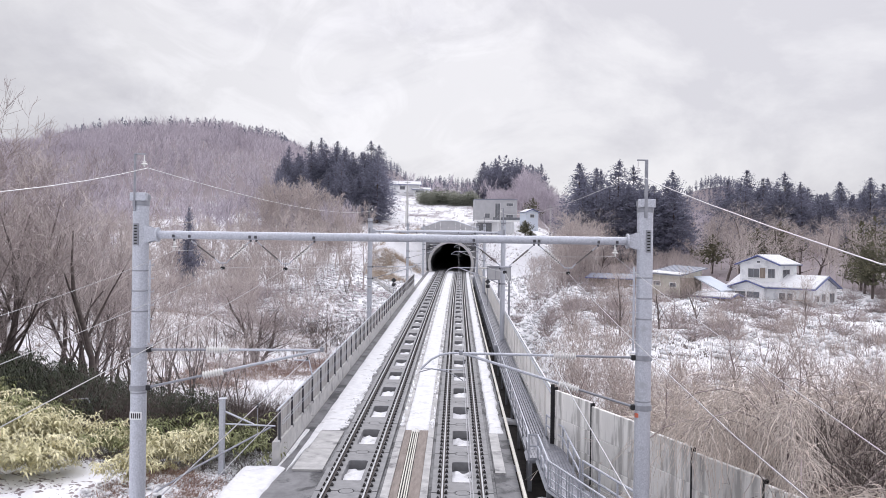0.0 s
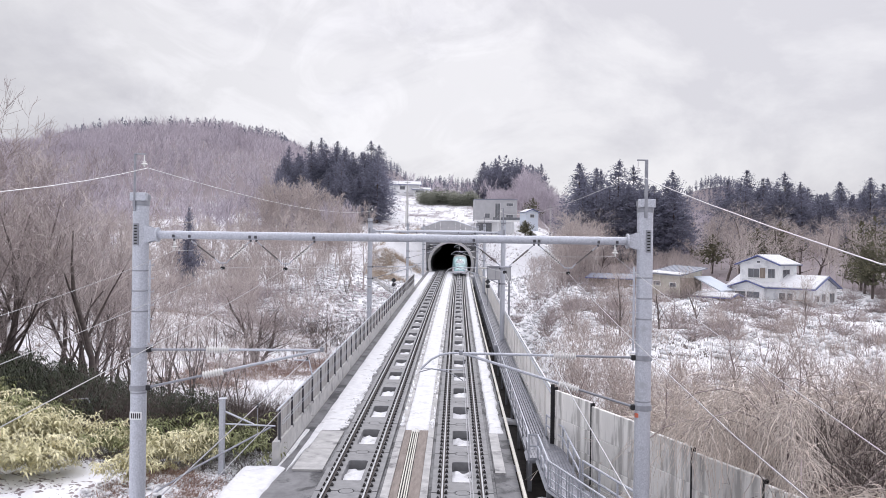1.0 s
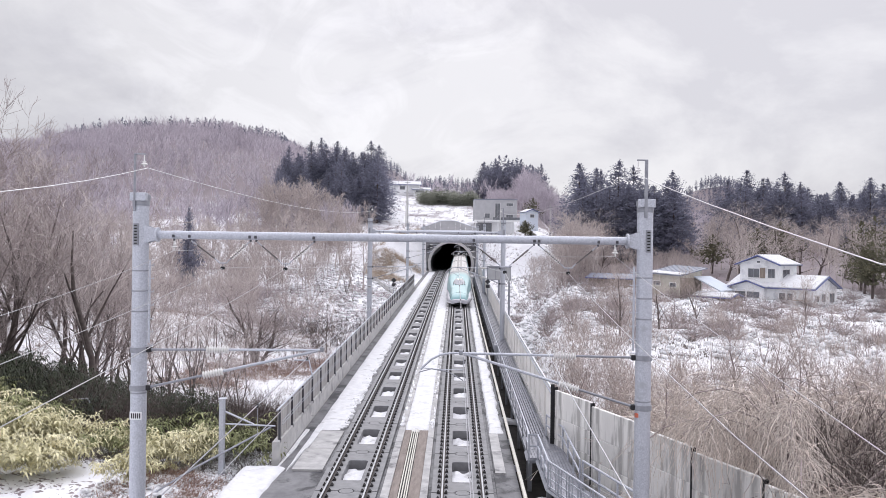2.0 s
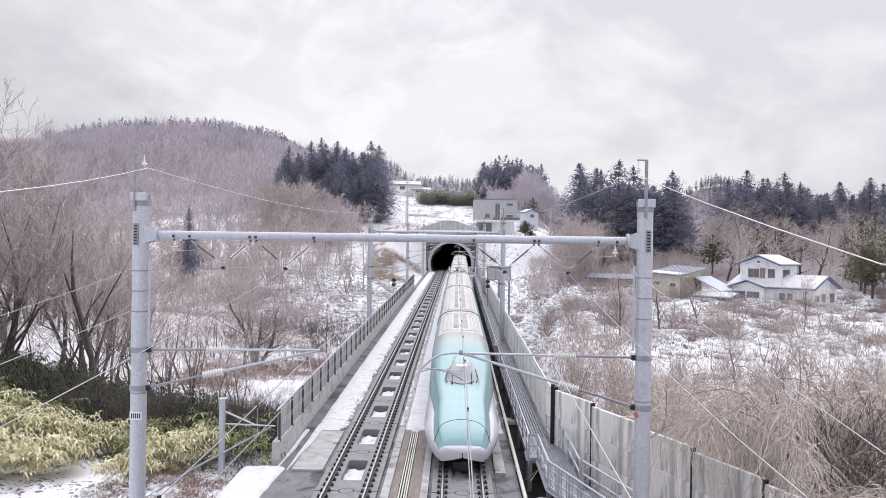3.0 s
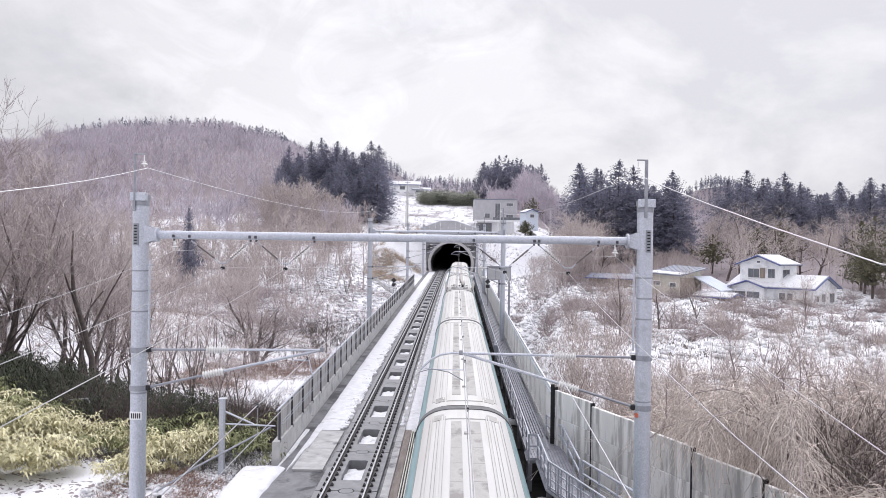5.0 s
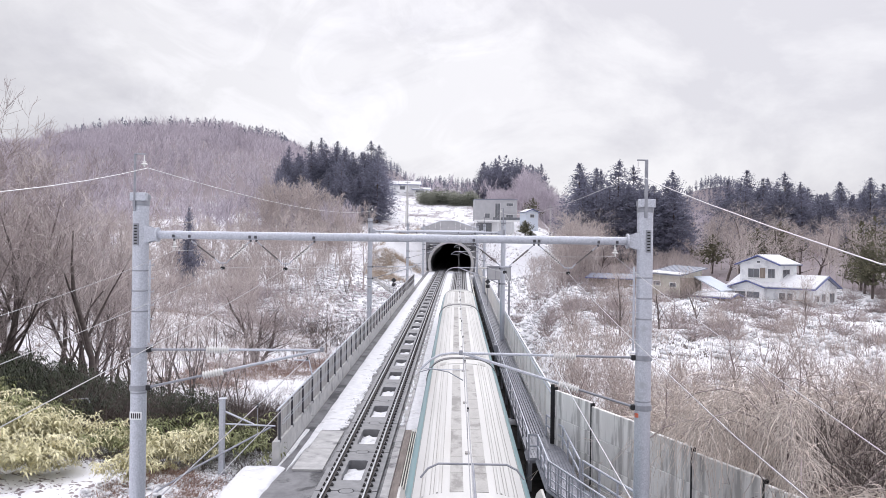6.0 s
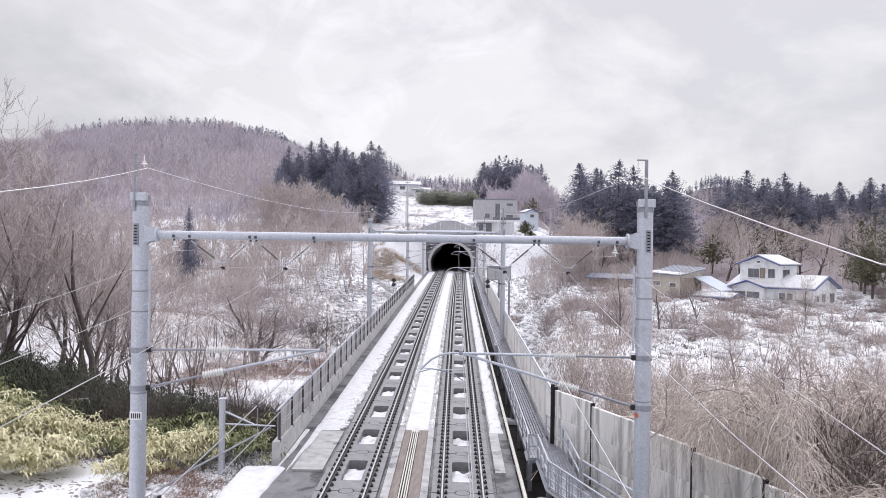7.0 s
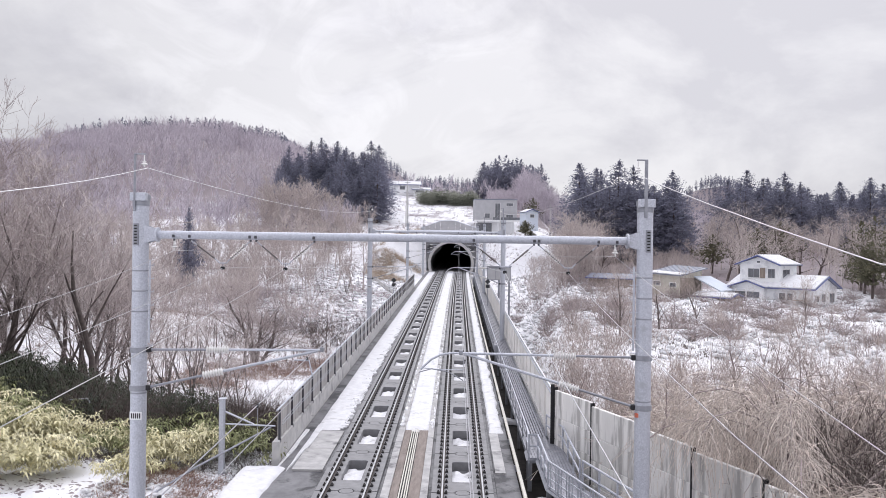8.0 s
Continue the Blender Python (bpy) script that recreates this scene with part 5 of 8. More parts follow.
def loft(sections, lo, hi):
    """Skin through half outlines, both sides, between the outline's points lo and hi."""
    m = Mesh()
    k = hi - lo + 1
    vs, fs = [], []
    for y, sec in sections:
        right = [(x, y, z) for x, z in sec[lo:hi + 1]]
        left = [(-x, y, z) for x, z in sec[lo:hi + 1]]
        vs += right + left
    for j in range(len(sections) - 1):
        for i in range(k - 1):
            a, b = j * 2 * k + i, (j + 1) * 2 * k + i
            fs.append((a, a + 1, b + 1, b))
            a, b = a + k, b + k
            fs.append((a, b, b + 1, a + 1))
    return m.add(vs, fs).round()


SEC = body_section(1.675, 3.65)
CAR_L = 25.0


def roof_z(x):
    best = [z for (xa, za), (xb, zb) in zip(SEC, SEC[1:]) if min(xa, xb) <= abs(x) <= max(xa, xb) for z in (za + (zb - za) * ((abs(x) - xa) / (xb - xa) if xb != xa else 0),) if za > 2.0]
    return max(best) if best else 2.5


def roof_strip(m, x0, x1, y0, y1, dz, n=3):
    """A thin raised strip lying on the roof."""
    xs = [x0 + (x1 - x0) * i / n for i in range(n + 1)]
    vs = [(x, y, roof_z(x) + dz) for y in (y0, y1) for x in xs] + [(x, y, roof_z(x) - 0.02) for y in (y0, y1) for x in xs]
    k = n + 1
    fs = [(i, i + 1, k + i + 1, k + i) for i in range(n)]
    fs += [(i + 1, i, 2 * k + i, 2 * k + i + 1) for i in range(n)] + [(k + i, k + i + 1, 3 * k + i + 1, 3 * k + i) for i in range(n)]
    fs += [(0, k, 3 * k, 2 * k), (k - 1, 3 * k - 1, 4 * k - 1, 2 * k - 1)]
    return m.add(vs, fs)


def bogie(parent, y):
    part("bogie", Mesh().box(-1.25, 1.25, y - 1.7, y + 1.7, 0.25, 0.75, 0.06), "t_under", parent)
    for dy in (-1.25, 1.25):
        for s in (-1, 1):
            part("wheel", Mesh().turn([(0.40, -0.065), (0.43, -0.05), (0.43, 0.06), (0.45, 0.07)], (s * 0.75, y + dy, 0.445), 18, pose(0, 0, 0, 0, 90, 0)), "railhead", parent)


def roof_details(car, y0, y1, clear=0.0):
    """Treads, seams and end fittings between y0 and y1 (metres behind the car's front)."""
    for s in (-1, 1):
        t = Mesh()
        ys = steps(y0 + max(1.6, clear), y1 - 1.6, 1.45)
        for a, b in zip(ys, ys[1:]):
            roof_strip(t, *(sorted((s * 0.13, s * 0.44))), a + 0.01, b - 0.01, 0.012)
        part("roof_tread", t, "t_tread", car, "worn grey anti-slip roof strip")
        for x, w, q in ((0.62, 0.014, "t_line"), (0.70, 0.045, "t_roof"), (0.80, 0.014, "t_line"), (0.88, 0.014, "t_line"), (1.03, 0.045, "t_roof"), (1.10, 0.014, "t_line"), (1.32, 0.018, "t_line")):
            part("roof_seam", roof_strip(Mesh(), *(sorted((s * x, s * (x + w)))), y0 + max(0.9, clear), y1 - 0.9, 0.012 if q == "t_line" else 0.03, 1), q, car)
    for ya, yb in ((y0 + 0.62, y0 + 1.30), (y1 - 1.30, y1 - 0.62))[1 if clear else 0:]:
        part("end_plate", roof_strip(Mesh(), -0.62, 0.62, ya, yb, 0.030, 6), "t_roof", car)
        for s in (-1, 1):
            part("end_tread", roof_strip(Mesh(), *(sorted((s * 0.68, s * 1.0))), ya, yb, 0.014, 3), "t_tread", car)
    for y in steps(y0 + 3 + clear, y1 - 3, 6.5):
        part("roof_eye", Mesh().box(-0.06, 0.06, y - 0.10, y + 0.10, 3.64, 3.69, 0.015), "t_line", car)


def coach_shell(car, y0, y1):
    secs = [(y, SEC) for y in steps(y0, y1, 6)]
    part("lower_body", loft(secs, 0, 2), "t_white", car)
    part("pink_band", loft([(y, [(x + 0.004, z) for x, z in body_band()]) for y in (y0, y1)], 0, 1), "t_pink", car)
    part("upper_body", loft(secs, 2, 9), "t_green", car, "turquoise upper body side")
    part("roof", loft(secs, 9, len(SEC) - 1), "t_roof", car, "cream-white roof skin")
    win = Mesh()
    for y in steps(y0 + 2.6, y1 - 2.6, 1.04)[:-1]:
        for s in (-1, 1):
            win.box(s * 1.668 - 0.012, s * 1.668 + 0.012, y + 0.15, y + 0.80, 1.62, 2.18, 0.01)
    tagged(part("windows", win, "h_glass", car, "dark cabin windows"), kind="stuff")
    part("underframe", Mesh().box(-1.45, 1.45, y0 + 0.4, y1 - 0.4, 0.30, 1.0, 0.05), "t_under", car)


def body_band():
    return [(1.676, 1.32), (1.676, 1.42)]


def gangway(car, y):
    outer = [(x * 1.0 + 0.02 * (x > 0.1), z + 0.03) for x, z in SEC]
    inner = [(x * 0.93, z - 0.12) for x, z in SEC]
    m = Mesh()
    full = [(x, z) for x, z in outer] + [(-x, z) for x, z in outer[-2::-1]]
    fin = [(x, z) for x, z in inner] + [(-x, z) for x, z in inner[-2::-1]]
    n = len(full)
    for (ya, yb, ring) in ((y, y + 0.42, full),):
        vs = [(x, ya, z) for x, z in ring] + [(x, yb, z) for x, z in ring] + [(x, ya, z) for x, z in fin] + [(x, yb, z) for x, z in fin]
        fs = []
        for i in range(n - 1):
            fs += [(i, n + i, n + i + 1, i + 1), (i, i + 1, 2 * n + i + 1, 2 * n + i), (n + i, 3 * n + i, 3 * n + i + 1, n + i + 1)]
        m.add(vs, fs)
    part("gangway_cover", m.round(), "t_rubber", car, "dark grey rubber ring between cars")
    part("end_wall", loft([(y + 0.2, SEC), (y + 0.22, [(0.0, z) for x, z in SEC])], 0, len(SEC) - 1), "t_under", car)


def pantograph(car, y, facing):
    """Single-arm pantograph between noise shields. facing 1: its head lies towards the car's front."""
    f = -facing
    Z = 3.67
    p = part("pantograph", Mesh().box(-1.0, 1.0, y - 2.75, y + 2.85, 3.44, Z, 0.04), "t_roof", car, "single-arm pantograph on its base frame")
    part("well_floor", Mesh().box(-0.80, 0.80, y - 2.3, y + 1.75, Z, Z + 0.012, 0.004), "t_grey", p, "grimy grey equipment floor")
    for s in (-1, 1):
        part("base_rail", Mesh().box(s * 0.86 - 0.025, s * 0.86 + 0.025, y - 2.6, y + 1.85, Z, Z + 0.06, 0.01), "t_line", p)
        w = Mesh()
        w.add([(s * 0.80, y - 2.25, Z), (s * 0.80, y - 1.3, Z), (s * 0.30, y - 2.25, Z), (s * 0.80, y - 2.25, Z + 0.16), (s * 0.80, y - 1.4, Z + 0.10), (s * 0.42, y - 2.25, Z + 0.10)], [(0, 1, 2), (3, 5, 4), (0, 3, 4, 1), (1, 4, 5, 2), (2, 5, 3, 0)])
        part("wedge", w, "t_grey", p)
        if facing < 0:
            part("side_tread", roof_strip(Mesh(), *(sorted((s * 1.02, s * 1.24))), y - 2.7, y + 1.8, 0.014, 3), "t_tread", p)
    for yy in (y - 2.62, y + 1.82):
        part("cross_rail", Mesh().box(-0.88, 0.88, yy - 0.03, yy + 0.03, Z, Z + 0.05, 0.01), "t_line", p)
    x = 0.34 * facing
    fy = y - f * 0.35 + (0.45 if facing < 0 else 0.25)
    prof = [(0.02, -0.66), (0.09, -0.56), (0.18, -0.36), (0.235, -0.10), (0.25, 0.12), (0.24, 0.30), (0.20, 0.38), (0.06, 0.40)]
    part("arm_fairing", Mesh().turn(prof, (-x, fy, 4.06), 18, pose(0, 0, 0, -74, 0, 0) @ Matrix.Diagonal((1.0, 1.0, 0.82, 1))).round(), "t_shield", p, "teardrop fairing over the arm's foot")
    part("fairing_foot", Mesh().box(-x - 0.13, -x + 0.13, fy - 0.12, fy + 0.30, Z, 3.9, 0.05), "t_grey", p)
    part("foot_insulator", insulator((-x * 0.8, fy - 0.42, Z), (-x * 0.9, fy - 0.34, 3.95), 0.11, 5), "t_dark", p, "dark ribbed insulator")
    part("oil_stain", Mesh().box(-x - 0.22, -x + 0.24, fy - 0.72, fy - 0.20, Z + 0.012, Z + 0.018), "t_dark", p)
    elbow, head = Vector((0.04, y - f * 0.75, 4.55)), Vector((0.0, y + f * 1.25, 5.0))
    part("lower_arm", Mesh().tube((-x * 0.55, y + f * 0.55, 3.95), elbow, 0.045, 0.04, 8), "t_grey", p)
    part("upper_arm", Mesh().tube(elbow, head, 0.04, 0.03, 8), "galvdark", p)
    horn = [(-1.0, 0, -0.28), (-0.86, 0, -0.10), (-0.66, 0, 0.0), (0.66, 0, 0.0), (0.86, 0, -0.10), (1.0, 0, -0.28)]
    part("pan_head", Mesh().path([head + Vector(h) for h in horn], 0.022, 6), "galvdark", p, "contact strip with down-curved horns")
    part("link_box", Mesh().box(-0.07 - 0.1 * facing, 0.09 - 0.1 * facing, y + f * 0.55 - 0.16, y + f * 0.55 + 0.16, 4.05, 4.22, 0.03), "red" if facing < 0 else "t_dark", p)
    # switchgear beside the arm
    ey = y + (0.45 if facing > 0 else -0.25)
    a, b = sorted((x * 0.45, x * 2.15))
    part("gear_plate", Mesh().box(a, b, ey - 0.55, ey + 0.75, Z + 0.012, Z + 0.05, 0.01), "t_shield", p)
    dots = Mesh()
    for k in range(9):
        for q in (0.75, 1.0):
            dots.box(x * q - 0.022, x * q + 0.022, ey - 0.45 + 0.125 * k - 0.03, ey - 0.45 + 0.125 * k + 0.03, Z + 0.05, Z + 0.075, 0.006)
    part("bolt_rows", dots, "t_dark", p)
    rib = [(0.02, -0.62), (0.04, -0.55)]
    for k in range(9):
        rr = 0.05 + 0.07 * math.sin(math.pi * (k + 0.5) / 9)
        rib += [(rr * 0.55, -0.52 + 0.115 * k), (rr, -0.48 + 0.115 * k), (rr * 0.6, -0.44 + 0.115 * k)]
    rib += [(0.03, 0.56), (0.01, 0.62)]
    part("cable_head", Mesh().turn(rib, (x * 1.62, ey + 0.1, Z + 0.20), 12, pose(0, 0, 0, -90, 0, 0)).round(), "t_shield", p, "ribbed cable head lying flat")
    for k in range(3):
        yy = ey - 0.80 - 0.24 * k if facing > 0 else ey + 0.95 + 0.24 * k
        part("cable_rail", Mesh().box(a - 0.04, b + 0.04, yy - 0.05, yy + 0.05, Z + 0.012, Z + 0.07, 0.015), "t_white", p)
        part("floor_slot", Mesh().box(a, b, yy - 0.16, yy - 0.09, Z + 0.012, Z + 0.018), "t_dark", p)
    part("floor_slot", Mesh().box(-0.72, 0.72, y - 1.32, y - 1.24, Z + 0.012, Z + 0.02), "t_dark", p)
    part("cover_plate", Mesh().box(*sorted((-x * 0.5, -x * 2.0)), y + 1.05, y + 1.6, Z + 0.012, Z + 0.04, 0.01), "t_shield", p)
    for k in range(6):
        part("floor_bolt", Mesh().tube((-0.6 + 0.24 * k, y - 1.85, Z + 0.01), (-0.6 + 0.24 * k, y - 1.85, Z + 0.035), 0.025, n=6), "t_dark", p)
    for s in (-1, 1):
        m = Mesh()
        prof = [(-2.9, 3.25), (-2.75, 4.0), (-2.5, 4.22), (2.2, 4.22), (2.6, 4.0), (3.0, 3.25)]
        vs = [(s * (1.30 + 0.16 * (z - 3.25)) + t, y + a, z) for t in (-0.025, 0.025) for a, z in prof]
        n = len(prof)
        fs = [tuple(range(n)), tuple(range(2 * n - 1, n - 1, -1))] + [(i, n + i, n + (i + 1) % n, (i + 1) % n) for i in range(n)]
        shield = part("noise_shield", m.add(vs, fs), "t_shield", car, "tall cream-grey panel beside the pantograph")
        part("foot_rail", Mesh().box(s * 1.285 - 0.05, s * 1.285 + 0.02, y - 2.8, y + 2.85, 3.28, 3.44, 0.015), "t_line", shield)
        for k in range(8):
            part("bolt", Mesh().box(s * 1.27 - 0.03, s * 1.27 + 0.03, y - 2.3 + 0.62 * k - 0.02, y - 2.3 + 0.62 * k + 0.02, 3.43, 3.48), "t_dark", shield)


def resample(pts, n):
    d = np.concatenate([[0], np.cumsum([math.dist(p, q) for p, q in zip(pts, pts[1:])])])
    t = np.linspace(0, d[-1], n)
    return list(zip(np.interp(t, d, [p[0] for p in pts]), np.interp(t, d, [p[1] for p in pts])))


COACH = resample(SEC[:3], 5)[:-1] + resample(SEC[2:], 15)
NOSE_L = 13.8


def nose_section(s):
    """Half outline at s metres behind the tip: fender below, narrower turquoise back above."""
    t = sm(5.0, NOSE_L, s)
    hw = 1.675 * (0.34 + 0.66 * (1 - (1 - min(1.0, s / 4.2)) ** 2.0)) ** 0.5
    top = lay(s, (0, 0.12, 0.5, 1.2, 2.5, 4.0, 6.0, 8.0, 10.0, 12.0, NOSE_L), (0.92, 1.10, 1.32, 1.55, 1.82, 2.04, 2.30, 2.66, 3.10, 3.47, 3.65))
    lo = 0.30
    fz = lay(s, (0, 0.5, 2, 4, 8, NOSE_L), (0.74, 0.86, 1.02, 1.22, 1.42, 1.35))
    k = lay(s, (0, 1.0, 2.2, 4.0, 6.0, 8, 10, NOSE_L), (0.95, 0.88, 0.78, 0.74, 0.84, 0.93, 0.98, 1.0))
    xw, xc, zc = hw * k, hw * k * 0.84, fz + (top - fz) * 0.62
    low = [(hw * 0.90, lo), (hw * 0.985, lo + (fz - lo) * 0.35), (hw, lo + (fz - lo) * 0.62), (hw * (0.5 + 0.5 * k), fz - (fz - lo) * 0.07)]
    up = []
    for i in range(5):
        q = i / 5
        up.append((xw + (xc - xw) * q ** 1.4, fz + (zc - fz) * q))
    for i in range(10):
        a = math.pi / 2 * i / 9
        up.append((xc * max(0.0, math.cos(a)) ** 0.75, zc + (top - zc) * math.sin(a)))
    up[-1] = (0.0, top)
    return [(x0 + (x1 - x0) * t, z0 + (z1 - z0) * t) for (x0, z0), (x1, z1) in zip(low + up, COACH)]


def nose_z(s, x):
    sec = nose_section(s)[4:]
    return float(np.interp(abs(x), [p[0] for p in sec][::-1], [p[1] for p in sec][::-1]))


def cab_w(s):
    """Half width of the cab hood: wide below the glass, narrowing upwards."""
    return sum(lay(s + d, (5.0, 5.5, 6.1, 6.7, 7.3, 7.9, 8.5, 9.0), (0.60, 0.78, 0.86, 0.80, 0.64, 0.50, 0.42, 0.37)) for d in (-0.24, -0.12, 0.0, 0.12, 0.24)) / 5


def cab_z(s, x):
    """Height of the raised cab hood over the back of the nose."""
    w = cab_w(s)
    f = max(0.0, 1 - (abs(x) / w) ** 3.0)
    return nose_z(s, x) + 0.36 * sm(5.1, 6.9, s) * sm(9.1, 7.4, s) * f ** 0.8


def patch(s0, s1, wide, ny, nx, zfun, lift, bow=0.0):
    m = Mesh()
    vs = []
    for j in range(ny):
        s = s0 + (s1 - s0) * j / (ny - 1)
        for i in range(nx):
            q = -1 + 2 * i / (nx - 1)
            x, y = q * wide(s), s + bow * q * q
            vs.append((x, y, zfun(y, x) + lift))
    fs = [(j * nx + i, j * nx + i + 1, (j + 1) * nx + i + 1, (j + 1) * nx + i) for j in range(ny - 1) for i in range(nx - 1)]
    return m.add(vs, fs).round()


def build_end_car(name_label, lit, L):
    """End car with the long nose; local y runs from the tip (0) to the coupled end (L)."""
    car = thing("train_end_car", name_label, "train car", group="cars of the train")
    ss = [0.0, 0.05, 0.12, 0.25, 0.5, 0.8, 1.2, 1.8, 2.5, 3.2, 4, 5, 6, 7, 8, 9, 10, 11, 12, 13, NOSE_L]
    secs = [(s, nose_section(s)) for s in ss]
    n = len(COACH) - 1
    part("nose_lower", loft(secs, 0, 4), "t_white", car, "pearl-white lower nose and skirt")
    part("nose_upper", loft([q for q in secs if q[0] <= 9], 4, n), "t_green", car, "turquoise long nose")
    part("nose_side", loft([q for q in secs if q[0] >= 9], 4, n - 8), "t_green", car, "turquoise upper side")
    part("nose_top", loft([q for q in secs if q[0] >= 9], n - 8, n), "t_sheen", car, "turquoise nose top with a pale sky reflection painted in")
    tip = nose_section(0.0)
    rounds = [(0.0, tip)]
    for d in (0.08, 0.15, 0.21, 0.26, 0.29, 0.30):
        kx = max(0.02, (1 - (d / 0.30) ** 2) ** 0.5)
        rounds.append((-d, [(x * kx, 0.60 + (z - 0.60) * (0.30 + 0.70 * kx)) for x, z in tip]))
    part("nose_tip", loft(rounds, 0, n), "t_white", car)
    part("nose_band", loft([(s, [(p[0] + 0.012, p[1]) for p in resample([nose_section(s)[3], nose_section(s)[4]], 4)]) for s in ss if s >= 7], 2, 3), "t_pink", car)
    arc = [(x, 0.50 + 0.95 * max(0.0, 1 - (x / 1.16) ** 2) ** 0.5) for x in np.linspace(-1.15, 1.15, 25)]
    part("hatch_line", Mesh().path([(x, y, nose_z(y, x) + 0.004) for x, y in arc], 0.012, 5), "black", car)
    part("nose_floor", Mesh().add([(q * nose_section(y)[0][0], y, 0.31) for y in ss for q in (-1, 1)], [(2 * i, 2 * i + 1, 2 * i + 3, 2 * i + 2) for i in range(len(ss) - 1)]), "t_under", car)
    part("snow_plough", Mesh().box(-1.0, 1.0, 0.5, 1.6, 0.12, 0.5, 0.08), "t_under", car)
    coach_shell(car, NOSE_L, L - 0.3)
    roof_details(car, NOSE_L, L - 0.3)
    part("cab_hood", patch(5.2, 8.8, lambda s: cab_w(s) * 0.995, 26, 19, cab_z, 0.004), "t_green", car, "raised turquoise cab hood")
    for s in (-1, 1):
        part("hood_seam", Mesh().path([(s * cab_w(y), y, nose_z(y, cab_w(y)) + 0.01) for y in np.linspace(5.2, 8.8, 40)] + [(s * q, 8.85, nose_z(8.85, q) + 0.01) for q in (0.30, 0.15, 0.0)], 0.02, 5).round(), "t_white", car)
        part("hood_crease", Mesh().path([(s * cab_w(y) * 0.80, y, cab_z(y, cab_w(y) * 0.80) + 0.006) for y in np.linspace(6.9, 8.7, 20)], 0.012, 5).round(), "t_white", car)
        part("side_glass", Mesh().path([(s * (lay(y, (5.5, 5.9, 6.7), (0.66, 0.76, 0.66))), y + 0.15, cab_z(y + 0.15, lay(y, (5.5, 5.9, 6.7), (0.66, 0.76, 0.66))) + 0.012) for y in np.linspace(5.6, 6.8, 12)], 0.04, 5).round(), "t_rubber", car, "dark side pane of the cab")
    glass = part("windscreen", patch(5.45, 6.65, lambda s: lay(s, (5.45, 5.9, 6.65), (0.60, 0.71, 0.60)), 12, 17, cab_z, 0.022, 0.30), "t_screen", car, "grey tinted cab windscreen")
    part("screen_frame", Mesh().path([(q * 0.56, 5.45 + 0.30 * q * q, cab_z(5.45 + 0.30 * q * q, q * 0.56) + 0.02) for q in np.linspace(-1, 1, 15)], 0.018, 5), "t_rubber", car)
    part("screen_brow", patch(6.58, 6.98, lambda s: 0.52, 5, 13, cab_z, 0.026, 0.30), "t_grey", car)
    if lit:
        for x in (-0.21, -0.07, 0.07, 0.21):
            y = 6.76 + 0.30 * (x / 0.52) ** 2
            part("headlight", Mesh().box(x - 0.036, x + 0.036, y - 0.09, y + 0.07, cab_z(y, x) + 0.01, cab_z(y, x) + 0.07, 0.015), "headlight", glass, "lit headlight behind glass")
    for x in (-0.46, 0.46):
        part("wiper", Mesh().path([(x, y, cab_z(y, x) + 0.05) for y in (5.62, 5.9, 6.25)], 0.014, 5), "black", glass)
        part("wiper_base", Mesh().box(x - 0.04, x + 0.04, 5.50, 5.62, cab_z(5.55, x), cab_z(5.55, x) + 0.05, 0.015), "black", glass)
    for y in (5.2, L - 4.2):
        bogie(car, y)
    gangway(car, L - 0.32)
    return car


def build_middle_car(panto=0, facing=1):
    car = thing("train_car", "cream-roofed turquoise and white high-speed train car" + (" with a raised pantograph" if panto else ""), "train car", group="cars of the train")
    coach_shell(car, 0.3, CAR_L - 0.3)
    roof_details(car, 0.3, CAR_L - 0.3, 6.6 if panto else 0.0)
    if panto:
        pantograph(car, 3.3, facing)
    for y in (3.8, CAR_L - 3.8):
        bogie(car, y)
    gangway(car, CAR_L - 0.31)
    return car


MAT["t_screen"] = surf("tinted_windscreen", (0.15, 0.16, 0.20), (0.20, 0.21, 0.25), 1.0, 0.12, bump=0.0, coat=0.7)


def sheen_paint():
    """Turquoise paint greyed towards the roof: the sky's reflection is put into the colour."""
    m = surf("nose_paint_with_sky_sheen", (0.205, 0.385, 0.405), (0.24, 0.415, 0.435), 1.0, 0.5, bump=0.0, coat=0.35)
    n, l = m.node_tree.nodes, m.node_tree.links
    b = n["Principled BSDF"]
    old = b.inputs["Base Color"].links[0].from_socket
    co, sp, mr, mx = n.new("ShaderNodeTexCoord"), n.new("ShaderNodeSeparateXYZ"), n.new("ShaderNodeMapRange"), n.new("ShaderNodeMixRGB")
    mr.interpolation_type = "SMOOTHSTEP"
    mr.inputs["From Min"].default_value, mr.inputs["From Max"].default_value = 8.9, 13.0
    mx.inputs[2].default_value = (0.335, 0.34, 0.33, 1)
    l.new(co.outputs["Object"], sp.inputs[0])
    l.new(sp.outputs["Y"], mr.inputs["Value"])
    l.new(mr.outputs[0], mx.inputs["Fac"])
    l.new(old, mx.inputs[1])
    l.new(mx.outputs[0], b.inputs["Base Color"])
    return m


MAT["t_sheen"] = sheen_paint()
LEAD_L, TAIL_L = 25.2, 28.0
head_car = build_end_car("leading turquoise high-speed train car with a long nose", True, LEAD_L)
plain_car = build_middle_car()
pan_a = build_middle_car(1, 1)
pan_b = build_middle_car(1, -1)
middle = []
for k in range(1, 9):
    middle.append(pan_a if k == 3 else pan_b if k == 7 else plain_car if k == 1 else copy_thing(plain_car, pose(0, 0, 0)))
tail_car = build_end_car("trailing turquoise high-speed train car with a long nose", False, TAIL_L)
SPEED, JOINT0, JOINT_T = 65.18, 23.44, 3.5


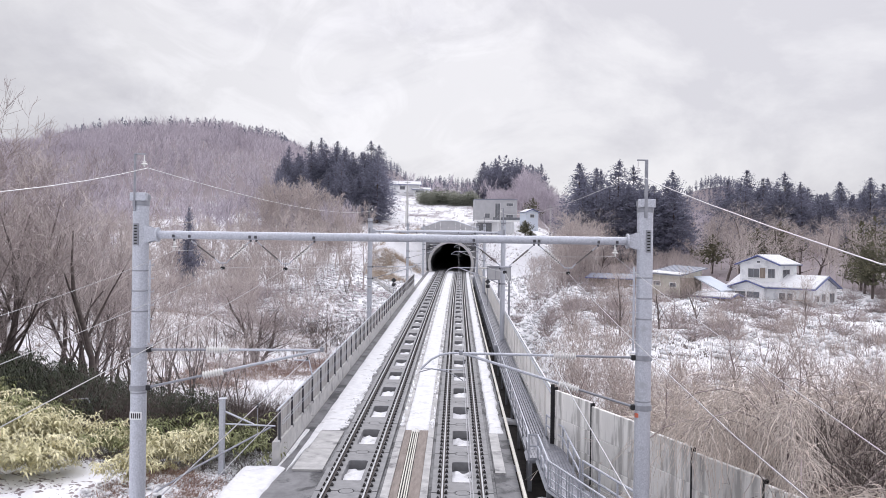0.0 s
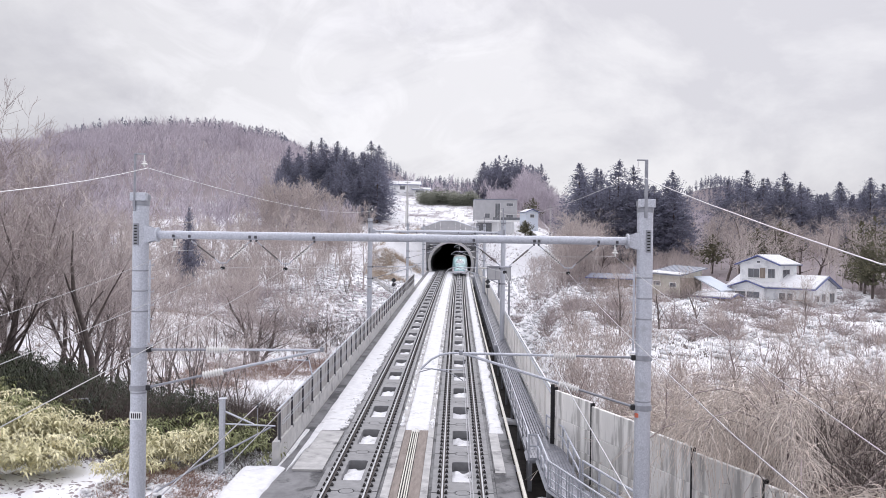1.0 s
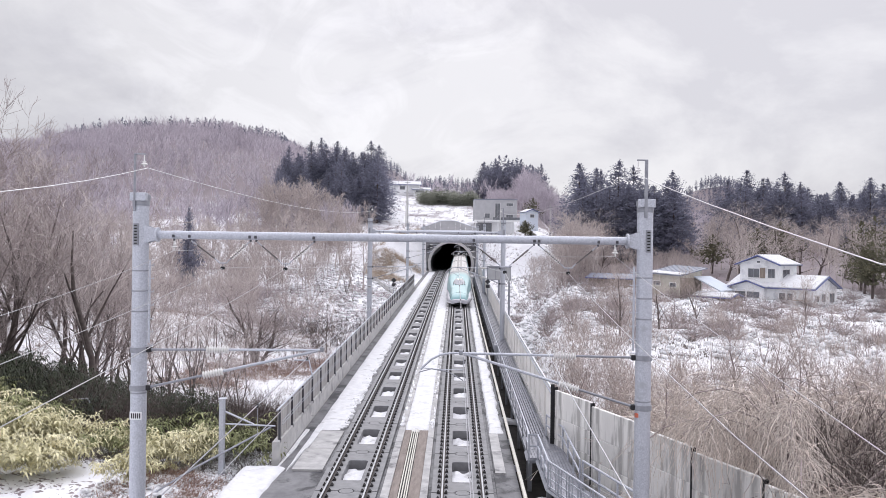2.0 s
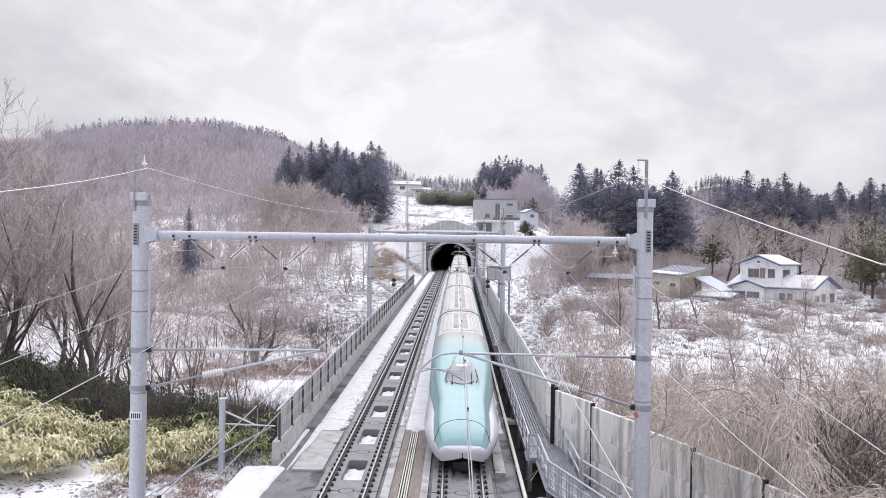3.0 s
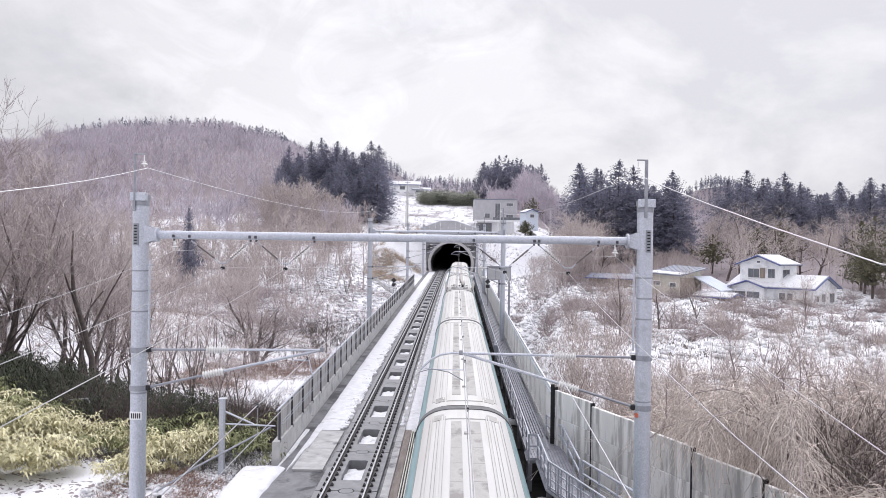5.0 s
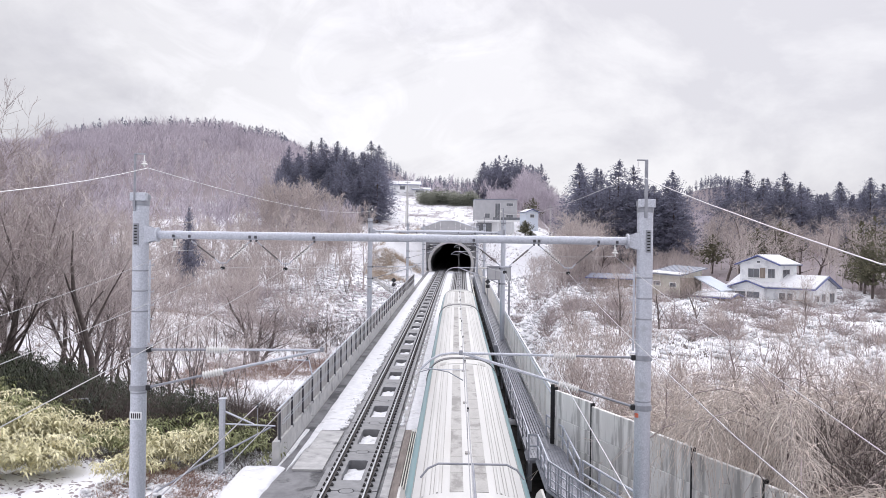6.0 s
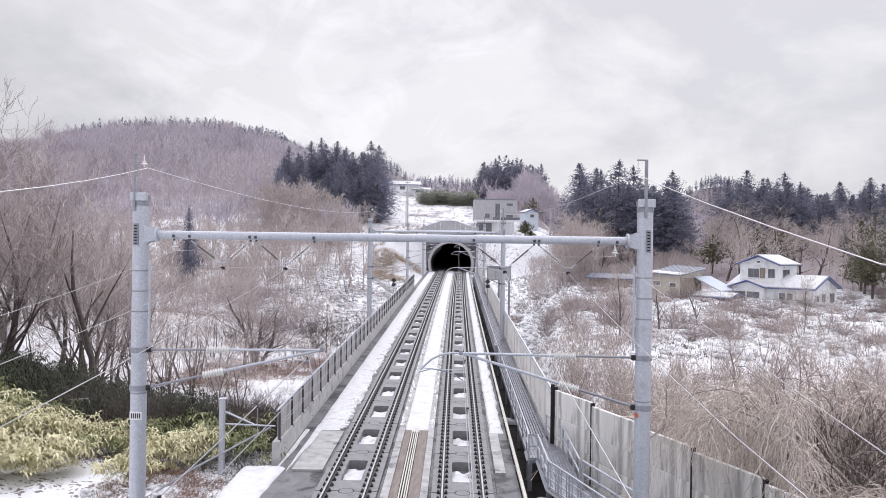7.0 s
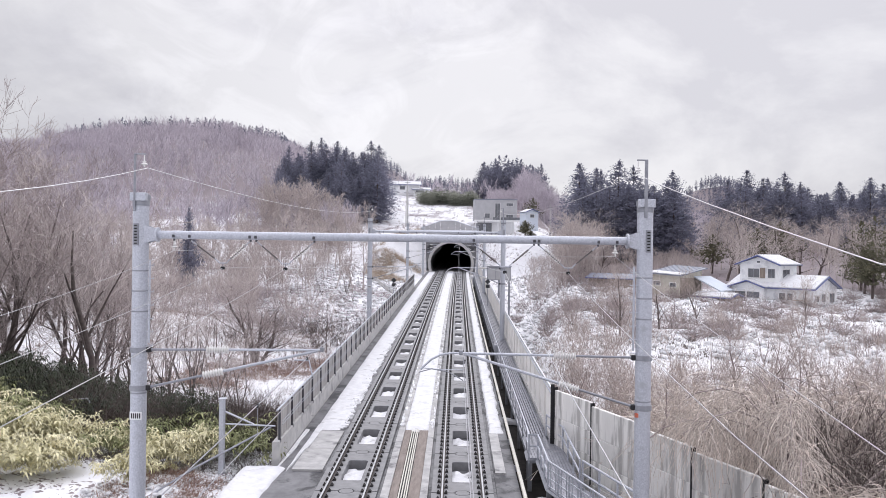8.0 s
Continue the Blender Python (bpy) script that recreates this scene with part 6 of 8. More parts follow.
def motions():
    times = [i * 0.5 for i in range(17)]
    for i, car in enumerate([head_car] + middle + [tail_car]):
        rows = []
        for t in times:
            j = JOINT0 - SPEED * (t - JOINT_T)
            y = j - LEAD_L if i == 0 else j + 25.0 * (i - 1) if i < 9 else j + 25.0 * 8 + TAIL_L
            rows.append((t, line_pose(TC, y, 0.0, 180 if i == 9 else 0)))
        walk(car, rows)


# ---------------------------------------------------------------- plants
def tubes(segs, sides=3, rmin=0.0):
    """Vertices and quads of tapered prisms along the pieces."""
    p0 = np.array([s[0] for s in segs]); p1 = np.array([s[1] for s in segs])
    r0 = np.maximum(np.array([s[2] for s in segs]), rmin); r1 = np.maximum(np.array([s[3] for s in segs]), rmin * 0.6)
    d = p1 - p0
    d /= np.maximum(np.linalg.norm(d, axis=1, keepdims=True), 1e-6)
    ref = np.where(np.abs(d[:, 2:3]) < 0.9, np.array([[0, 0, 1.0]]), np.array([[1.0, 0, 0]]))
    a = np.cross(d, ref); a /= np.linalg.norm(a, axis=1, keepdims=True)
    b = np.cross(d, a)
    rings = []
    for p, r in ((p0, r0), (p1, r1)):
        for k in range(sides):
            t = 2 * math.pi * k / sides
            rings.append(p + (a * math.cos(t) + b * math.sin(t)) * r[:, None])
    v = np.stack(rings, axis=1)
    n = len(segs)
    f = np.array([[k, (k + 1) % sides, sides + (k + 1) % sides, sides + k] for k in range(sides)])
    faces = (np.arange(n)[:, None, None] * (2 * sides) + f[None]).reshape(-1, 4)
    return v.reshape(-1, 3), faces


def blades(segs, wide=1.0):
    """One thin triangle for each piece, for far trees."""
    rng = np.random.default_rng(5)
    p0 = np.array([s[0] for s in segs]); p1 = np.array([s[1] for s in segs]); r = np.array([s[2] for s in segs]) * wide
    o = np.cross(p1 - p0, rng.normal(size=p0.shape))
    o /= np.maximum(np.linalg.norm(o, axis=1, keepdims=True), 1e-6)
    v = np.stack([p0 - o * r[:, None], p0 + o * r[:, None], p1], axis=1).reshape(-1, 3)
    return v, np.arange(len(v)).reshape(-1, 3)


def ribbons(segs, wide=1.0):
    """A narrow strip for each piece; pieces of one stem share a facing, so that stems stay whole."""
    p0 = np.array([q[0] for q in segs]); p1 = np.array([q[1] for q in segs]); o = np.array([q[4] for q in segs])
    r0 = np.array([q[2] for q in segs]) * wide; r1 = np.array([q[3] for q in segs]) * wide
    w = np.cross(p1 - p0, o)
    w /= np.maximum(np.linalg.norm(w, axis=1, keepdims=True), 1e-6)
    v = np.stack([p0 - w * r0[:, None], p0 + w * r0[:, None], p1 + w * r1[:, None], p1 - w * r1[:, None]], axis=1).reshape(-1, 3)
    return v, np.arange(len(v)).reshape(-1, 4)


def scatter(name, protos, places, material, label, category, seed=3):
    """Joins turned and scaled prototypes at places (x, y, z, scale) into one object that cannot be counted."""
    rng = np.random.default_rng(seed)
    vs, fs, k = [], [], 0
    for i, (x, y, z, s) in enumerate(places):
        v, f = protos[rng.integers(len(protos))]
        a = rng.uniform(0, 2 * math.pi)
        c, q = math.cos(a), math.sin(a)
        w = np.empty_like(v)
        sx = s * rng.uniform(0.85, 1.2)
        w[:, 0] = (v[:, 0] * c - v[:, 1] * q) * sx + x
        w[:, 1] = (v[:, 0] * q + v[:, 1] * c) * sx + y
        w[:, 2] = v[:, 2] * s + z
        vs.append(w)
        fs.append(f + k)
        k += len(v)
    ob = cloud(name, np.concatenate(vs), np.concatenate(fs), material)
    return tagged(ob, label, category, kind="stuff")


def spots(n, seed, box, keep):
    """n random places (x, y) in the box for which keep holds."""
    rng = random.Random(seed)
    out, tries = [], 0
    while len(out) < n and tries < n * 40:
        tries += 1
        x, y = rng.uniform(box[0], box[1]), rng.uniform(box[2], box[3])
        if keep(x, y):
            out.append((x, y))
    return out


def broom_tree(seed, h=11.0, limbs=11, twigs=9, wide=0.30):
    """A far leafless tree: upswept limbs under a rounded crown of fine twigs."""
    rng = random.Random(seed)
    out = [(Vector((0, 0, -0.3)), Vector((0, 0, h * 0.7)), 0.13, 0.05)]
    for i in range(limbs):
        a, t = rng.uniform(0, 2 * math.pi), rng.uniform(0.18, 0.62)
        o = Vector((math.cos(a), math.sin(a), 0))
        p = Vector((0, 0, h * t))
        L = h * (0.98 - t) * rng.uniform(0.6, 0.95)
        mid = p + o * L * wide * rng.uniform(0.8, 1.3) + Vector((0, 0, L * 0.45))
        end = mid + o * L * wide * rng.uniform(0.2, 0.7) + Vector((0, 0, L * 0.55))
        out += [(p, mid, 0.07, 0.05), (mid, end, 0.05, 0.02)]
        for _ in range(twigs):
            q = p.lerp(mid, rng.uniform(0.4, 1.0)) if rng.random() < 0.4 else mid.lerp(end, rng.random())
            d = Vector((rng.gauss(0, 0.38), rng.gauss(0, 0.38), 0.9)) + o * 0.35
            out.append((q, q + d.normalized() * rng.uniform(0.09, 0.2) * h, 0.038, 0.015))
    return out


FAR_TREES = [blades(broom_tree(100 + i, 11, 11, 10, 0.26 + 0.03 * i), 1.9) for i in range(6)]
FINE_TREES = [blades(broom_tree(110 + i, 11, 13, 16, 0.30 + 0.04 * i), 1.05) for i in range(5)]


def grow(seed, h, r, kids=(8, 5, 4, 3), angle=0.75, rise=0.16, stems=1, wobble=0.16, fork=0.22):
    """Pieces (p0, p1, r0, r1, facing) of a leafless tree: one or more stems, limbs that curve upwards, ever finer twigs."""
    rng = random.Random(seed)
    out, last = [], len(kids)

    def rand():
        return Vector((rng.gauss(0, 1), rng.gauss(0, 1), rng.gauss(0, 1)))

    def limb(p, d, L, rad, lv):
        n = (6, 5, 3, 2, 1)[lv]
        face = rand()
        pts = [(p, d, rad)]
        for i in range(n):
            d = (d + rand() * wobble * (0.6 if lv == 0 else 1.0) + Vector((0, 0, rise if lv else 0.05))).normalized()
            q = p + d * (L / n)
            r1 = rad * ((0.86 if i < n - 2 else 0.55) if lv == 0 else 0.74)
            out.append((p, q, rad, r1, face))
            p, rad = q, r1
            pts.append((p, d, rad))
        if lv >= last:
            return
        for k in range(kids[lv]):
            t = fork + (1 - fork) * (k + rng.random()) / kids[lv]
            j = min(n - 1, int(t * n))
            (p0, d0, r0), (p1, d1, r1) = pts[j], pts[j + 1]
            q = p0.lerp(p1, t * n - j)
            o = (d1.cross(rand())).normalized()
            e = (d1 * math.cos(angle * rng.uniform(0.6, 1.25)) + o * math.sin(angle * rng.uniform(0.7, 1.2))).normalized()
            limb(q, e, L * (0.72 - 0.36 * t) * (1.0 if lv < 2 else 0.85) * rng.uniform(0.75, 1.2), r1 * 0.62, lv + 1)

    for k in range(stems):
        a = 2 * math.pi * k / stems + rng.random()
        lean = 0.0 if stems == 1 else rng.uniform(0.22, 0.42)
        limb(Vector((0.16 * math.cos(a), 0.16 * math.sin(a), -0.3)) * (stems > 1), Vector((lean * math.cos(a), lean * math.sin(a), 1)).normalized(), h * 0.80 * rng.uniform(0.8, 1.05), r * (1 if stems == 1 else 0.72), 0)
    return out


def split_tree(seed, h, r, cut, least=0.011, **kw):
    """Trunk and limbs as tubes, and the fine twigs as narrow strips: two sets of faces."""
    segs = grow(seed, h, r, **kw)
    return tubes([q[:4] for q in segs if q[2] > cut], 5), ribbons([(q[0], q[1], max(q[2], least), max(q[3], least * 0.65), q[4]) for q in segs if q[2] <= cut], 1.0)


def crown_tree(seed, h, **kw):
    """A far leafless tree in one set of triangles."""
    (v1, f1), (v2, f2) = split_tree(seed, h, 0.16, 0.07, **kw)
    f = np.concatenate([f1, f2 + len(v1)])
    return np.concatenate([v1, v2 + 0.0]), np.concatenate([f[:, [0, 1, 2]], f[:, [0, 2, 3]]])


CROWNS = [crown_tree(160 + i, 11, kids=k, angle=0.62 + 0.06 * i, least=0.03) for i, k in enumerate(((9, 6, 4), (11, 5, 4), (8, 6, 5), (10, 6, 4), (9, 5, 5)))]
STREAM = [split_tree(140 + i, h, r, 0.034, kids=kids, stems=st) for i, (h, r, st, kids) in enumerate(((12, 0.17, 1, (9, 6, 5, 2)), (10, 0.15, 3, (6, 5, 4, 2)), (13, 0.19, 2, (7, 5, 5, 2)), (9, 0.12, 1, (9, 6, 4, 2)), (11, 0.15, 2, (7, 5, 4, 2))))]


def shrub_segments(seed, n=26, h=2.2, lean=0.35):
    rng = random.Random(seed)
    out = []
    for _ in range(n):
        p = Vector((rng.gauss(0, 0.35), rng.gauss(0, 0.35), -0.1))
        d = Vector((rng.gauss(0, lean), rng.gauss(0, lean), 1)).normalized()
        L, r = h * rng.uniform(0.5, 1.1), rng.uniform(0.010, 0.020)
        for i in range(3):
            d = (d + Vector((rng.gauss(0, 0.18), rng.gauss(0, 0.18), -0.04))).normalized()
            q = p + d * L / 3
            out.append((p, q, r, r * 0.75))
            for _ in range(2):
                e = (d + Vector((rng.gauss(0, 0.6), rng.gauss(0, 0.6), rng.gauss(0.1, 0.3)))).normalized()
                out.append((q, q + e * L * rng.uniform(0.15, 0.35), r * 0.6, r * 0.3))
            p, r = q, r * 0.75
    return out


def tangle_segments(seed, n=18, size=1.6):
    """Arching and hanging vine stems over one another."""
    rng = random.Random(seed)
    out = []
    for _ in range(n):
        p = Vector((rng.gauss(0, size * 0.4), rng.gauss(0, size * 0.4), rng.uniform(0, size * 0.7)))
        d = Vector((rng.gauss(0, 0.8), rng.gauss(0, 0.8), rng.uniform(0.6, 1.6))).normalized()
        r, k = rng.uniform(0.006, 0.015), rng.randint(5, 9)
        o = Vector((rng.gauss(0, 1), rng.gauss(0, 1), rng.gauss(0, 1)))
        for i in range(k):
            d = (d + Vector((rng.gauss(0, 0.36), rng.gauss(0, 0.36), -0.18))).normalized()
            q = p + d * size * rng.uniform(0.14, 0.24)
            out.append((p, q, r, r * 0.92, o))
            if rng.random() < 0.6:
                e = (d + Vector((rng.gauss(0, 0.7), rng.gauss(0, 0.7), rng.gauss(0, 0.5)))).normalized()
                out.append((q, q + e * size * 0.22, r * 0.6, r * 0.25, o))
            p, r = q, r * 0.92
    return out


def sasa_plant(seed, culms=9, fans=3, leaf=0.30, low=0.65):
    """A clump of bamboo grass: drooping lance leaves in fans at the ends of thin stems."""
    rng = np.random.default_rng(seed)
    vs = []
    for _ in range(culms):
        base = np.array([rng.normal(0, 0.30), rng.normal(0, 0.30), 0.0])
        h = rng.uniform(0.7, 1.35)
        for f in range(fans):
            top = base + np.array([rng.normal(0, 0.16), rng.normal(0, 0.16), h * (low + (1 - low) * (f + 1) / fans)])
            a0 = rng.uniform(0, 2 * math.pi)
            for k in range(6):
                a = a0 + k * 1.05 + rng.normal(0, 0.3)
                d = np.array([math.cos(a), math.sin(a), rng.uniform(-0.2, 0.35)])
                side = np.array([-d[1], d[0], rng.uniform(-0.4, 0.4)]) * leaf * rng.uniform(0.09, 0.14)
                L = leaf * rng.uniform(0.7, 1.2)
                mid = top + d * L * 0.5 + np.array([0, 0, 0.02])
                end = top + d * L + np.array([0, 0, -L * rng.uniform(0.25, 0.7)])
                vs += [top, mid - side, end, mid + side]
    v = np.array(vs)
    return v, np.arange(len(v)).reshape(-1, 4)


def bush_segments(seed, n=95, R=1.3):
    """A dense round bush of thin crossing stems."""
    rng = random.Random(seed)
    out = []
    for _ in range(n):
        a, e = rng.uniform(0, 2 * math.pi), math.asin(rng.uniform(0.05, 1.0))
        d = Vector((math.cos(a) * math.cos(e), math.sin(a) * math.cos(e), math.sin(e) * 0.85 + 0.1))
        p = Vector((rng.gauss(0, 0.3), rng.gauss(0, 0.3), 0.0))
        o = Vector((rng.gauss(0, 1), rng.gauss(0, 1), rng.gauss(0, 1)))
        L, r = R * rng.uniform(0.7, 1.08), rng.uniform(0.010, 0.018)
        for i in range(3):
            q = p + (d + Vector((rng.gauss(0, 0.22), rng.gauss(0, 0.22), rng.gauss(0, 0.2)))).normalized() * L / 3
            out.append((p, q, r, r * 0.8, o))
            if i:
                e2 = (d + Vector((rng.gauss(0, 0.8), rng.gauss(0, 0.8), rng.gauss(0, 0.6)))).normalized()
                out.append((q, q + e2 * L * 0.26, r * 0.6, r * 0.3, o))
            p, r = q, r * 0.8
    return out


def clod(seed):
    """A lump of old snow: a low, uneven dome."""
    rng = np.random.default_rng(seed)
    n = 9
    vs, fs = [], []
    for j, (rad, z) in enumerate(((1.0, -0.30), (1.05, 0.06), (0.78, 0.34), (0.36, 0.47))):
        for i in range(n):
            a = 2 * math.pi * (i + 0.5 * (j % 2)) / n
            k = rad * rng.uniform(0.72, 1.2)
            vs.append((k * math.cos(a), k * math.sin(a), z + rng.uniform(-0.08, 0.08)))
    for j in range(3):
        for i in range(n):
            a, b = j * n + i, j * n + (i + 1) % n
            fs += [(a, b, b + n), (a, b + n, a + n)]
    vs.append((0, 0, 0.5))
    fs += [(3 * n + i, 3 * n + (i + 1) % n, 4 * n) for i in range(n)]
    return np.array(vs), np.array(fs)


COARSE = [blades(shrub_segments(236 + i, 6, 0.7, 0.8), 4.5) for i in range(5)]
BUSHES = [ribbons(bush_segments(290 + i), 1.3) for i in range(4)]
CLODS = [clod(295 + i) for i in range(6)]
SHRUBS = [blades(shrub_segments(200 + i, 26), 1.5) for i in range(5)]
STEMS = [blades(shrub_segments(215 + i, 14, 3.4, 0.16), 1.5) for i in range(5)]
TUFTS = [blades(shrub_segments(230 + i, 14, 0.8, 0.75), 1.6) for i in range(4)]
TANGLES = [ribbons(tangle_segments(250 + i, 22), 1.25) for i in range(6)]
SASA = [sasa_plant(260 + i, 10, 3, 0.29) for i in range(5)]
SASA_FINE = [sasa_plant(270 + i, 14, 4, 0.12) for i in range(4)]


def conifer_cloud(seed, h, rad, levels=44, per=22, big=0.80, fronds=8):
    """Sprays of a conifer: short pointed blades along branches all up the stem, under a rounded, ragged outline."""
    rng = np.random.default_rng(seed)
    vs = []
    lop = rng.uniform(0, 2 * math.pi)
    lobes = rng.uniform(0.82, 1.14, 24)
    for i in range(int(levels * per * 0.62)):
        t = 0.04 + 0.95 * rng.uniform(0, 1) ** 0.9
        a = rng.uniform(0, 2 * math.pi)
        lobe = lobes[(int(a * 1.27) + 8 * int(t * 5.5 + a * 0.3)) % 24]
        Rk = rad * (1 - t ** 2.0) ** 0.80 * (0.75 + 0.25 * min(1.0, t / 0.2)) * lobe * rng.uniform(0.72, 1.08) * (1 + 0.12 * math.cos(a - lop))
        d = np.array([math.cos(a), math.sin(a), 0])
        side = np.array([-d[1], d[0], 0])
        m = max(2, int(round(fronds * Rk / rad + 1)))
        for f in range(m):
            q = ((f + rng.uniform(0.2, 1.0)) / m) ** 0.75
            c = d * Rk * q + side * rng.normal(0, 0.11) * Rk + np.array([0, 0, h * t + 0.10 * Rk * q * q + rng.uniform(-0.4, 0.4)])
            s = big * (0.34 + 0.42 * Rk / rad) * (1.7 - 1.0 * q) * rng.uniform(0.7, 1.3)
            u = d * rng.uniform(0.0, 0.8) + side * rng.uniform(-0.7, 0.7) + np.array([0, 0, rng.uniform(-0.3, 0.9)])
            w = side * rng.uniform(-1, 1) + np.array([0, 0, rng.uniform(-1, 1)])
            vs += [c - u * s * 0.5 - w * s * 0.42, c - u * s * 0.5 + w * s * 0.42, c + u * s * 0.75]
    for k in range(5):
        c = np.array([rng.normal(0, 0.12), rng.normal(0, 0.12), h * (0.955 + 0.006 * k)])
        vs += [c + np.array([-0.2, 0, -0.4]), c + np.array([0.2, 0.1, -0.4]), c + np.array([0, 0, 0.55])]
    v = np.array(vs)
    return v, np.arange(len(v)).reshape(-1, 3)


def build_conifer(seed, h, rad, label):
    t = thing("cedar_tree", label, "conifer", group="evergreen conifers")
    part("trunk", Mesh().path([(0, 0, -0.6), (0.05, 0, h * 0.4), (0, 0.04, h * 0.97)], [0.28, 0.18, 0.03], 7).round(), "bark", t)
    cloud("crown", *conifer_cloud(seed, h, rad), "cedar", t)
    return t


def plant_conifers():
    protos = [build_conifer(300 + i, h, r, "dark evergreen cedar with a ragged pointed crown") for i, (h, r) in enumerate(((22, 5.0), (19, 4.8), (23, 5.2), (17, 5.0), (21, 5.8), (18, 4.4), (20, 5.4), (15, 4.6)))]
    rng = random.Random(12)
    used = [False] * len(protos)

    def put(x, y, lo, hi, sink=0.3, wide=1.32):
        k = rng.randrange(len(protos))
        m = pose(x, y, ground_z(x, y) - sink, rng.uniform(-2, 2), rng.uniform(-2, 2), rng.uniform(0, 360)) @ Matrix.Scale(rng.uniform(lo, hi), 4) @ Matrix.Diagonal((wide, wide, 1, 1))
        if not used[k]:
            used[k] = True
            protos[k].matrix_basis = m
        else:
            copy_thing(protos[k], m)

    for x, y in spots(70, 31, (-66, -19, 236, 290), lambda x, y: -0.228 < x / y < -0.088):
        put(x, y, 0.90 - 0.16 * sm(-0.18, -0.22, x / y), 1.02 - 0.16 * sm(-0.18, -0.22, x / y))
    for x, y in spots(62, 32, (28, 64, 178, 210), lambda x, y: 0.170 < x / y < 0.290):
        put(x, y, 0.82, 1.12)
    for x, y in spots(120, 33, (80, 176, 225, 275), lambda x, y: 0.350 < x / y < 0.66):
        put(x, y, 0.92, 1.16)
    for x, y, k in ((-50.6, 150, 1.0), (-51.9, 152, 0.7)):
        put(x, y, k, k, 0.3, 0.55)
    for i, u in enumerate(used):
        if not u:
            put(-40 + i, 300, 1, 1)


plant_conifers()


def with_ground(pts, lo, hi, seed, dz=0.0):
    rng = random.Random(seed)
    return [(x, y, ground_z(x, y) + dz, rng.uniform(lo, hi)) for x, y in pts]


# wooded hillside
hill = spots(2900, 41, (-330, -8, 125, 560), lambda x, y: x / y < -0.10 and x > -0.75 * y - 20 and not (-0.125 < x / y < -0.08 and 200 < y < 360) and not (x / y > -0.24 and y < 150) and not (-0.22 < x / y and 230 < y < 290) and not (-0.43 < x / y < -0.26 and 215 < y < 285 and noise.noise(Vector((x * 0.09, y * 0.09, 31))) > 0.05))
rng_h = random.Random(8)
screen = [(x, y, ground_z(x, y), (0.85 + 0.65 * sm(-0.12, -0.21, x / y)) * rng_h.uniform(0.55, 1.05)) for x, y in spots(95, 90, (-56, -20, 205, 236), lambda x, y: -0.245 < x / y < -0.115)]
crest = [(x, y, ground_z(x, y), rng_h.uniform(1.0, 1.6)) for x, y in spots(240, 91, (-320, -60, 470, 545), lambda x, y: -0.55 < x / y < -0.15)]
hill_low = with_ground([q for q in hill if q[1] < 205], 0.5, 1.0, 51)
scatter("hillside_wood", FAR_TREES, with_ground([q for q in hill if q[1] >= 205], 0.6, 1.1, 1) + crest, "twighaze", "leafless brown winter wood covering the hillside", "woods")
scatter("cedar_edge_wood", CROWNS, screen + hill_low, "twigtan", "leafless trees along the lower edge of the cedars", "woods", 6)
back = spots(480, 42, (-60, 420, 330, 620), lambda x, y: x / y > -0.1 and (y > 385 or x / y > 0.10))
scatter("distant_wood", FAR_TREES, with_ground(back, 0.8, 1.3, 2), "twighaze", "leafless winter wood behind the village", "woods")
rmid = spots(290, 43, (14, 160, 120, 240), lambda x, y: x / y > 0.14 and not (0.17 < x / y < 0.325 and y < 205) and not (38 < x < 66 and 100 < y < 135) and not (x < 42 and y < 135))
scatter("hillside_thicket", CROWNS, with_ground(rmid, 0.5, 0.95, 3), "twigtan", "leafless trees on the slope behind the houses", "woods")
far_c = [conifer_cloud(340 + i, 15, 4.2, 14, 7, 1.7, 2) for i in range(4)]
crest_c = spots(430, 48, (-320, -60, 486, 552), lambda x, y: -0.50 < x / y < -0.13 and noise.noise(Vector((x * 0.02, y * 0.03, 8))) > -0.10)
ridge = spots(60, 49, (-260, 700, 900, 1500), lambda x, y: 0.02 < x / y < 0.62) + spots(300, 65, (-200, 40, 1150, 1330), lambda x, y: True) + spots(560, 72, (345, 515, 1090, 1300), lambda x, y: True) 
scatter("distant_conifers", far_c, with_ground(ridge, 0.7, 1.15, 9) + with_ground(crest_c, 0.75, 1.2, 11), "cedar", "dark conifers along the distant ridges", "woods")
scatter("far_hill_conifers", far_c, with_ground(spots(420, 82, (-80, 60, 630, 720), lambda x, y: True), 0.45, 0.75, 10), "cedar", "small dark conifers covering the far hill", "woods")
mass = spots(110, 66, (12, 60, 430, 490), lambda x, y: 0.036 < x / y < 0.114)
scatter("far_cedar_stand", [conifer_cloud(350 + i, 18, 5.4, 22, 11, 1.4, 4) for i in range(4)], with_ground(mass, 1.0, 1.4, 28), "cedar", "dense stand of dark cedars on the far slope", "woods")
# thicket beside the line
ok_r = lambda x, y: x > 7.2 + max(0, (35 - y)) * 0.4 + 1.0
near_r = spots(330, 44, (8.5, 44, 26, 92), lambda x, y: ok_r(x, y) and (y < 62 or noise.noise(Vector((x * 0.1, y * 0.1, 33))) > 0.12))
scatter("bramble_thicket", SHRUBS, with_ground(near_r, 0.6, 1.25, 4), "twigpale", "pale brown leafless thicket beside the wall", "shrubs")
stem_r = spots(330, 51, (8.0, 34, 28, 80), lambda x, y: ok_r(x, y) and (y < 60 or x < 17))
scatter("sapling_thicket", STEMS, with_ground(stem_r, 0.6, 1.15, 14), "twigpale", "upright leafless saplings beside the line", "shrubs")
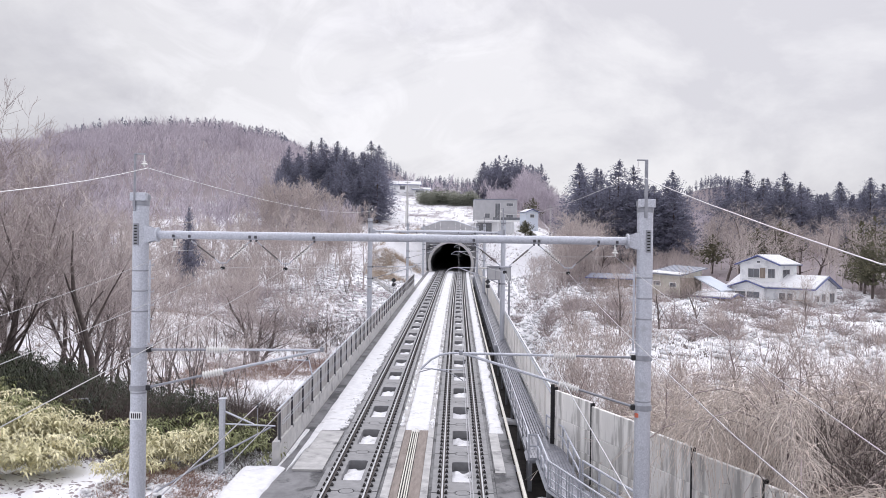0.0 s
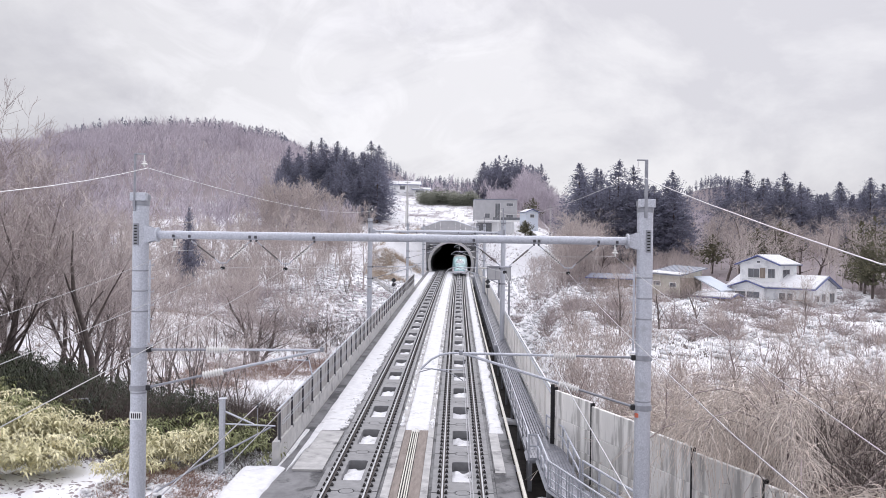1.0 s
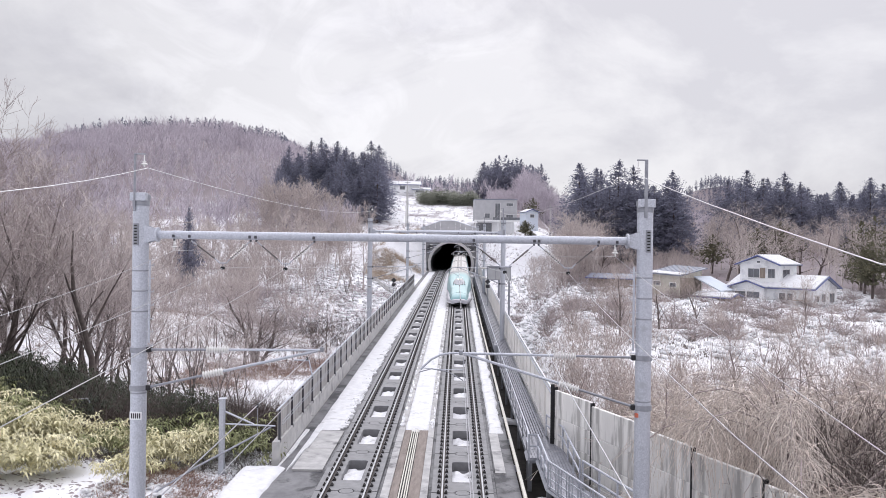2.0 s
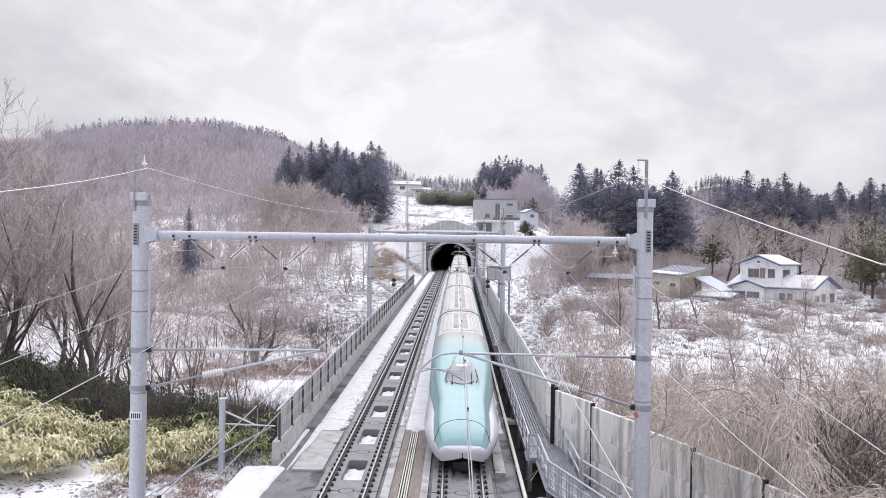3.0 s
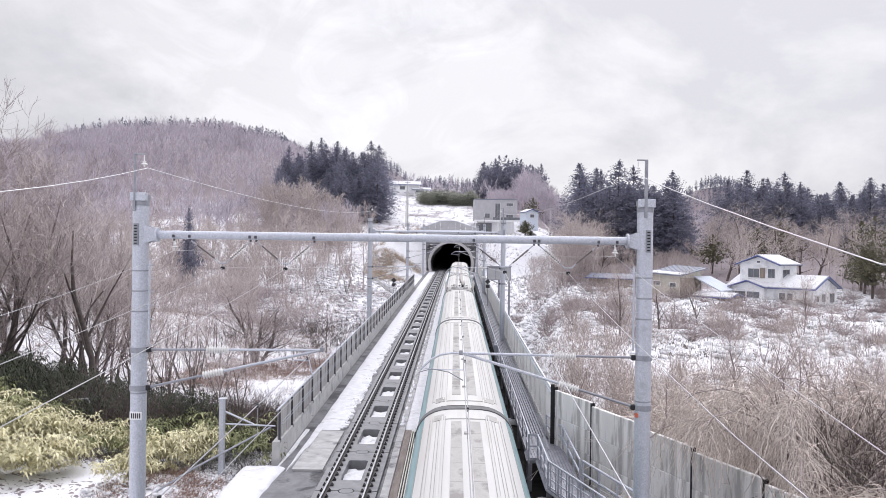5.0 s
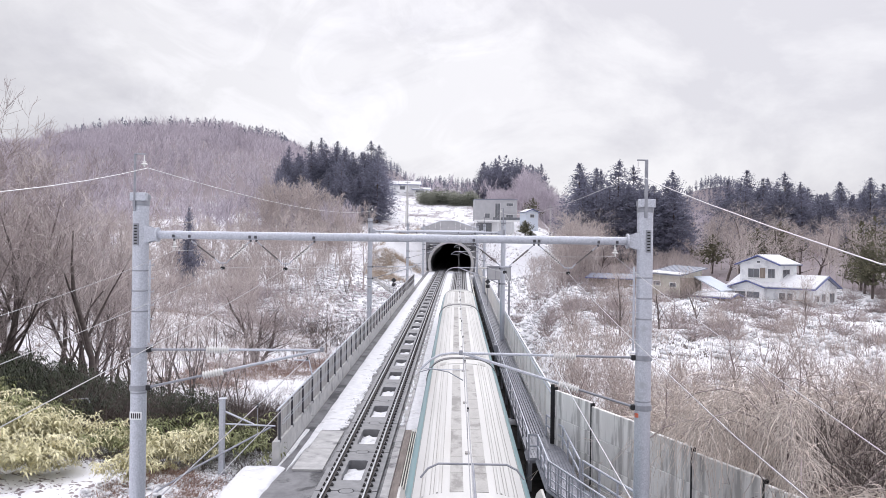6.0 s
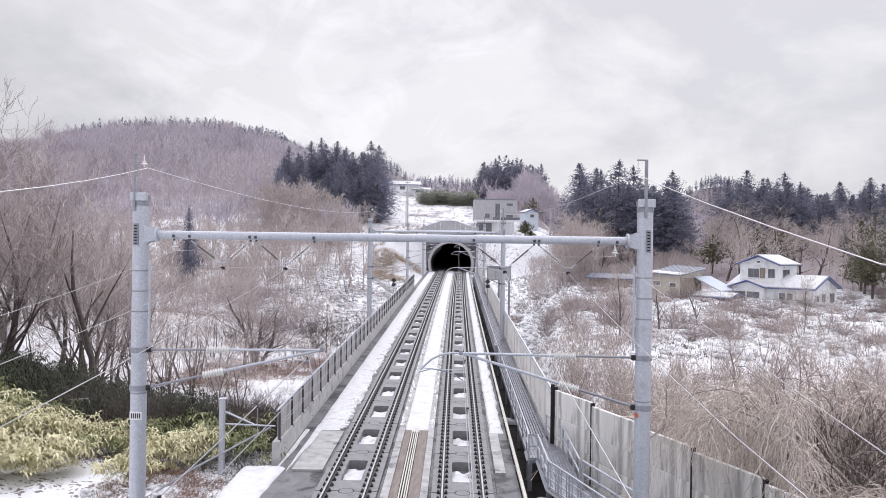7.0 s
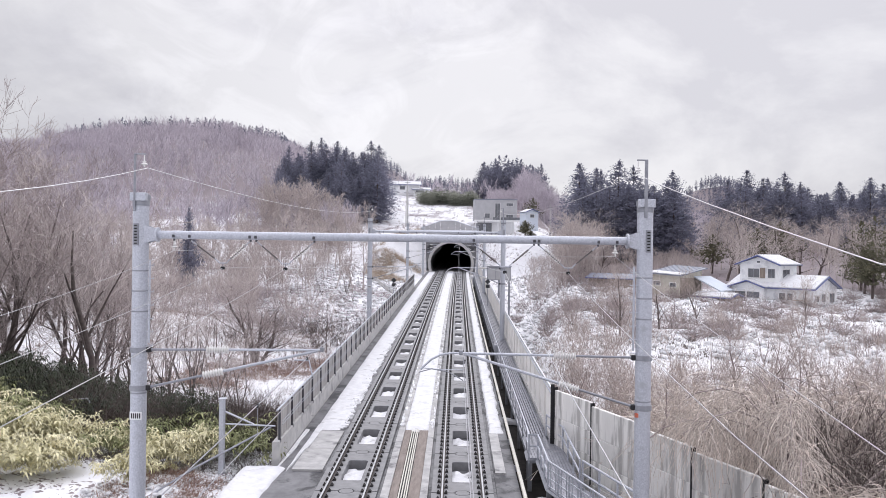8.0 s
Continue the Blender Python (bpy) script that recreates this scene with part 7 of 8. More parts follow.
tang_r = spots(260, 52, (9.5, 30, 20, 40), lambda x, y: ok_r(x, y) and not (12.6 < x < 17 and y < 25.5) and x > 11.0 + 0.2 * max(0, 30 - y))
tang_b = spots(330, 88, (11, 30, 27, 44), lambda x, y: (x - 1.8) / y > 0.27)
scatter("vine_thicket", TANGLES, with_ground(tang_r, 0.8, 1.5, 15) + with_ground(tang_b, 1.2, 2.1, 44, 0.3), "vine", "tangle of dry vines over the bank", "shrubs")
tuft_r = spots(260, 53, (8, 70, 80, 180), lambda x, y: x > 8.5)
scatter("brush", TUFTS, with_ground(tuft_r, 0.6, 1.6, 16), "twig", "dead brush poking through the snow", "shrubs")
tuft_l = spots(620, 54, (-75, -8, 85, 178), lambda x, y: x < -8)
scatter("slope_brush", COARSE, with_ground(tuft_l, 0.5, 1.5, 17), "twig", "dark brush poking through the snowy slope", "shrubs")
grass_l = spots(650, 55, (-48, -9, 58, 122), lambda x, y: noise.noise(Vector((x * 0.06, y * 0.10, 2))) > -0.1)
scatter("dead_grass", TUFTS, with_ground(grass_l, 0.6, 1.2, 18), "deadgrass", "rust-brown dead grass on the valley floor", "grass")
near_l = spots(300, 45, (-60, -8.5, 62, 150), lambda x, y: noise.noise(Vector((x * 0.08, y * 0.08, 29))) > -0.1)
scatter("scrub", [blades(shrub_segments(240 + i, 20), 1.1) for i in range(4)], with_ground(near_l, 0.35, 0.9, 5), "twig", "brown leafless scrub on the valley floor", "shrubs")
left_w = with_ground(spots(44, 46, (-62, -18, 48, 98), lambda x, y: -0.75 < x / y < -0.42), 0.75, 1.4, 6) + with_ground(spots(30, 79, (-45, -14, 52, 100), lambda x, y: -0.43 < x / y < -0.25), 0.45, 0.8, 37)
low_l = spots(300, 73, (-66, -14, 112, 200), lambda x, y: x / y < -0.15 + 0.07 * noise.noise(Vector((x * 0.06, y * 0.06, 12))) and noise.noise(Vector((x * 0.07, y * 0.07, 19))) > -0.15)
scatter("slope_thicket", FINE_TREES, with_ground(low_l, 0.35, 0.75, 31), "twigtan", "low leafless thicket on the snowy slope", "woods")
left_m = with_ground(spots(30, 56, (-50, -10, 85, 150), lambda x, y: -0.36 < x / y < -0.10), 0.35, 0.8, 19)


def plant_bare_trees(places, twig, label, seed):
    """Leafless trees, each a thing of trunk and crown, copied from five of different growth."""
    rng = random.Random(seed)
    protos = []
    for k, (x, y, z, s) in enumerate(places):
        m = pose(x, y, z - 0.15, rng.uniform(-3, 3), rng.uniform(-3, 3), rng.uniform(0, 360)) @ Matrix.Scale(s, 4)
        if k < len(STREAM):
            t = thing("bare_tree", label, "tree", group="leafless trees")
            cloud("trunk", *STREAM[k][0], "bark", t)
            cloud("crown", *STREAM[k][1], twig, t)
            t.matrix_basis = m
            protos.append(t)
        else:
            copy_thing(protos[rng.randrange(len(protos))], m)


plant_bare_trees(left_w, "twigtan", "dark-trunked leafless tree on the snowy stream bank", 11)
plant_bare_trees(left_m, "twigpale", "slender leafless tree at the edge of the snowy field", 12)
right_w = with_ground(spots(60, 47, (8.5, 46, 34, 92), lambda x, y: ok_r(x, y) and x / y > 0.12), 0.28, 0.62, 7)
scatter("thicket_trunks", [p[0] for p in STREAM], right_w, "twig", "thin brown trunks of young trees in the thicket", "woods", 13)
scatter("thicket_twigs", [p[1] for p in STREAM], right_w, "twigpale", "pale brown crowns of young trees in the thicket", "woods", 13)
back_c = spots(230, 64, (14, 66, 325, 400), lambda x, y: 0.045 < x / y < 0.17)
tall_c = spots(90, 105, (28, 66, 345, 400), lambda x, y: 0.085 < x / y < 0.165)
scatter("village_wood", CROWNS, with_ground(back_c, 0.55, 0.95, 27) + with_ground(tall_c, 1.3, 1.9, 53), "twighaze", "leafless wood behind the grey building", "woods")
mound = spots(70, 61, (19, 42, 135, 175), lambda x, y: 0.150 < x / y < 0.195)
scatter("brown_wood", CROWNS, with_ground(mound, 0.6, 0.95, 24), "twigtan", "rounded leafless trees below the cedars", "woods")
lowbrush = spots(210, 101, (14, 58, 132, 176), lambda x, y: 0.108 < x / y < 0.33)
scatter("cutting_brush", FINE_TREES, with_ground(lowbrush, 0.22, 0.42, 51), "twigtan", "low tan brush on the cutting beside the tunnel", "shrubs")
slope_c = spots(800, 62, (-34, 26, 188, 300), lambda x, y: -0.11 < x / y < 0.10)
scatter("slope_weeds", COARSE, with_ground(slope_c, 0.5, 1.5, 25), "twig", "weeds poking through the snowy slope above the tunnel", "shrubs")
tan = spots(420, 63, (-18, -8.0, 166, 183), lambda x, y: x < -7.5 and noise.noise(Vector((x * 0.1, y * 0.06, 1))) > -0.25)
tan += spots(260, 102, (-16, -6.8, 176, 192), lambda x, y: noise.noise(Vector((x * 0.2, y * 0.15, 61))) > -0.25)
scatter("tan_grass", TUFTS, with_ground(tan, 0.8, 1.8, 26), "drygrass", "tan dead grass on the cutting beside the tunnel", "grass")
clods_r = spots(2100, 92, (9, 66, 66, 128), lambda x, y: 0.075 < (x - 1.8) / y < 0.62 and noise.noise(Vector((x * 0.11, y * 0.16, 40))) > -0.22) + spots(650, 93, (8.5, 30, 95, 176), lambda x, y: abs(x - bend(y)) > 8.5)
clods_l = spots(900, 94, (-34, -8.5, 118, 182), lambda x, y: x / y > -0.24)
clods_b = spots(620, 104, (-12, -6.4, 25.5, 33.5), lambda x, y: noise.noise(Vector((x * 0.5, y * 0.5, 71))) > -0.15)
scatter("snow_clods", CLODS, with_ground(clods_b, 0.04, 0.12, 52, 0.02) + with_ground(clods_r, 0.12, 0.45, 41, 0.10) + with_ground(clods_l, 0.16, 0.5, 42, 0.08), "snow", "lumps of old snow caught on the brush", "snow")
bush_r = spots(40, 99, (60, 80, 104, 128), lambda x, y: (x - 1.8) / y > 0.50) + spots(72, 96, (12, 62, 74, 124), lambda x, y: 0.09 < (x - 1.8) / y < 0.62 and noise.noise(Vector((x * 0.09, y * 0.09, 50))) > -0.05) + spots(26, 97, (11, 27, 98, 150), lambda x, y: True)
scatter("brown_bushes", BUSHES, with_ground(bush_r, 0.7, 1.7, 43), "twig", "dense round leafless bushes on the snowy bank", "shrubs")
# bamboo grass on the bank
pale = spots(340, 57, (-25, -6.6, 26.5, 38), lambda x, y: (x < -9.6 or noise.noise(Vector((x * 0.5, y * 0.5, 27))) > -0.02) and noise.noise(Vector((x * 0.42, y * 0.42, 7))) > -0.05 + 0.25 * sm(-9.5, -11.5, x) * sm(-15, -13, x) and y > 33.2 - 5.6 * sm(-8.6, -11.2, x) + 2.2 * noise.noise(Vector((x * 0.4, 0, 2))) and y < 34.6 + 2.5 * sm(-20, -23, x))
scatter("bamboo_grass", SASA, with_ground(pale, 0.45, 1.25, 20), "sasa", "pale yellow-green bamboo grass on the bank", "bamboo grass")
mid = spots(100, 71, (-27, -6.4, 32.0, 37.5), lambda x, y: noise.noise(Vector((x * 0.36, y * 0.36, 17))) > -0.12)
scatter("green_bamboo_grass", SASA, with_ground(mid, 0.6, 1.35, 30), "sasamid", "olive-green bamboo grass between the pale clumps", "bamboo grass")
# the shaded depth of the bank, dark by its leaf colour
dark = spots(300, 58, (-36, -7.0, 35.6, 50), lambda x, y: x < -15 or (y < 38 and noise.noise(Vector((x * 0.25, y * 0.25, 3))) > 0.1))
scatter("shaded_bamboo_grass", SASA_FINE, with_ground(dark, 1.0, 2.3, 21), "sasashade", "green bamboo grass below the trees, coloured near black as shade", "bamboo grass")
bram = spots(360, 67, (-34, -6.6, 37, 54), lambda x, y: True)
bram += spots(220, 103, (-17, -7.2, 35.8, 43), lambda x, y: True)
scatter("brown_brambles", SHRUBS, with_ground(bram, 0.6, 1.25, 29), "bark", "dark leafless brambles among the bamboo grass", "shrubs")
rust = spots(190, 59, (-13.0, -7.4, 27, 34.5), lambda x, y: noise.noise(Vector((x * 0.35, y * 0.35, 5))) > 0.04)
scatter("bank_litter", TUFTS, with_ground(rust, 0.35, 0.75, 22), "deadgrass", "rust-brown dead weeds between snow patches", "grass")
# dark under-layer added for the shaded gaps between the clumps
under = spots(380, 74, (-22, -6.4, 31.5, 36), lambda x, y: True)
scatter("bank_stubble", TUFTS, with_ground(under, 0.35, 0.8, 32), "bark", "dark tufts standing for the shade under the bamboo grass", "grass")
rustband = spots(520, 75, (-28, -8.5, 74, 98), lambda x, y: noise.noise(Vector((x * 0.05, y * 0.16, 6))) > -0.12)
scatter("rust_grass", TUFTS, with_ground(rustband, 0.8, 1.4, 33), "deadgrass", "band of rust-brown dead grass across the field", "grass")
clumps = spots(42, 76, (-34, -12, 104, 124), lambda x, y: noise.noise(Vector((x * 0.12, y * 0.12, 4))) > -0.05)
scatter("dark_shrubs", SHRUBS, with_ground(clumps, 1.0, 1.8, 34), "bark", "dark leafless shrubs behind the field", "shrubs")
speck = spots(420, 89, (-34, -8.5, 122, 182), lambda x, y: abs(x - bend(y)) > 8.0) + spots(520, 77, (-26, 34, 118, 182), lambda x, y: abs(x - bend(y)) > 8.0) + spots(950, 80, (9, 70, 66, 122), lambda x, y: (x - 1.8) / y < 0.62 and noise.noise(Vector((x * 0.12, y * 0.2, 21))) > -0.2)
scatter("snow_weeds", COARSE, with_ground(speck, 0.35, 1.0, 35), "bark", "dark weeds speckling the snowy cutting", "grass")
rshrub = spots(40, 78, (13, 34, 132, 176), lambda x, y: x / y > 0.085 and noise.noise(Vector((x * 0.1, y * 0.1, 14))) > -0.15) + spots(24, 81, (9.5, 32, 84, 128), lambda x, y: noise.noise(Vector((x * 0.1, y * 0.1, 24))) > -0.05)
scatter("brown_shrubs", SHRUBS, with_ground(rshrub, 1.0, 1.9, 36), "twig", "brown leafless shrubs on the snowy cutting", "shrubs")
hedge = spots(62, 60, (-12.0, 10, 294, 308), lambda x, y: True) + spots(16, 98, (10, 19, 296, 306), lambda x, y: True)
scatter("bamboo_grove", [sasa_plant(280 + i, 14, 6, 0.19, -0.1) for i in range(3)], with_ground(hedge, 2.8, 4.2, 23), "bamboo", "dense green bamboo grove above the snowy slope", "bamboo")


def build_bare_tree(seed, h, r, label, mat="twig", cut=0.034, **kw):
    t = thing("bare_tree", label, "tree", group="leafless trees")
    limbs, twigs = split_tree(seed, h, r, cut, **kw)
    cloud("trunk", *limbs, "bark", t)
    cloud("crown", *twigs, mat, t)
    return t


for seed, x, y, h, r, st in ((407, -25.8, 43.5, 17.5, 0.27, 2), (401, -33.0, 56, 21, 0.34, 3), (402, -28.5, 50, 15, 0.24, 2), (403, -38.0, 64, 20, 0.34, 2), (405, -30.5, 68, 15, 0.22, 3), (406, -24.0, 60, 13, 0.2, 2)):
    t = build_bare_tree(seed, h, r, "tall leafless tree with fine upswept twigs", "twig", 0.03, kids=(9, 7, 6, 4), stems=st, wobble=0.2)
    t.matrix_basis = pose(x, y, ground_z(x, y) - 0.2, 0, 0, seed * 37 % 360)
t = build_bare_tree(410, 11.5, 0.30, "wide-spreading dark leafless tree on the snowy field", kids=(8, 6, 5, 3), angle=0.95, rise=0.10, stems=4)
t.matrix_basis = pose(-22.5, 95, ground_z(-22.5, 95) - 0.2) @ Matrix.Diagonal((1.35, 1.35, 1.0, 1))
for seed, x, y, h in ((421, -15.5, 104, 9), (422, 47, 100, 7.5), (423, 30, 90, 7), (424, 18.5, 78, 8), (425, 24, 84, 7)):
    t = build_bare_tree(seed, h, 0.13, "slender leafless tree standing in snow", "twigpale", kids=(9, 5, 4, 2))
    t.matrix_basis = pose(x, y, ground_z(x, y) - 0.2)
# round-crowned trees before the cedars
for k, (u, y, h) in enumerate(((0.150, 150, 13), (0.168, 158, 14), (0.185, 150, 10), (0.21, 160, 7), (0.33, 165, 15), (0.365, 158, 16), (0.40, 150, 13), (0.43, 160, 13), (0.465, 150, 14), (0.50, 155, 15), (0.53, 146, 13), (0.56, 150, 12), (0.30, 172, 7), (0.35, 146, 9), (0.445, 142, 9))):
    x = 1.8 + u * y
    t = build_bare_tree(700 + k % 4, h, 0.20, "round-crowned pale leafless tree below the cedars", "twigtan", 0.06, kids=(10, 6, 5, 3), angle=0.8, rise=0.12)
    t.matrix_basis = pose(x, y, ground_z(x, y) - 0.2, 0, 0, 77 * k) @ Matrix.Diagonal((1.5, 1.5, 1.0, 1))


def hanging(rng, p, d, r, drop, n, out, step=0.2):
    """One vine stem from p, sinking as it goes, with short side shoots."""
    for i in range(n):
        d = (d + Vector((rng.gauss(0, 0.20), rng.gauss(0, 0.20), -drop))).normalized()
        q = p + d * step * rng.uniform(0.8, 1.3)
        out.append((p, q, r, r * 0.96))
        if rng.random() < 0.35:
            e = (d + Vector((rng.gauss(0, 0.7), rng.gauss(0, 0.7), rng.gauss(0, 0.4)))).normalized()
            out.append((q, q + e * rng.uniform(0.12, 0.34), r * 0.6, r * 0.3))
        p, r = q, r * 0.97


def build_vine_tree():
    """A small tree bowed under curtains of dry vines, open beneath and darkened there by added brush."""
    t = thing("vine_covered_tree", "tree smothered in pale hanging dry vines", "tree")
    rng = random.Random(77)
    limbs, strands = [], []
    for k in range(15):
        a = 2 * math.pi * k / 15 + rng.uniform(-0.2, 0.2)
        p, r = Vector((rng.gauss(0, 0.35), rng.gauss(0, 0.35), -1.0)), rng.uniform(0.04, 0.09)
        d = Vector((0.25 * math.cos(a), 0.25 * math.sin(a), 1)).normalized()
        limbs.append((p * 0.6 + Vector((0, 0, -2.6)), p, r * 1.15, r))
        for i in range(10):
            bow = sm(4, 9, i) * 0.55
            d = (d + Vector((math.cos(a) * 0.10, math.sin(a) * 0.10, -bow)) + Vector((rng.gauss(0, 0.10), rng.gauss(0, 0.10), rng.gauss(0, 0.06)))).normalized()
            q = p + d * rng.uniform(0.62, 0.85)
            limbs.append((p, q, r, r * 0.88))
            if i > 3:
                front = 0.5 - 0.5 * math.sin(a + 0.8)
                for _ in range(int(3 + 18 * front ** 1.5)):
                    s0 = p.lerp(q, rng.random()) + Vector((rng.gauss(0, 0.16), rng.gauss(0, 0.16), rng.gauss(0.05, 0.10)))
                    hanging(rng, s0, Vector((math.cos(a) * 0.5 + rng.gauss(0, 0.6), math.sin(a) * 0.5 + rng.gauss(0, 0.6), rng.uniform(-0.2, 0.7))).normalized(), rng.uniform(0.007, 0.015), rng.uniform(0.2, 0.7), rng.randint(5, 15), strands)
            p, r = q, r * 0.88
    cloud("trunk", *tubes(limbs, 6), "twig", t)
    cloud("vines", *tubes(strands, 3), "vine", t)
    # dark brush added inside, standing for the shade behind the vines
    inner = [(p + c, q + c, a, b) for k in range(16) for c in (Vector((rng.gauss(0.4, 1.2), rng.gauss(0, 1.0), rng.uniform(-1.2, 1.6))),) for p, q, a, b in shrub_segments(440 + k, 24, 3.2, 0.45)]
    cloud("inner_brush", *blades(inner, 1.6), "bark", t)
    return t


vt = build_vine_tree()
vt.matrix_basis = pose(13.5, 25.3, 1.1, 0, 0, 0)
copy_thing(vt, pose(20.5, 33.0, -1.0, 0, 0, 140))
copy_thing(vt, pose(18.2, 28.5, 0.4, 0, 0, 40))
# trees dark to the twig tips, added to deepen the shaded hollow
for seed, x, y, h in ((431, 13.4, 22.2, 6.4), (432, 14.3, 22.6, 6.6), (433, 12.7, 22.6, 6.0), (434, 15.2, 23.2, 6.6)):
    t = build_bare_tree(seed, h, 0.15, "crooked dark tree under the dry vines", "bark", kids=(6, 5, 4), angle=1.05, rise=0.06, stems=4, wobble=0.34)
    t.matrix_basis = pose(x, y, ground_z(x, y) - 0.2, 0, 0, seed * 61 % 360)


def build_wall_vines():
    """Dry creepers that hang over the top of the retaining wall."""
    w = thing("wall_creeper", "dry creeper stems hanging over the concrete wall", "creeper")
    rng = random.Random(78)
    A, d = Vector((6.4, 35.0, 0)), Vector((1.12, -3.25, 0)).normalized()
    n = Vector((-d.y, d.x, 0))
    strands = []
    for _ in range(800):
        a = 15.2 + 11.5 * rng.random() ** 0.8
        p = A + d * a + n * rng.uniform(-0.25, 1.5)
        p.z = GRADE * p.y + 2.42 + rng.uniform(0.05, 0.9) * min(1.0, (a - 14.4) / 3.0)
        go = -n * rng.uniform(0.2, 1.0) + d * rng.gauss(0, 0.7) + Vector((0, 0, rng.uniform(-0.1, 0.6)))
        hanging(rng, p, go.normalized(), rng.uniform(0.008, 0.016), rng.uniform(0.10, 0.45), rng.randint(5, 8 + int(min(9, a - 13))), strands)
    cloud("vines", *tubes(strands, 3), "vine", w)
    return w


build_wall_vines()


# ---------------------------------------------------------------- buildings
def gable_block(h, x0, x1, y0, y1, z0, eave, ridge, along, wall_mat, over=0.5, snow=True, name="wall"):
    """Walls and a pitched roof; the ridge runs along 'x' or 'y'."""
    m = Mesh()
    if along == "x":
        ym = (y0 + y1) / 2
        vs = [(x, y, z) for x in (x0, x1) for y, z in ((y0, z0), (y1, z0), (y1, eave), (ym, ridge - 0.12), (y0, eave))]
    else:
        xm = (x0 + x1) / 2
        vs = [(x, y, z) for y in (y0, y1) for x, z in ((x0, z0), (x1, z0), (x1, eave), (xm, ridge - 0.12), (x0, eave))]
    m.add(vs, [(0, 1, 2, 3, 4), (9, 8, 7, 6, 5), (0, 5, 6, 1), (1, 6, 7, 2), (2, 7, 8, 3), (3, 8, 9, 4), (4, 9, 5, 0)])
    part(name, m, wall_mat, h)
    roof = None
    for s in (-1, 1):
        for mat, lift, nm, t, o in (("h_roof", 0.0, "roof", 0.12, over), ("snow", 0.125, "roof_snow", 0.10, over - 0.12)):
            if mat == "snow" and not snow:
                continue
            q = Mesh()
            if along == "x":
                ym, ye = (y0 + y1) / 2, (y0 if s < 0 else y1)
                ze = eave - (ridge - eave) * o / abs(ye - ym)
                c = [(x0 - o, ym, ridge), (x1 + o, ym, ridge), (x1 + o, ye + s * o, ze), (x0 - o, ye + s * o, ze)]
            else:
                xm, xe = (x0 + x1) / 2, (x0 if s < 0 else x1)
                ze = eave - (ridge - eave) * o / abs(xe - xm)
                c = [(xm, y0 - o, ridge), (xm, y1 + o, ridge), (xe + s * o, y1 + o, ze), (xe + s * o, y0 - o, ze)]
            vs = [(x, y, z + lift + t) for x, y, z in c] + [(x, y, z + lift) for x, y, z in c]
            q.add(vs, [(0, 1, 2, 3), (7, 6, 5, 4), (0, 4, 5, 1), (1, 5, 6, 2), (2, 6, 7, 3), (3, 7, 4, 0)])
            part(nm, q, mat, h, "snow lying on the roof" if mat == "snow" else "")
    # blue bargeboards
    b = Mesh()
    if along == "x":
        ym = (y0 + y1) / 2
        for x in (x0 - over - 0.03, x1 + over + 0.03):
            for ye, s in ((y0, -1), (y1, 1)):
                ze = eave - (ridge - eave) * over / abs(ye - ym)
                b.path([(x, ym, ridge + 0.04), (x, ye + s * over, ze + 0.04)], 0.10, 4)
        for ye, s in ((y0, -1), (y1, 1)):
            ze = eave - (ridge - eave) * over / abs(ye - ym)
            b.path([(x0 - over, ye + s * (over + 0.05), ze + 0.03), (x1 + over, ye + s * (over + 0.05), ze + 0.03)], 0.08, 4)
    else:
        xm = (x0 + x1) / 2
        for y in (y0 - over - 0.03, y1 + over + 0.03):
            for xe, s in ((x0, -1), (x1, 1)):
                ze = eave - (ridge - eave) * over / abs(xe - xm)
                b.path([(xm, y, ridge + 0.04), (xe + s * over, y, ze + 0.04)], 0.10, 4)
    part("bargeboard", b, "h_blue", h, "dark blue roof edge")


def window(h, face, a, b, z0, z1, at, panes=2):
    """A framed window; face 'y' looks to -y at y=at, face 'x' looks to +x at x=at."""
    def bx(m, p0, p1, q0, q1, d0, d1):
        if face == "y":
            m.box(p0, p1, at - d1, at - d0, q0, q1, 0.01)
        else:
            m.box(at + d0, at + d1, p0, p1, q0, q1, 0.01)
        return m
    fr = Mesh()
    for p0, p1, q0, q1 in ((a - 0.09, b + 0.09, z1, z1 + 0.09), (a - 0.09, b + 0.09, z0 - 0.09, z0), (a - 0.09, a, z0, z1), (b, b + 0.09, z0, z1)):
        bx(fr, p0, p1, q0, q1, 0.0, 0.09)
    w = part("window", fr, "white", h)
    for i in range(panes):
        pa, pb = a + (b - a) * i / panes, a + (b - a) * (i + 1) / panes
        part("pane", bx(Mesh(), pa + 0.035, pb - 0.035, z0 + 0.03, z1 - 0.03, 0.005, 0.035), "h_glass", w, "dark window glass")
        part("sash", bx(Mesh(), pb - 0.03, pb + 0.03, z0, z1, 0.0, 0.06), "galvdark", w)


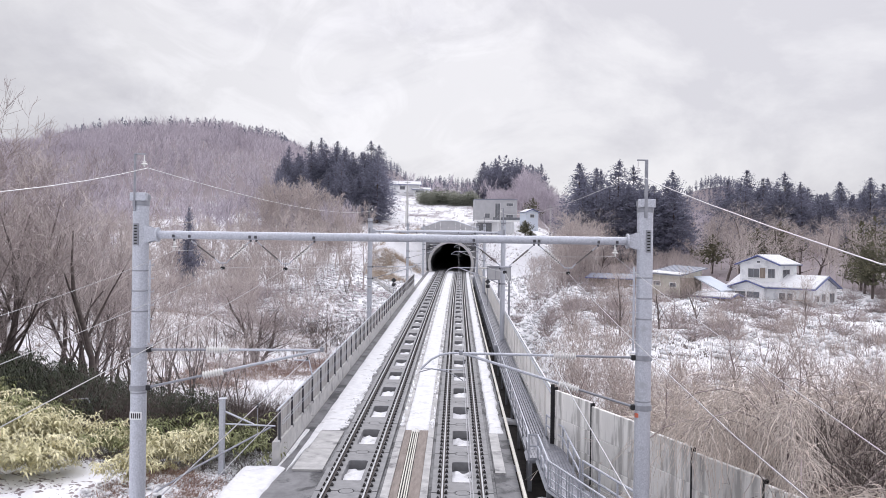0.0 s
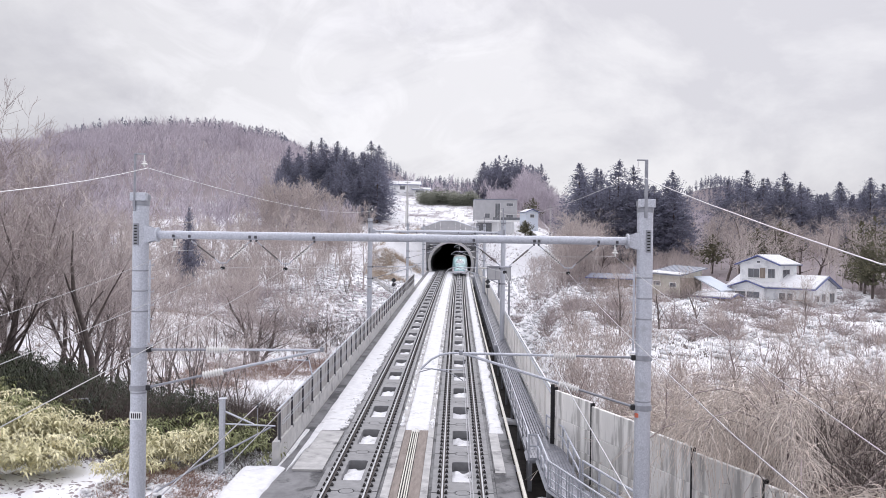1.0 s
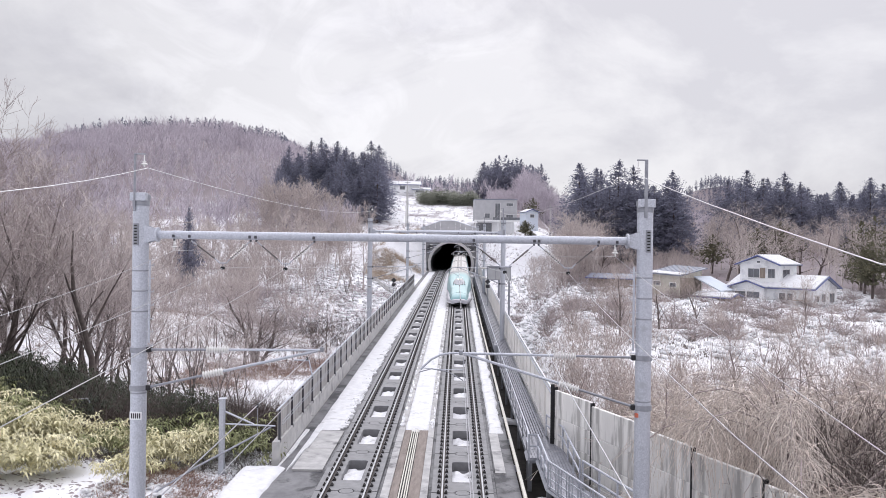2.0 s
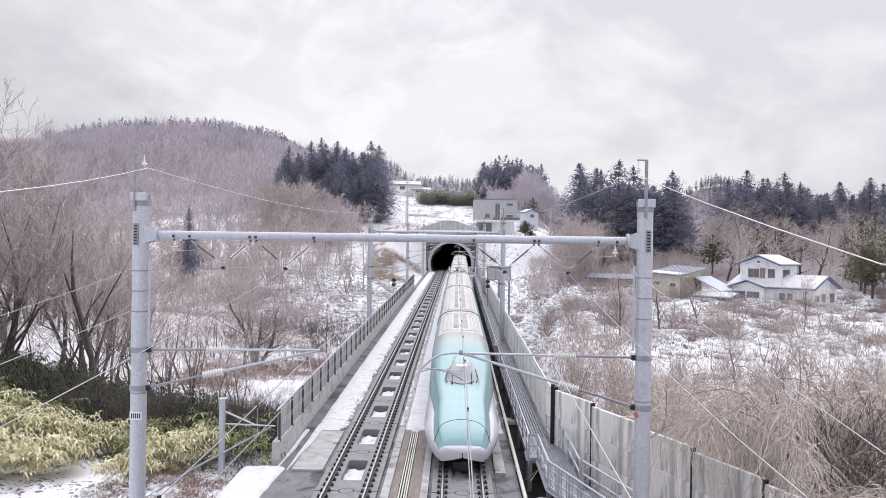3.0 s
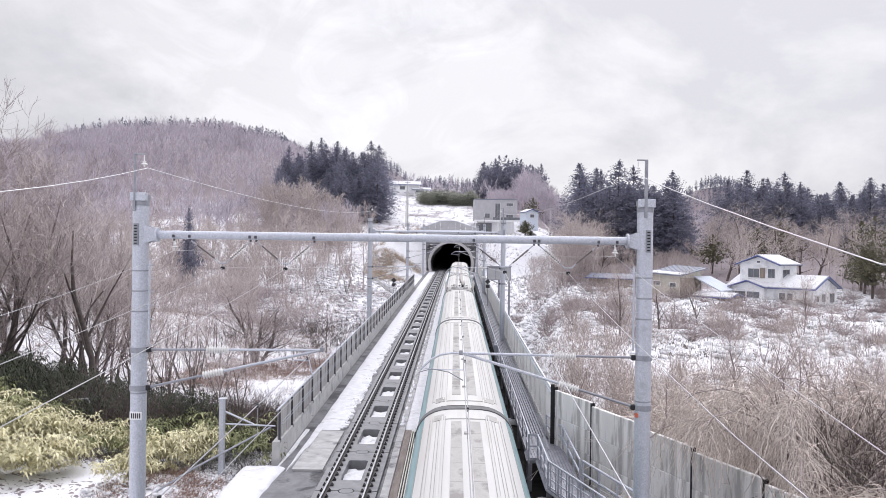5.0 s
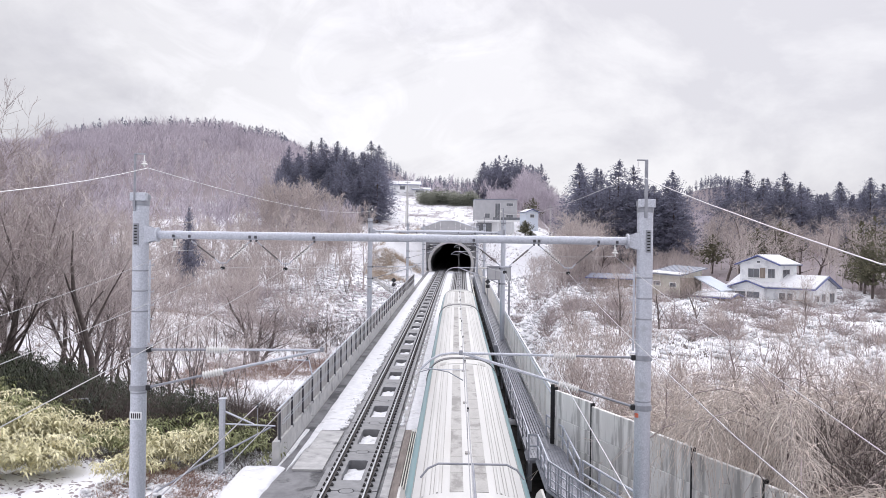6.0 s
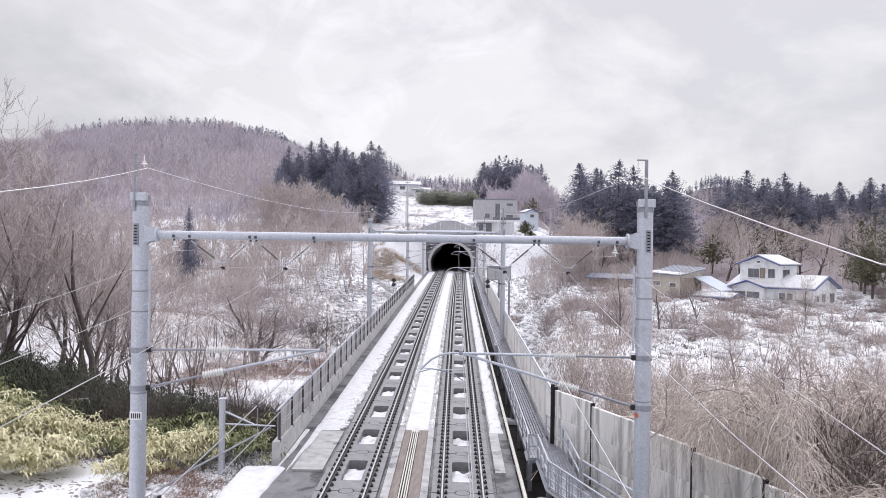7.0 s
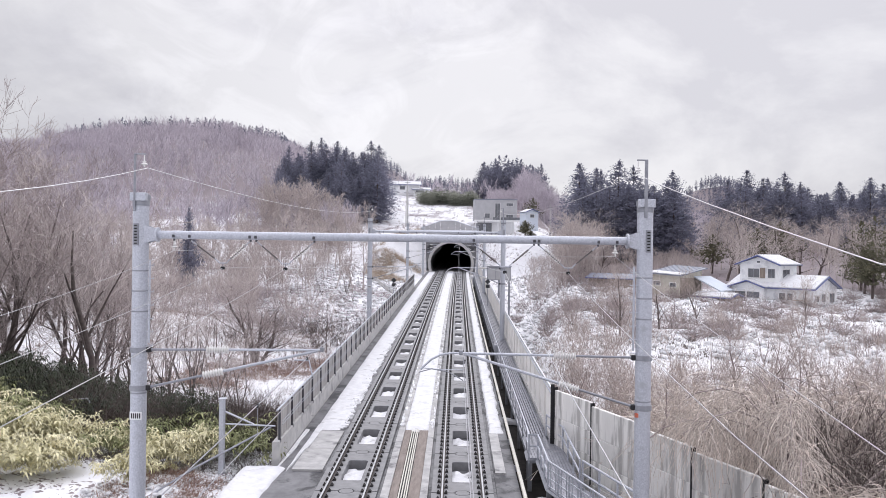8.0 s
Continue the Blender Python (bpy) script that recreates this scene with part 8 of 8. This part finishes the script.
def build_white_house():
    h = thing("white_house", "two-storey white timber house with snow on blue-edged roofs", "house")
    h.matrix_basis = pose(53.3, 112.0, 1.75, 0, 0, -46.7)
    gable_block(h, -12.6, 0.0, 0.0, 8.6, -1.5, 2.75, 4.35, "x", "h_white", 0.55)
    gable_block(h, -11.6, -5.6, 1.2, 7.6, 2.5, 6.15, 7.35, "y", "h_white", 0.6)
    gable_block(h, -11.8, -6.8, -1.0, 1.0, -1.5, 2.7, 3.55, "y", "h_white", 0.45)
    for a, b, z0, z1 in ((-10.3, -8.5, 4.0, 5.4), (-7.2, -6.1, 4.0, 5.4)):
        window(h, "y", a, b, z0, z1, 1.2)
    part("shutter_box", Mesh().box(-8.4, -7.6, 1.06, 1.2, 3.95, 5.5, 0.02), "h_wood", h)
    window(h, "x", 2.6, 5.0, 4.0, 5.3, -5.6)
    for a, b in ((-11.3, -9.6), (-9.4, -7.4)):
        window(h, "y", a, b, 1.0, 1.95, -1.0)
    for a, b in ((-4.9, -4.0), (-3.7, -2.9)):
        window(h, "y", a, b, 0.9, 1.9, 0.0)
    part("awning", Mesh().box(-2.6, -0.6, -1.1, -0.02, 0.9, 1.0, 0.02), "h_wood", h, "weathered board screen")
    for a, b, z0, z1 in ((1.1, 2.0, 0.75, 1.6), (3.0, 4.3, 0.7, 1.85), (5.9, 7.6, 0.5, 1.9)):
        window(h, "x", a, b, z0, z1, 0.0, 2)
    part("door", Mesh().box(-12.4, -11.9, -1.06, -1.0, 0.0, 1.9, 0.02), "h_wood", h)
    part("vent", Mesh().box(-8.9, -8.4, 1.14, 1.2, 6.3, 6.55, 0.02), "h_glass", h)
    return h


def build_shed():
    h = thing("shed", "weathered cream shed with a low blue metal roof", "shed")
    h.matrix_basis = pose(35.6, 117.0, 2.2, 0, 0, -46.7)
    m = Mesh()
    vs = [(x, y, z) for x, top in ((-4.6, 4.0), (0.0, 3.75)) for y, z in ((0, -1.5), (6.5, -1.5), (6.5, top + 0.9), (0, top))]
    m.add(vs, [(0, 1, 2, 3), (7, 6, 5, 4), (0, 4, 5, 1), (1, 5, 6, 2), (2, 6, 7, 3), (3, 7, 4, 0)])
    part("wall", m, "h_yellow", h)
    q = Mesh()
    c = [(-5.2, -0.7, 3.95), (0.6, -0.7, 3.65), (0.6, 7.2, 4.75), (-5.2, 7.2, 5.05)]
    q.add([(x, y, z + 0.14) for x, y, z in c] + c, [(0, 1, 2, 3), (7, 6, 5, 4), (0, 4, 5, 1), (1, 5, 6, 2), (2, 6, 7, 3), (3, 7, 4, 0)])
    part("roof", q, "h_roof", h)
    s = Mesh()
    c = [(-5.0, -0.6, 4.12), (0.4, -0.6, 3.84), (0.4, 1.0, 4.06), (-5.0, 1.2, 4.36)]
    s.add([(x, y, z + 0.1) for x, y, z in c] + c, [(0, 1, 2, 3), (7, 6, 5, 4), (0, 4, 5, 1), (1, 5, 6, 2), (2, 6, 7, 3), (3, 7, 4, 0)])
    part("roof_snow", s, "snow", h, "snow left along the eave")
    for k in range(9):
        part("roof_rib", Mesh().path([(-4.9 + 0.65 * k, 1.3, 4.52 - 0.034 * k), (-4.9 + 0.65 * k, 7.1, 5.32 - 0.034 * k)], 0.03, 4), "h_roof", h)
    window(h, "y", -4.5, -3.3, 2.2, 2.8, 0.0)
    window(h, "y", -1.6, -0.6, 2.0, 2.6, 0.0)
    window(h, "y", -3.2, -2.0, 0.2, 0.8, 0.0)
    part("board_wall", Mesh().box(0.02, 0.10, 0.2, 6.2, -1.2, 3.4, 0.02), "h_wood", h)
    part("lean_to_roof", Mesh().add([(0.1, 4, 3.6), (0.1, 9, 3.6), (4.5, 9, 1.6), (4.5, 4, 1.6), (0.1, 4, 3.4), (0.1, 9, 3.4), (4.5, 9, 1.4), (4.5, 4, 1.4)], [(0, 3, 2, 1), (4, 5, 6, 7), (0, 4, 7, 3), (3, 7, 6, 2), (2, 6, 5, 1), (1, 5, 4, 0)]), "h_pale", h)
    low = thing("low_shed", "low outbuilding under a snow-covered roof", "shed")
    low.matrix_basis = pose(41.6, 114.0, 1.4, 0, 0, -46.7)
    gable_block(low, -5.2, 0.6, 0, 3.4, -1.2, 1.5, 2.0, "x", "h_wood", 0.4)
    far = thing("long_shed", "long low shed with a metal roof and plank wall", "shed")
    far.matrix_basis = pose(31.0, 128.0, 3.0, 0, 0, -38)
    gable_block(far, -8.0, 0, 0, 4, -1.5, 2.0, 2.6, "x", "h_wood", 0.4, False)


def build_far_buildings():
    g = thing("grey_building", "modern grey two-storey building on a white base", "house")
    g.matrix_basis = pose(14.6, 250, 15.8, 0, 0, 2)
    part("wall", Mesh().box(-6.9, 6.9, 0, 9, 3.1, 9.7, 0.05), "h_grey", g)
    part("parapet", Mesh().box(-7.0, 7.0, -0.12, 9.1, 9.7, 9.95, 0.03), "h_roof", g)
    part("terrace", Mesh().box(-7.0, 9.5, -2.2, 0, 2.6, 3.1, 0.05), "white", g, "white terrace edge")
    part("base", Mesh().box(-5.5, 6.0, 0.6, 9, -3.0, 2.6, 0.05), "white", g)
    for x in (-6.7, -3.8, 0.5, 5.0, 9.2):
        part("post", Mesh().box(x - 0.12, x + 0.12, -2.1, -1.86, -3.0, 2.6, 0.02), "white", g)
    # a flat dark panel in place of the garage's shaded inside
    part("carport", Mesh().box(-6.2, -1.2, 0.5, 0.62, -0.8, 2.2, 0.03), "h_glass", g, "dark panel standing for the shaded garage opening")
    window(g, "y", -3.6, -1.9, 3.8, 5.3, 0.0)
    window(g, "y", -0.2, 1.4, 3.3, 8.6, 0.0, 2)
    for z in (3.4, 7.8):
        window(g, "y", 3.4, 5.6, z, z + 1.6 if z < 5 else z + 0.9, 0.0, 3)
    part("rail", Mesh().box(-1.0, 9.3, -2.15, -2.08, 3.1, 4.0, 0.01), "h_glass", g)
    b = thing("blue_house", "small pale blue house with a snowy gable roof", "house")
    b.matrix_basis = pose(25.4, 240, 18.6, 0, 0, 20)
    gable_block(b, -2.1, 2.1, 0, 4.6, -3.2, 2.6, 3.5, "y", "h_pale", 0.35)
    window(b, "y", -0.7, 0.7, 0.9, 1.9, 0.0)
    k = thing("kiosk", "tiny flat-roofed hut on the snowy slope", "hut")
    kz = ground_z(-0.6, 230)
    k.matrix_basis = pose(-0.6, 230, kz)
    part("wall", Mesh().box(-1.0, 1.0, -0.8, 0.8, -0.5, 1.9, 0.02), "h_grey", k)
    part("roof", Mesh().box(-1.5, 1.3, -1.1, 1.1, 1.9, 2.1, 0.03), "white", k)
    u = thing("hillside_house", "white house with long low roofs on the hillside", "house")
    u.matrix_basis = pose(-18.5, 325, 33.2, 0, 0, 8)
    gable_block(u, -7.5, 5.0, 0, 7, -4, 3.2, 4.6, "x", "h_white", 0.7)
    gable_block(u, 2.0, 9.0, -1.5, 5, -4, 1.0, 1.9, "x", "h_white", 0.6)
    window(u, "y", -3.6, -1.4, 0.9, 2.3, 0.0)
    window(u, "y", 3.0, 6.5, -0.3, 0.6, -1.5, 3)
    for x, y, hgt in ((-10.6, 196, 13), (-12.8, 225, 11), (-13.8, 250, 11), (30.5, 236, 10), (13.5, 205, 9)):
        p = thing("utility_pole", "plain concrete utility pole", "pole", group="utility poles")
        z = ground_z(x, y)
        p.matrix_basis = pose(x, y, z)
        part("shaft", Mesh().tube((0, 0, -1), (0, 0, hgt), 0.17, 0.10, 8), "concrete", p)
        part("crossarm", Mesh().box(-0.7, 0.7, -0.06, 0.06, hgt - 0.9, hgt - 0.78, 0.01), "galvdark", p)


build_white_house()
build_shed()
build_far_buildings()


def build_pines():
    protos = []
    for i, (x, y, h, r) in enumerate(((60, 150, 10, 5.0), (66, 154, 11, 5.5), (69.5, 130, 12, 4.4), (68, 126, 7, 3.2), (76, 138, 13, 5.0), (54, 158, 8, 4.5), (27.8, 262, 9, 4), (20.5, 193, 4.2, 2.2), (22, 226, 5, 2.6), (65.5, 119, 9, 3.4), (69.5, 121, 11, 3.8), (72.5, 117, 8, 3.2), (67.5, 113, 6, 2.6))):
        t = thing("pine_tree", "broad olive-brown pine with a rounded crown", "conifer", group="pines")
        part("trunk", Mesh().path([(0, 0, -0.5), (0.2, 0.1, h * 0.5), (0, 0, h * 0.9)], [0.24, 0.16, 0.05], 6).round(), "bark", t)
        v, f = conifer_cloud(500 + i, h, r * 1.25, 24, 12)
        v[:, 2] = h * 0.25 + v[:, 2] * 0.75
        cloud("crown", v, f, "pine", t)
        t.matrix_basis = pose(x, y, ground_z(x, y) - 0.2)


build_pines()


# ---------------------------------------------------------------- small things by the line
def build_marker(x, y, seed):
    s = thing("track_marker", "white marker post with a black diamond and square", "sign", group="track markers")
    s.matrix_basis = line_pose(x, y)
    part("post", Mesh().tube((0, 0, 0.2), (0, 0, 3.45), 0.04, n=6), "galvdark", s)
    part("diamond", Mesh().box(-0.24, 0.24, -0.03, 0.03, -0.24, 0.24, 0.01, Matrix.Translation((0, -0.06, 3.2)) @ pose(0, 0, 0, 0, 45, 0)), "ink", s, "black diamond board")
    part("square", Mesh().box(-0.24, 0.24, -0.09, -0.03, 2.42, 2.84, 0.01), "ink", s, "black square board")


build_marker(-5.9, 95, 1)
build_marker(5.65, 95, 2)


def build_stub_post():
    s = thing("cable_post", "grey steel post with diagonal braces standing in snow", "post")
    s.matrix_basis = pose(-7.85, 32.0, 0.0)
    part("shaft", Mesh().box(-0.11, 0.11, -0.11, 0.11, -0.6, 3.12, 0.02), "galv", s)
    part("cap", Mesh().box(-0.14, 0.14, -0.14, 0.14, 3.12, 3.17, 0.01), "galv", s)
    part("brace", Mesh().path([(0.1, 0, 2.62), (1.25, 0.1, 2.10), (1.35, 0.1, 2.02)], 0.04, 6), "galv", s)
    part("bar", Mesh().path([(0.1, 0, 2.10), (2.2, 0.1, 2.02)], 0.035, 6), "galv", s)
    g = thing("guy_wire", "grey stay wire running down to the snowy bank", "wire")
    part("wire_run", Mesh().path([(-5.9, 32.4, 1.9), (-8.2, 29.8, 0.9), (-10.2, 27.4, -0.2)], 0.04, 6), "galvdark", g)
    r = thing("bank_rail", "thin bent pipe rail above the bamboo grass", "rail")
    part("pipe_run", Mesh().path([(-17.0, 37.2, 1.9), (-15.9, 37.0, 2.05), (-15.2, 36.4, 1.5), (-14.6, 36.0, 1.0)], 0.035, 6), "galv", r)


build_stub_post()


def build_slope_stair():
    """Narrow concrete stair with a pipe rail, climbing the side of the cutting."""
    st = thing("slope_stair", "narrow snow-dusted concrete stair with a pipe rail on the cutting", "stairs")
    a, b, n = Vector((-9.3, 150.0, 0)), Vector((-16.4, 166.5, 0)), 26
    d = (b - a).normalized()
    o = Vector((-d.y, d.x, 0)) * 0.55
    rail = []
    for i in range(n):
        p, q = a.lerp(b, i / n), a.lerp(b, (i + 0.94) / n)
        z = ground_z(p.x, p.y) + 0.32
        vs = [(c.x + w * o.x, c.y + w * o.y, z + h) for h in (0, -0.6) for c, w in ((p, -1), (q, -1), (q, 1), (p, 1))]
        part("step", Mesh().add(vs, [(0, 1, 2, 3), (7, 6, 5, 4), (0, 4, 5, 1), (1, 5, 6, 2), (2, 6, 7, 3), (3, 7, 4, 0)]), "concrete", st)
        rail.append(Vector((p.x + o.x, p.y + o.y, z + 0.95)))
        if i % 5 == 0:
            part("rail_post", Mesh().tube(rail[-1] - Vector((0, 0, 1.1)), rail[-1], 0.03, n=6), "galvdark", st)
    part("handrail", Mesh().path(rail, 0.035, 6), "galvdark", st)


build_slope_stair()


def build_line_cabinets():
    c = thing("line_cabinet", "grey steel equipment cabinet beside the walkway", "cabinet")
    c.matrix_basis = line_pose(7.9, 112)
    part("body", Mesh().box(-1.7, 1.7, -0.6, 0.6, 2.3, 4.25, 0.04), "galvdark", c)
    for i in range(3):
        part("door", Mesh().box(-1.62 + 1.1 * i, -0.58 + 1.1 * i, -0.64, -0.60, 2.42, 4.12, 0.02), "h_grey", c)
    part("cabinet_roof", Mesh().box(-1.8, 1.8, -0.75, 0.7, 4.25, 4.36, 0.02), "galvdark", c)
    for lx in (-1.5, 0.0, 1.5):
        part("leg", Mesh().box(lx - 0.12, lx + 0.12, -0.5, 0.5, -3.5, 2.3, 0.02), "galvdark", c)
    for y in (58, 96):
        k = thing("junction_box", "small grey junction box fixed to the walkway rail", "box", group="junction boxes")
        k.matrix_basis = line_pose(4.9, y)
        part("box_body", Mesh().box(-0.16, 0.16, -0.2, 0.2, 0.35, 0.95, 0.03), "galvdark", k)
        part("bracket", Mesh().box(-0.05, 0.05, -0.05, 0.05, -0.4, 0.35), "galvdark", k)
    f = thing("portal_fence", "thin steel pipe fence beside the tunnel mouth", "fence")
    for sx in (-1, 1):
        xs = [sx * (5.6 + 0.9 * i) for i in range(5)]
        for x in xs:
            part("fence_post", Mesh().tube(on_line(x, 178, -0.6), on_line(x, 178, 1.6), 0.04, n=5), "galv", f)
        for z in (0.6, 1.1, 1.6):
            part("fence_rail", Mesh().path([on_line(xs[0], 178, z), on_line(xs[-1], 178, z)], 0.035, 5), "galv", f)


build_line_cabinets()

motions()
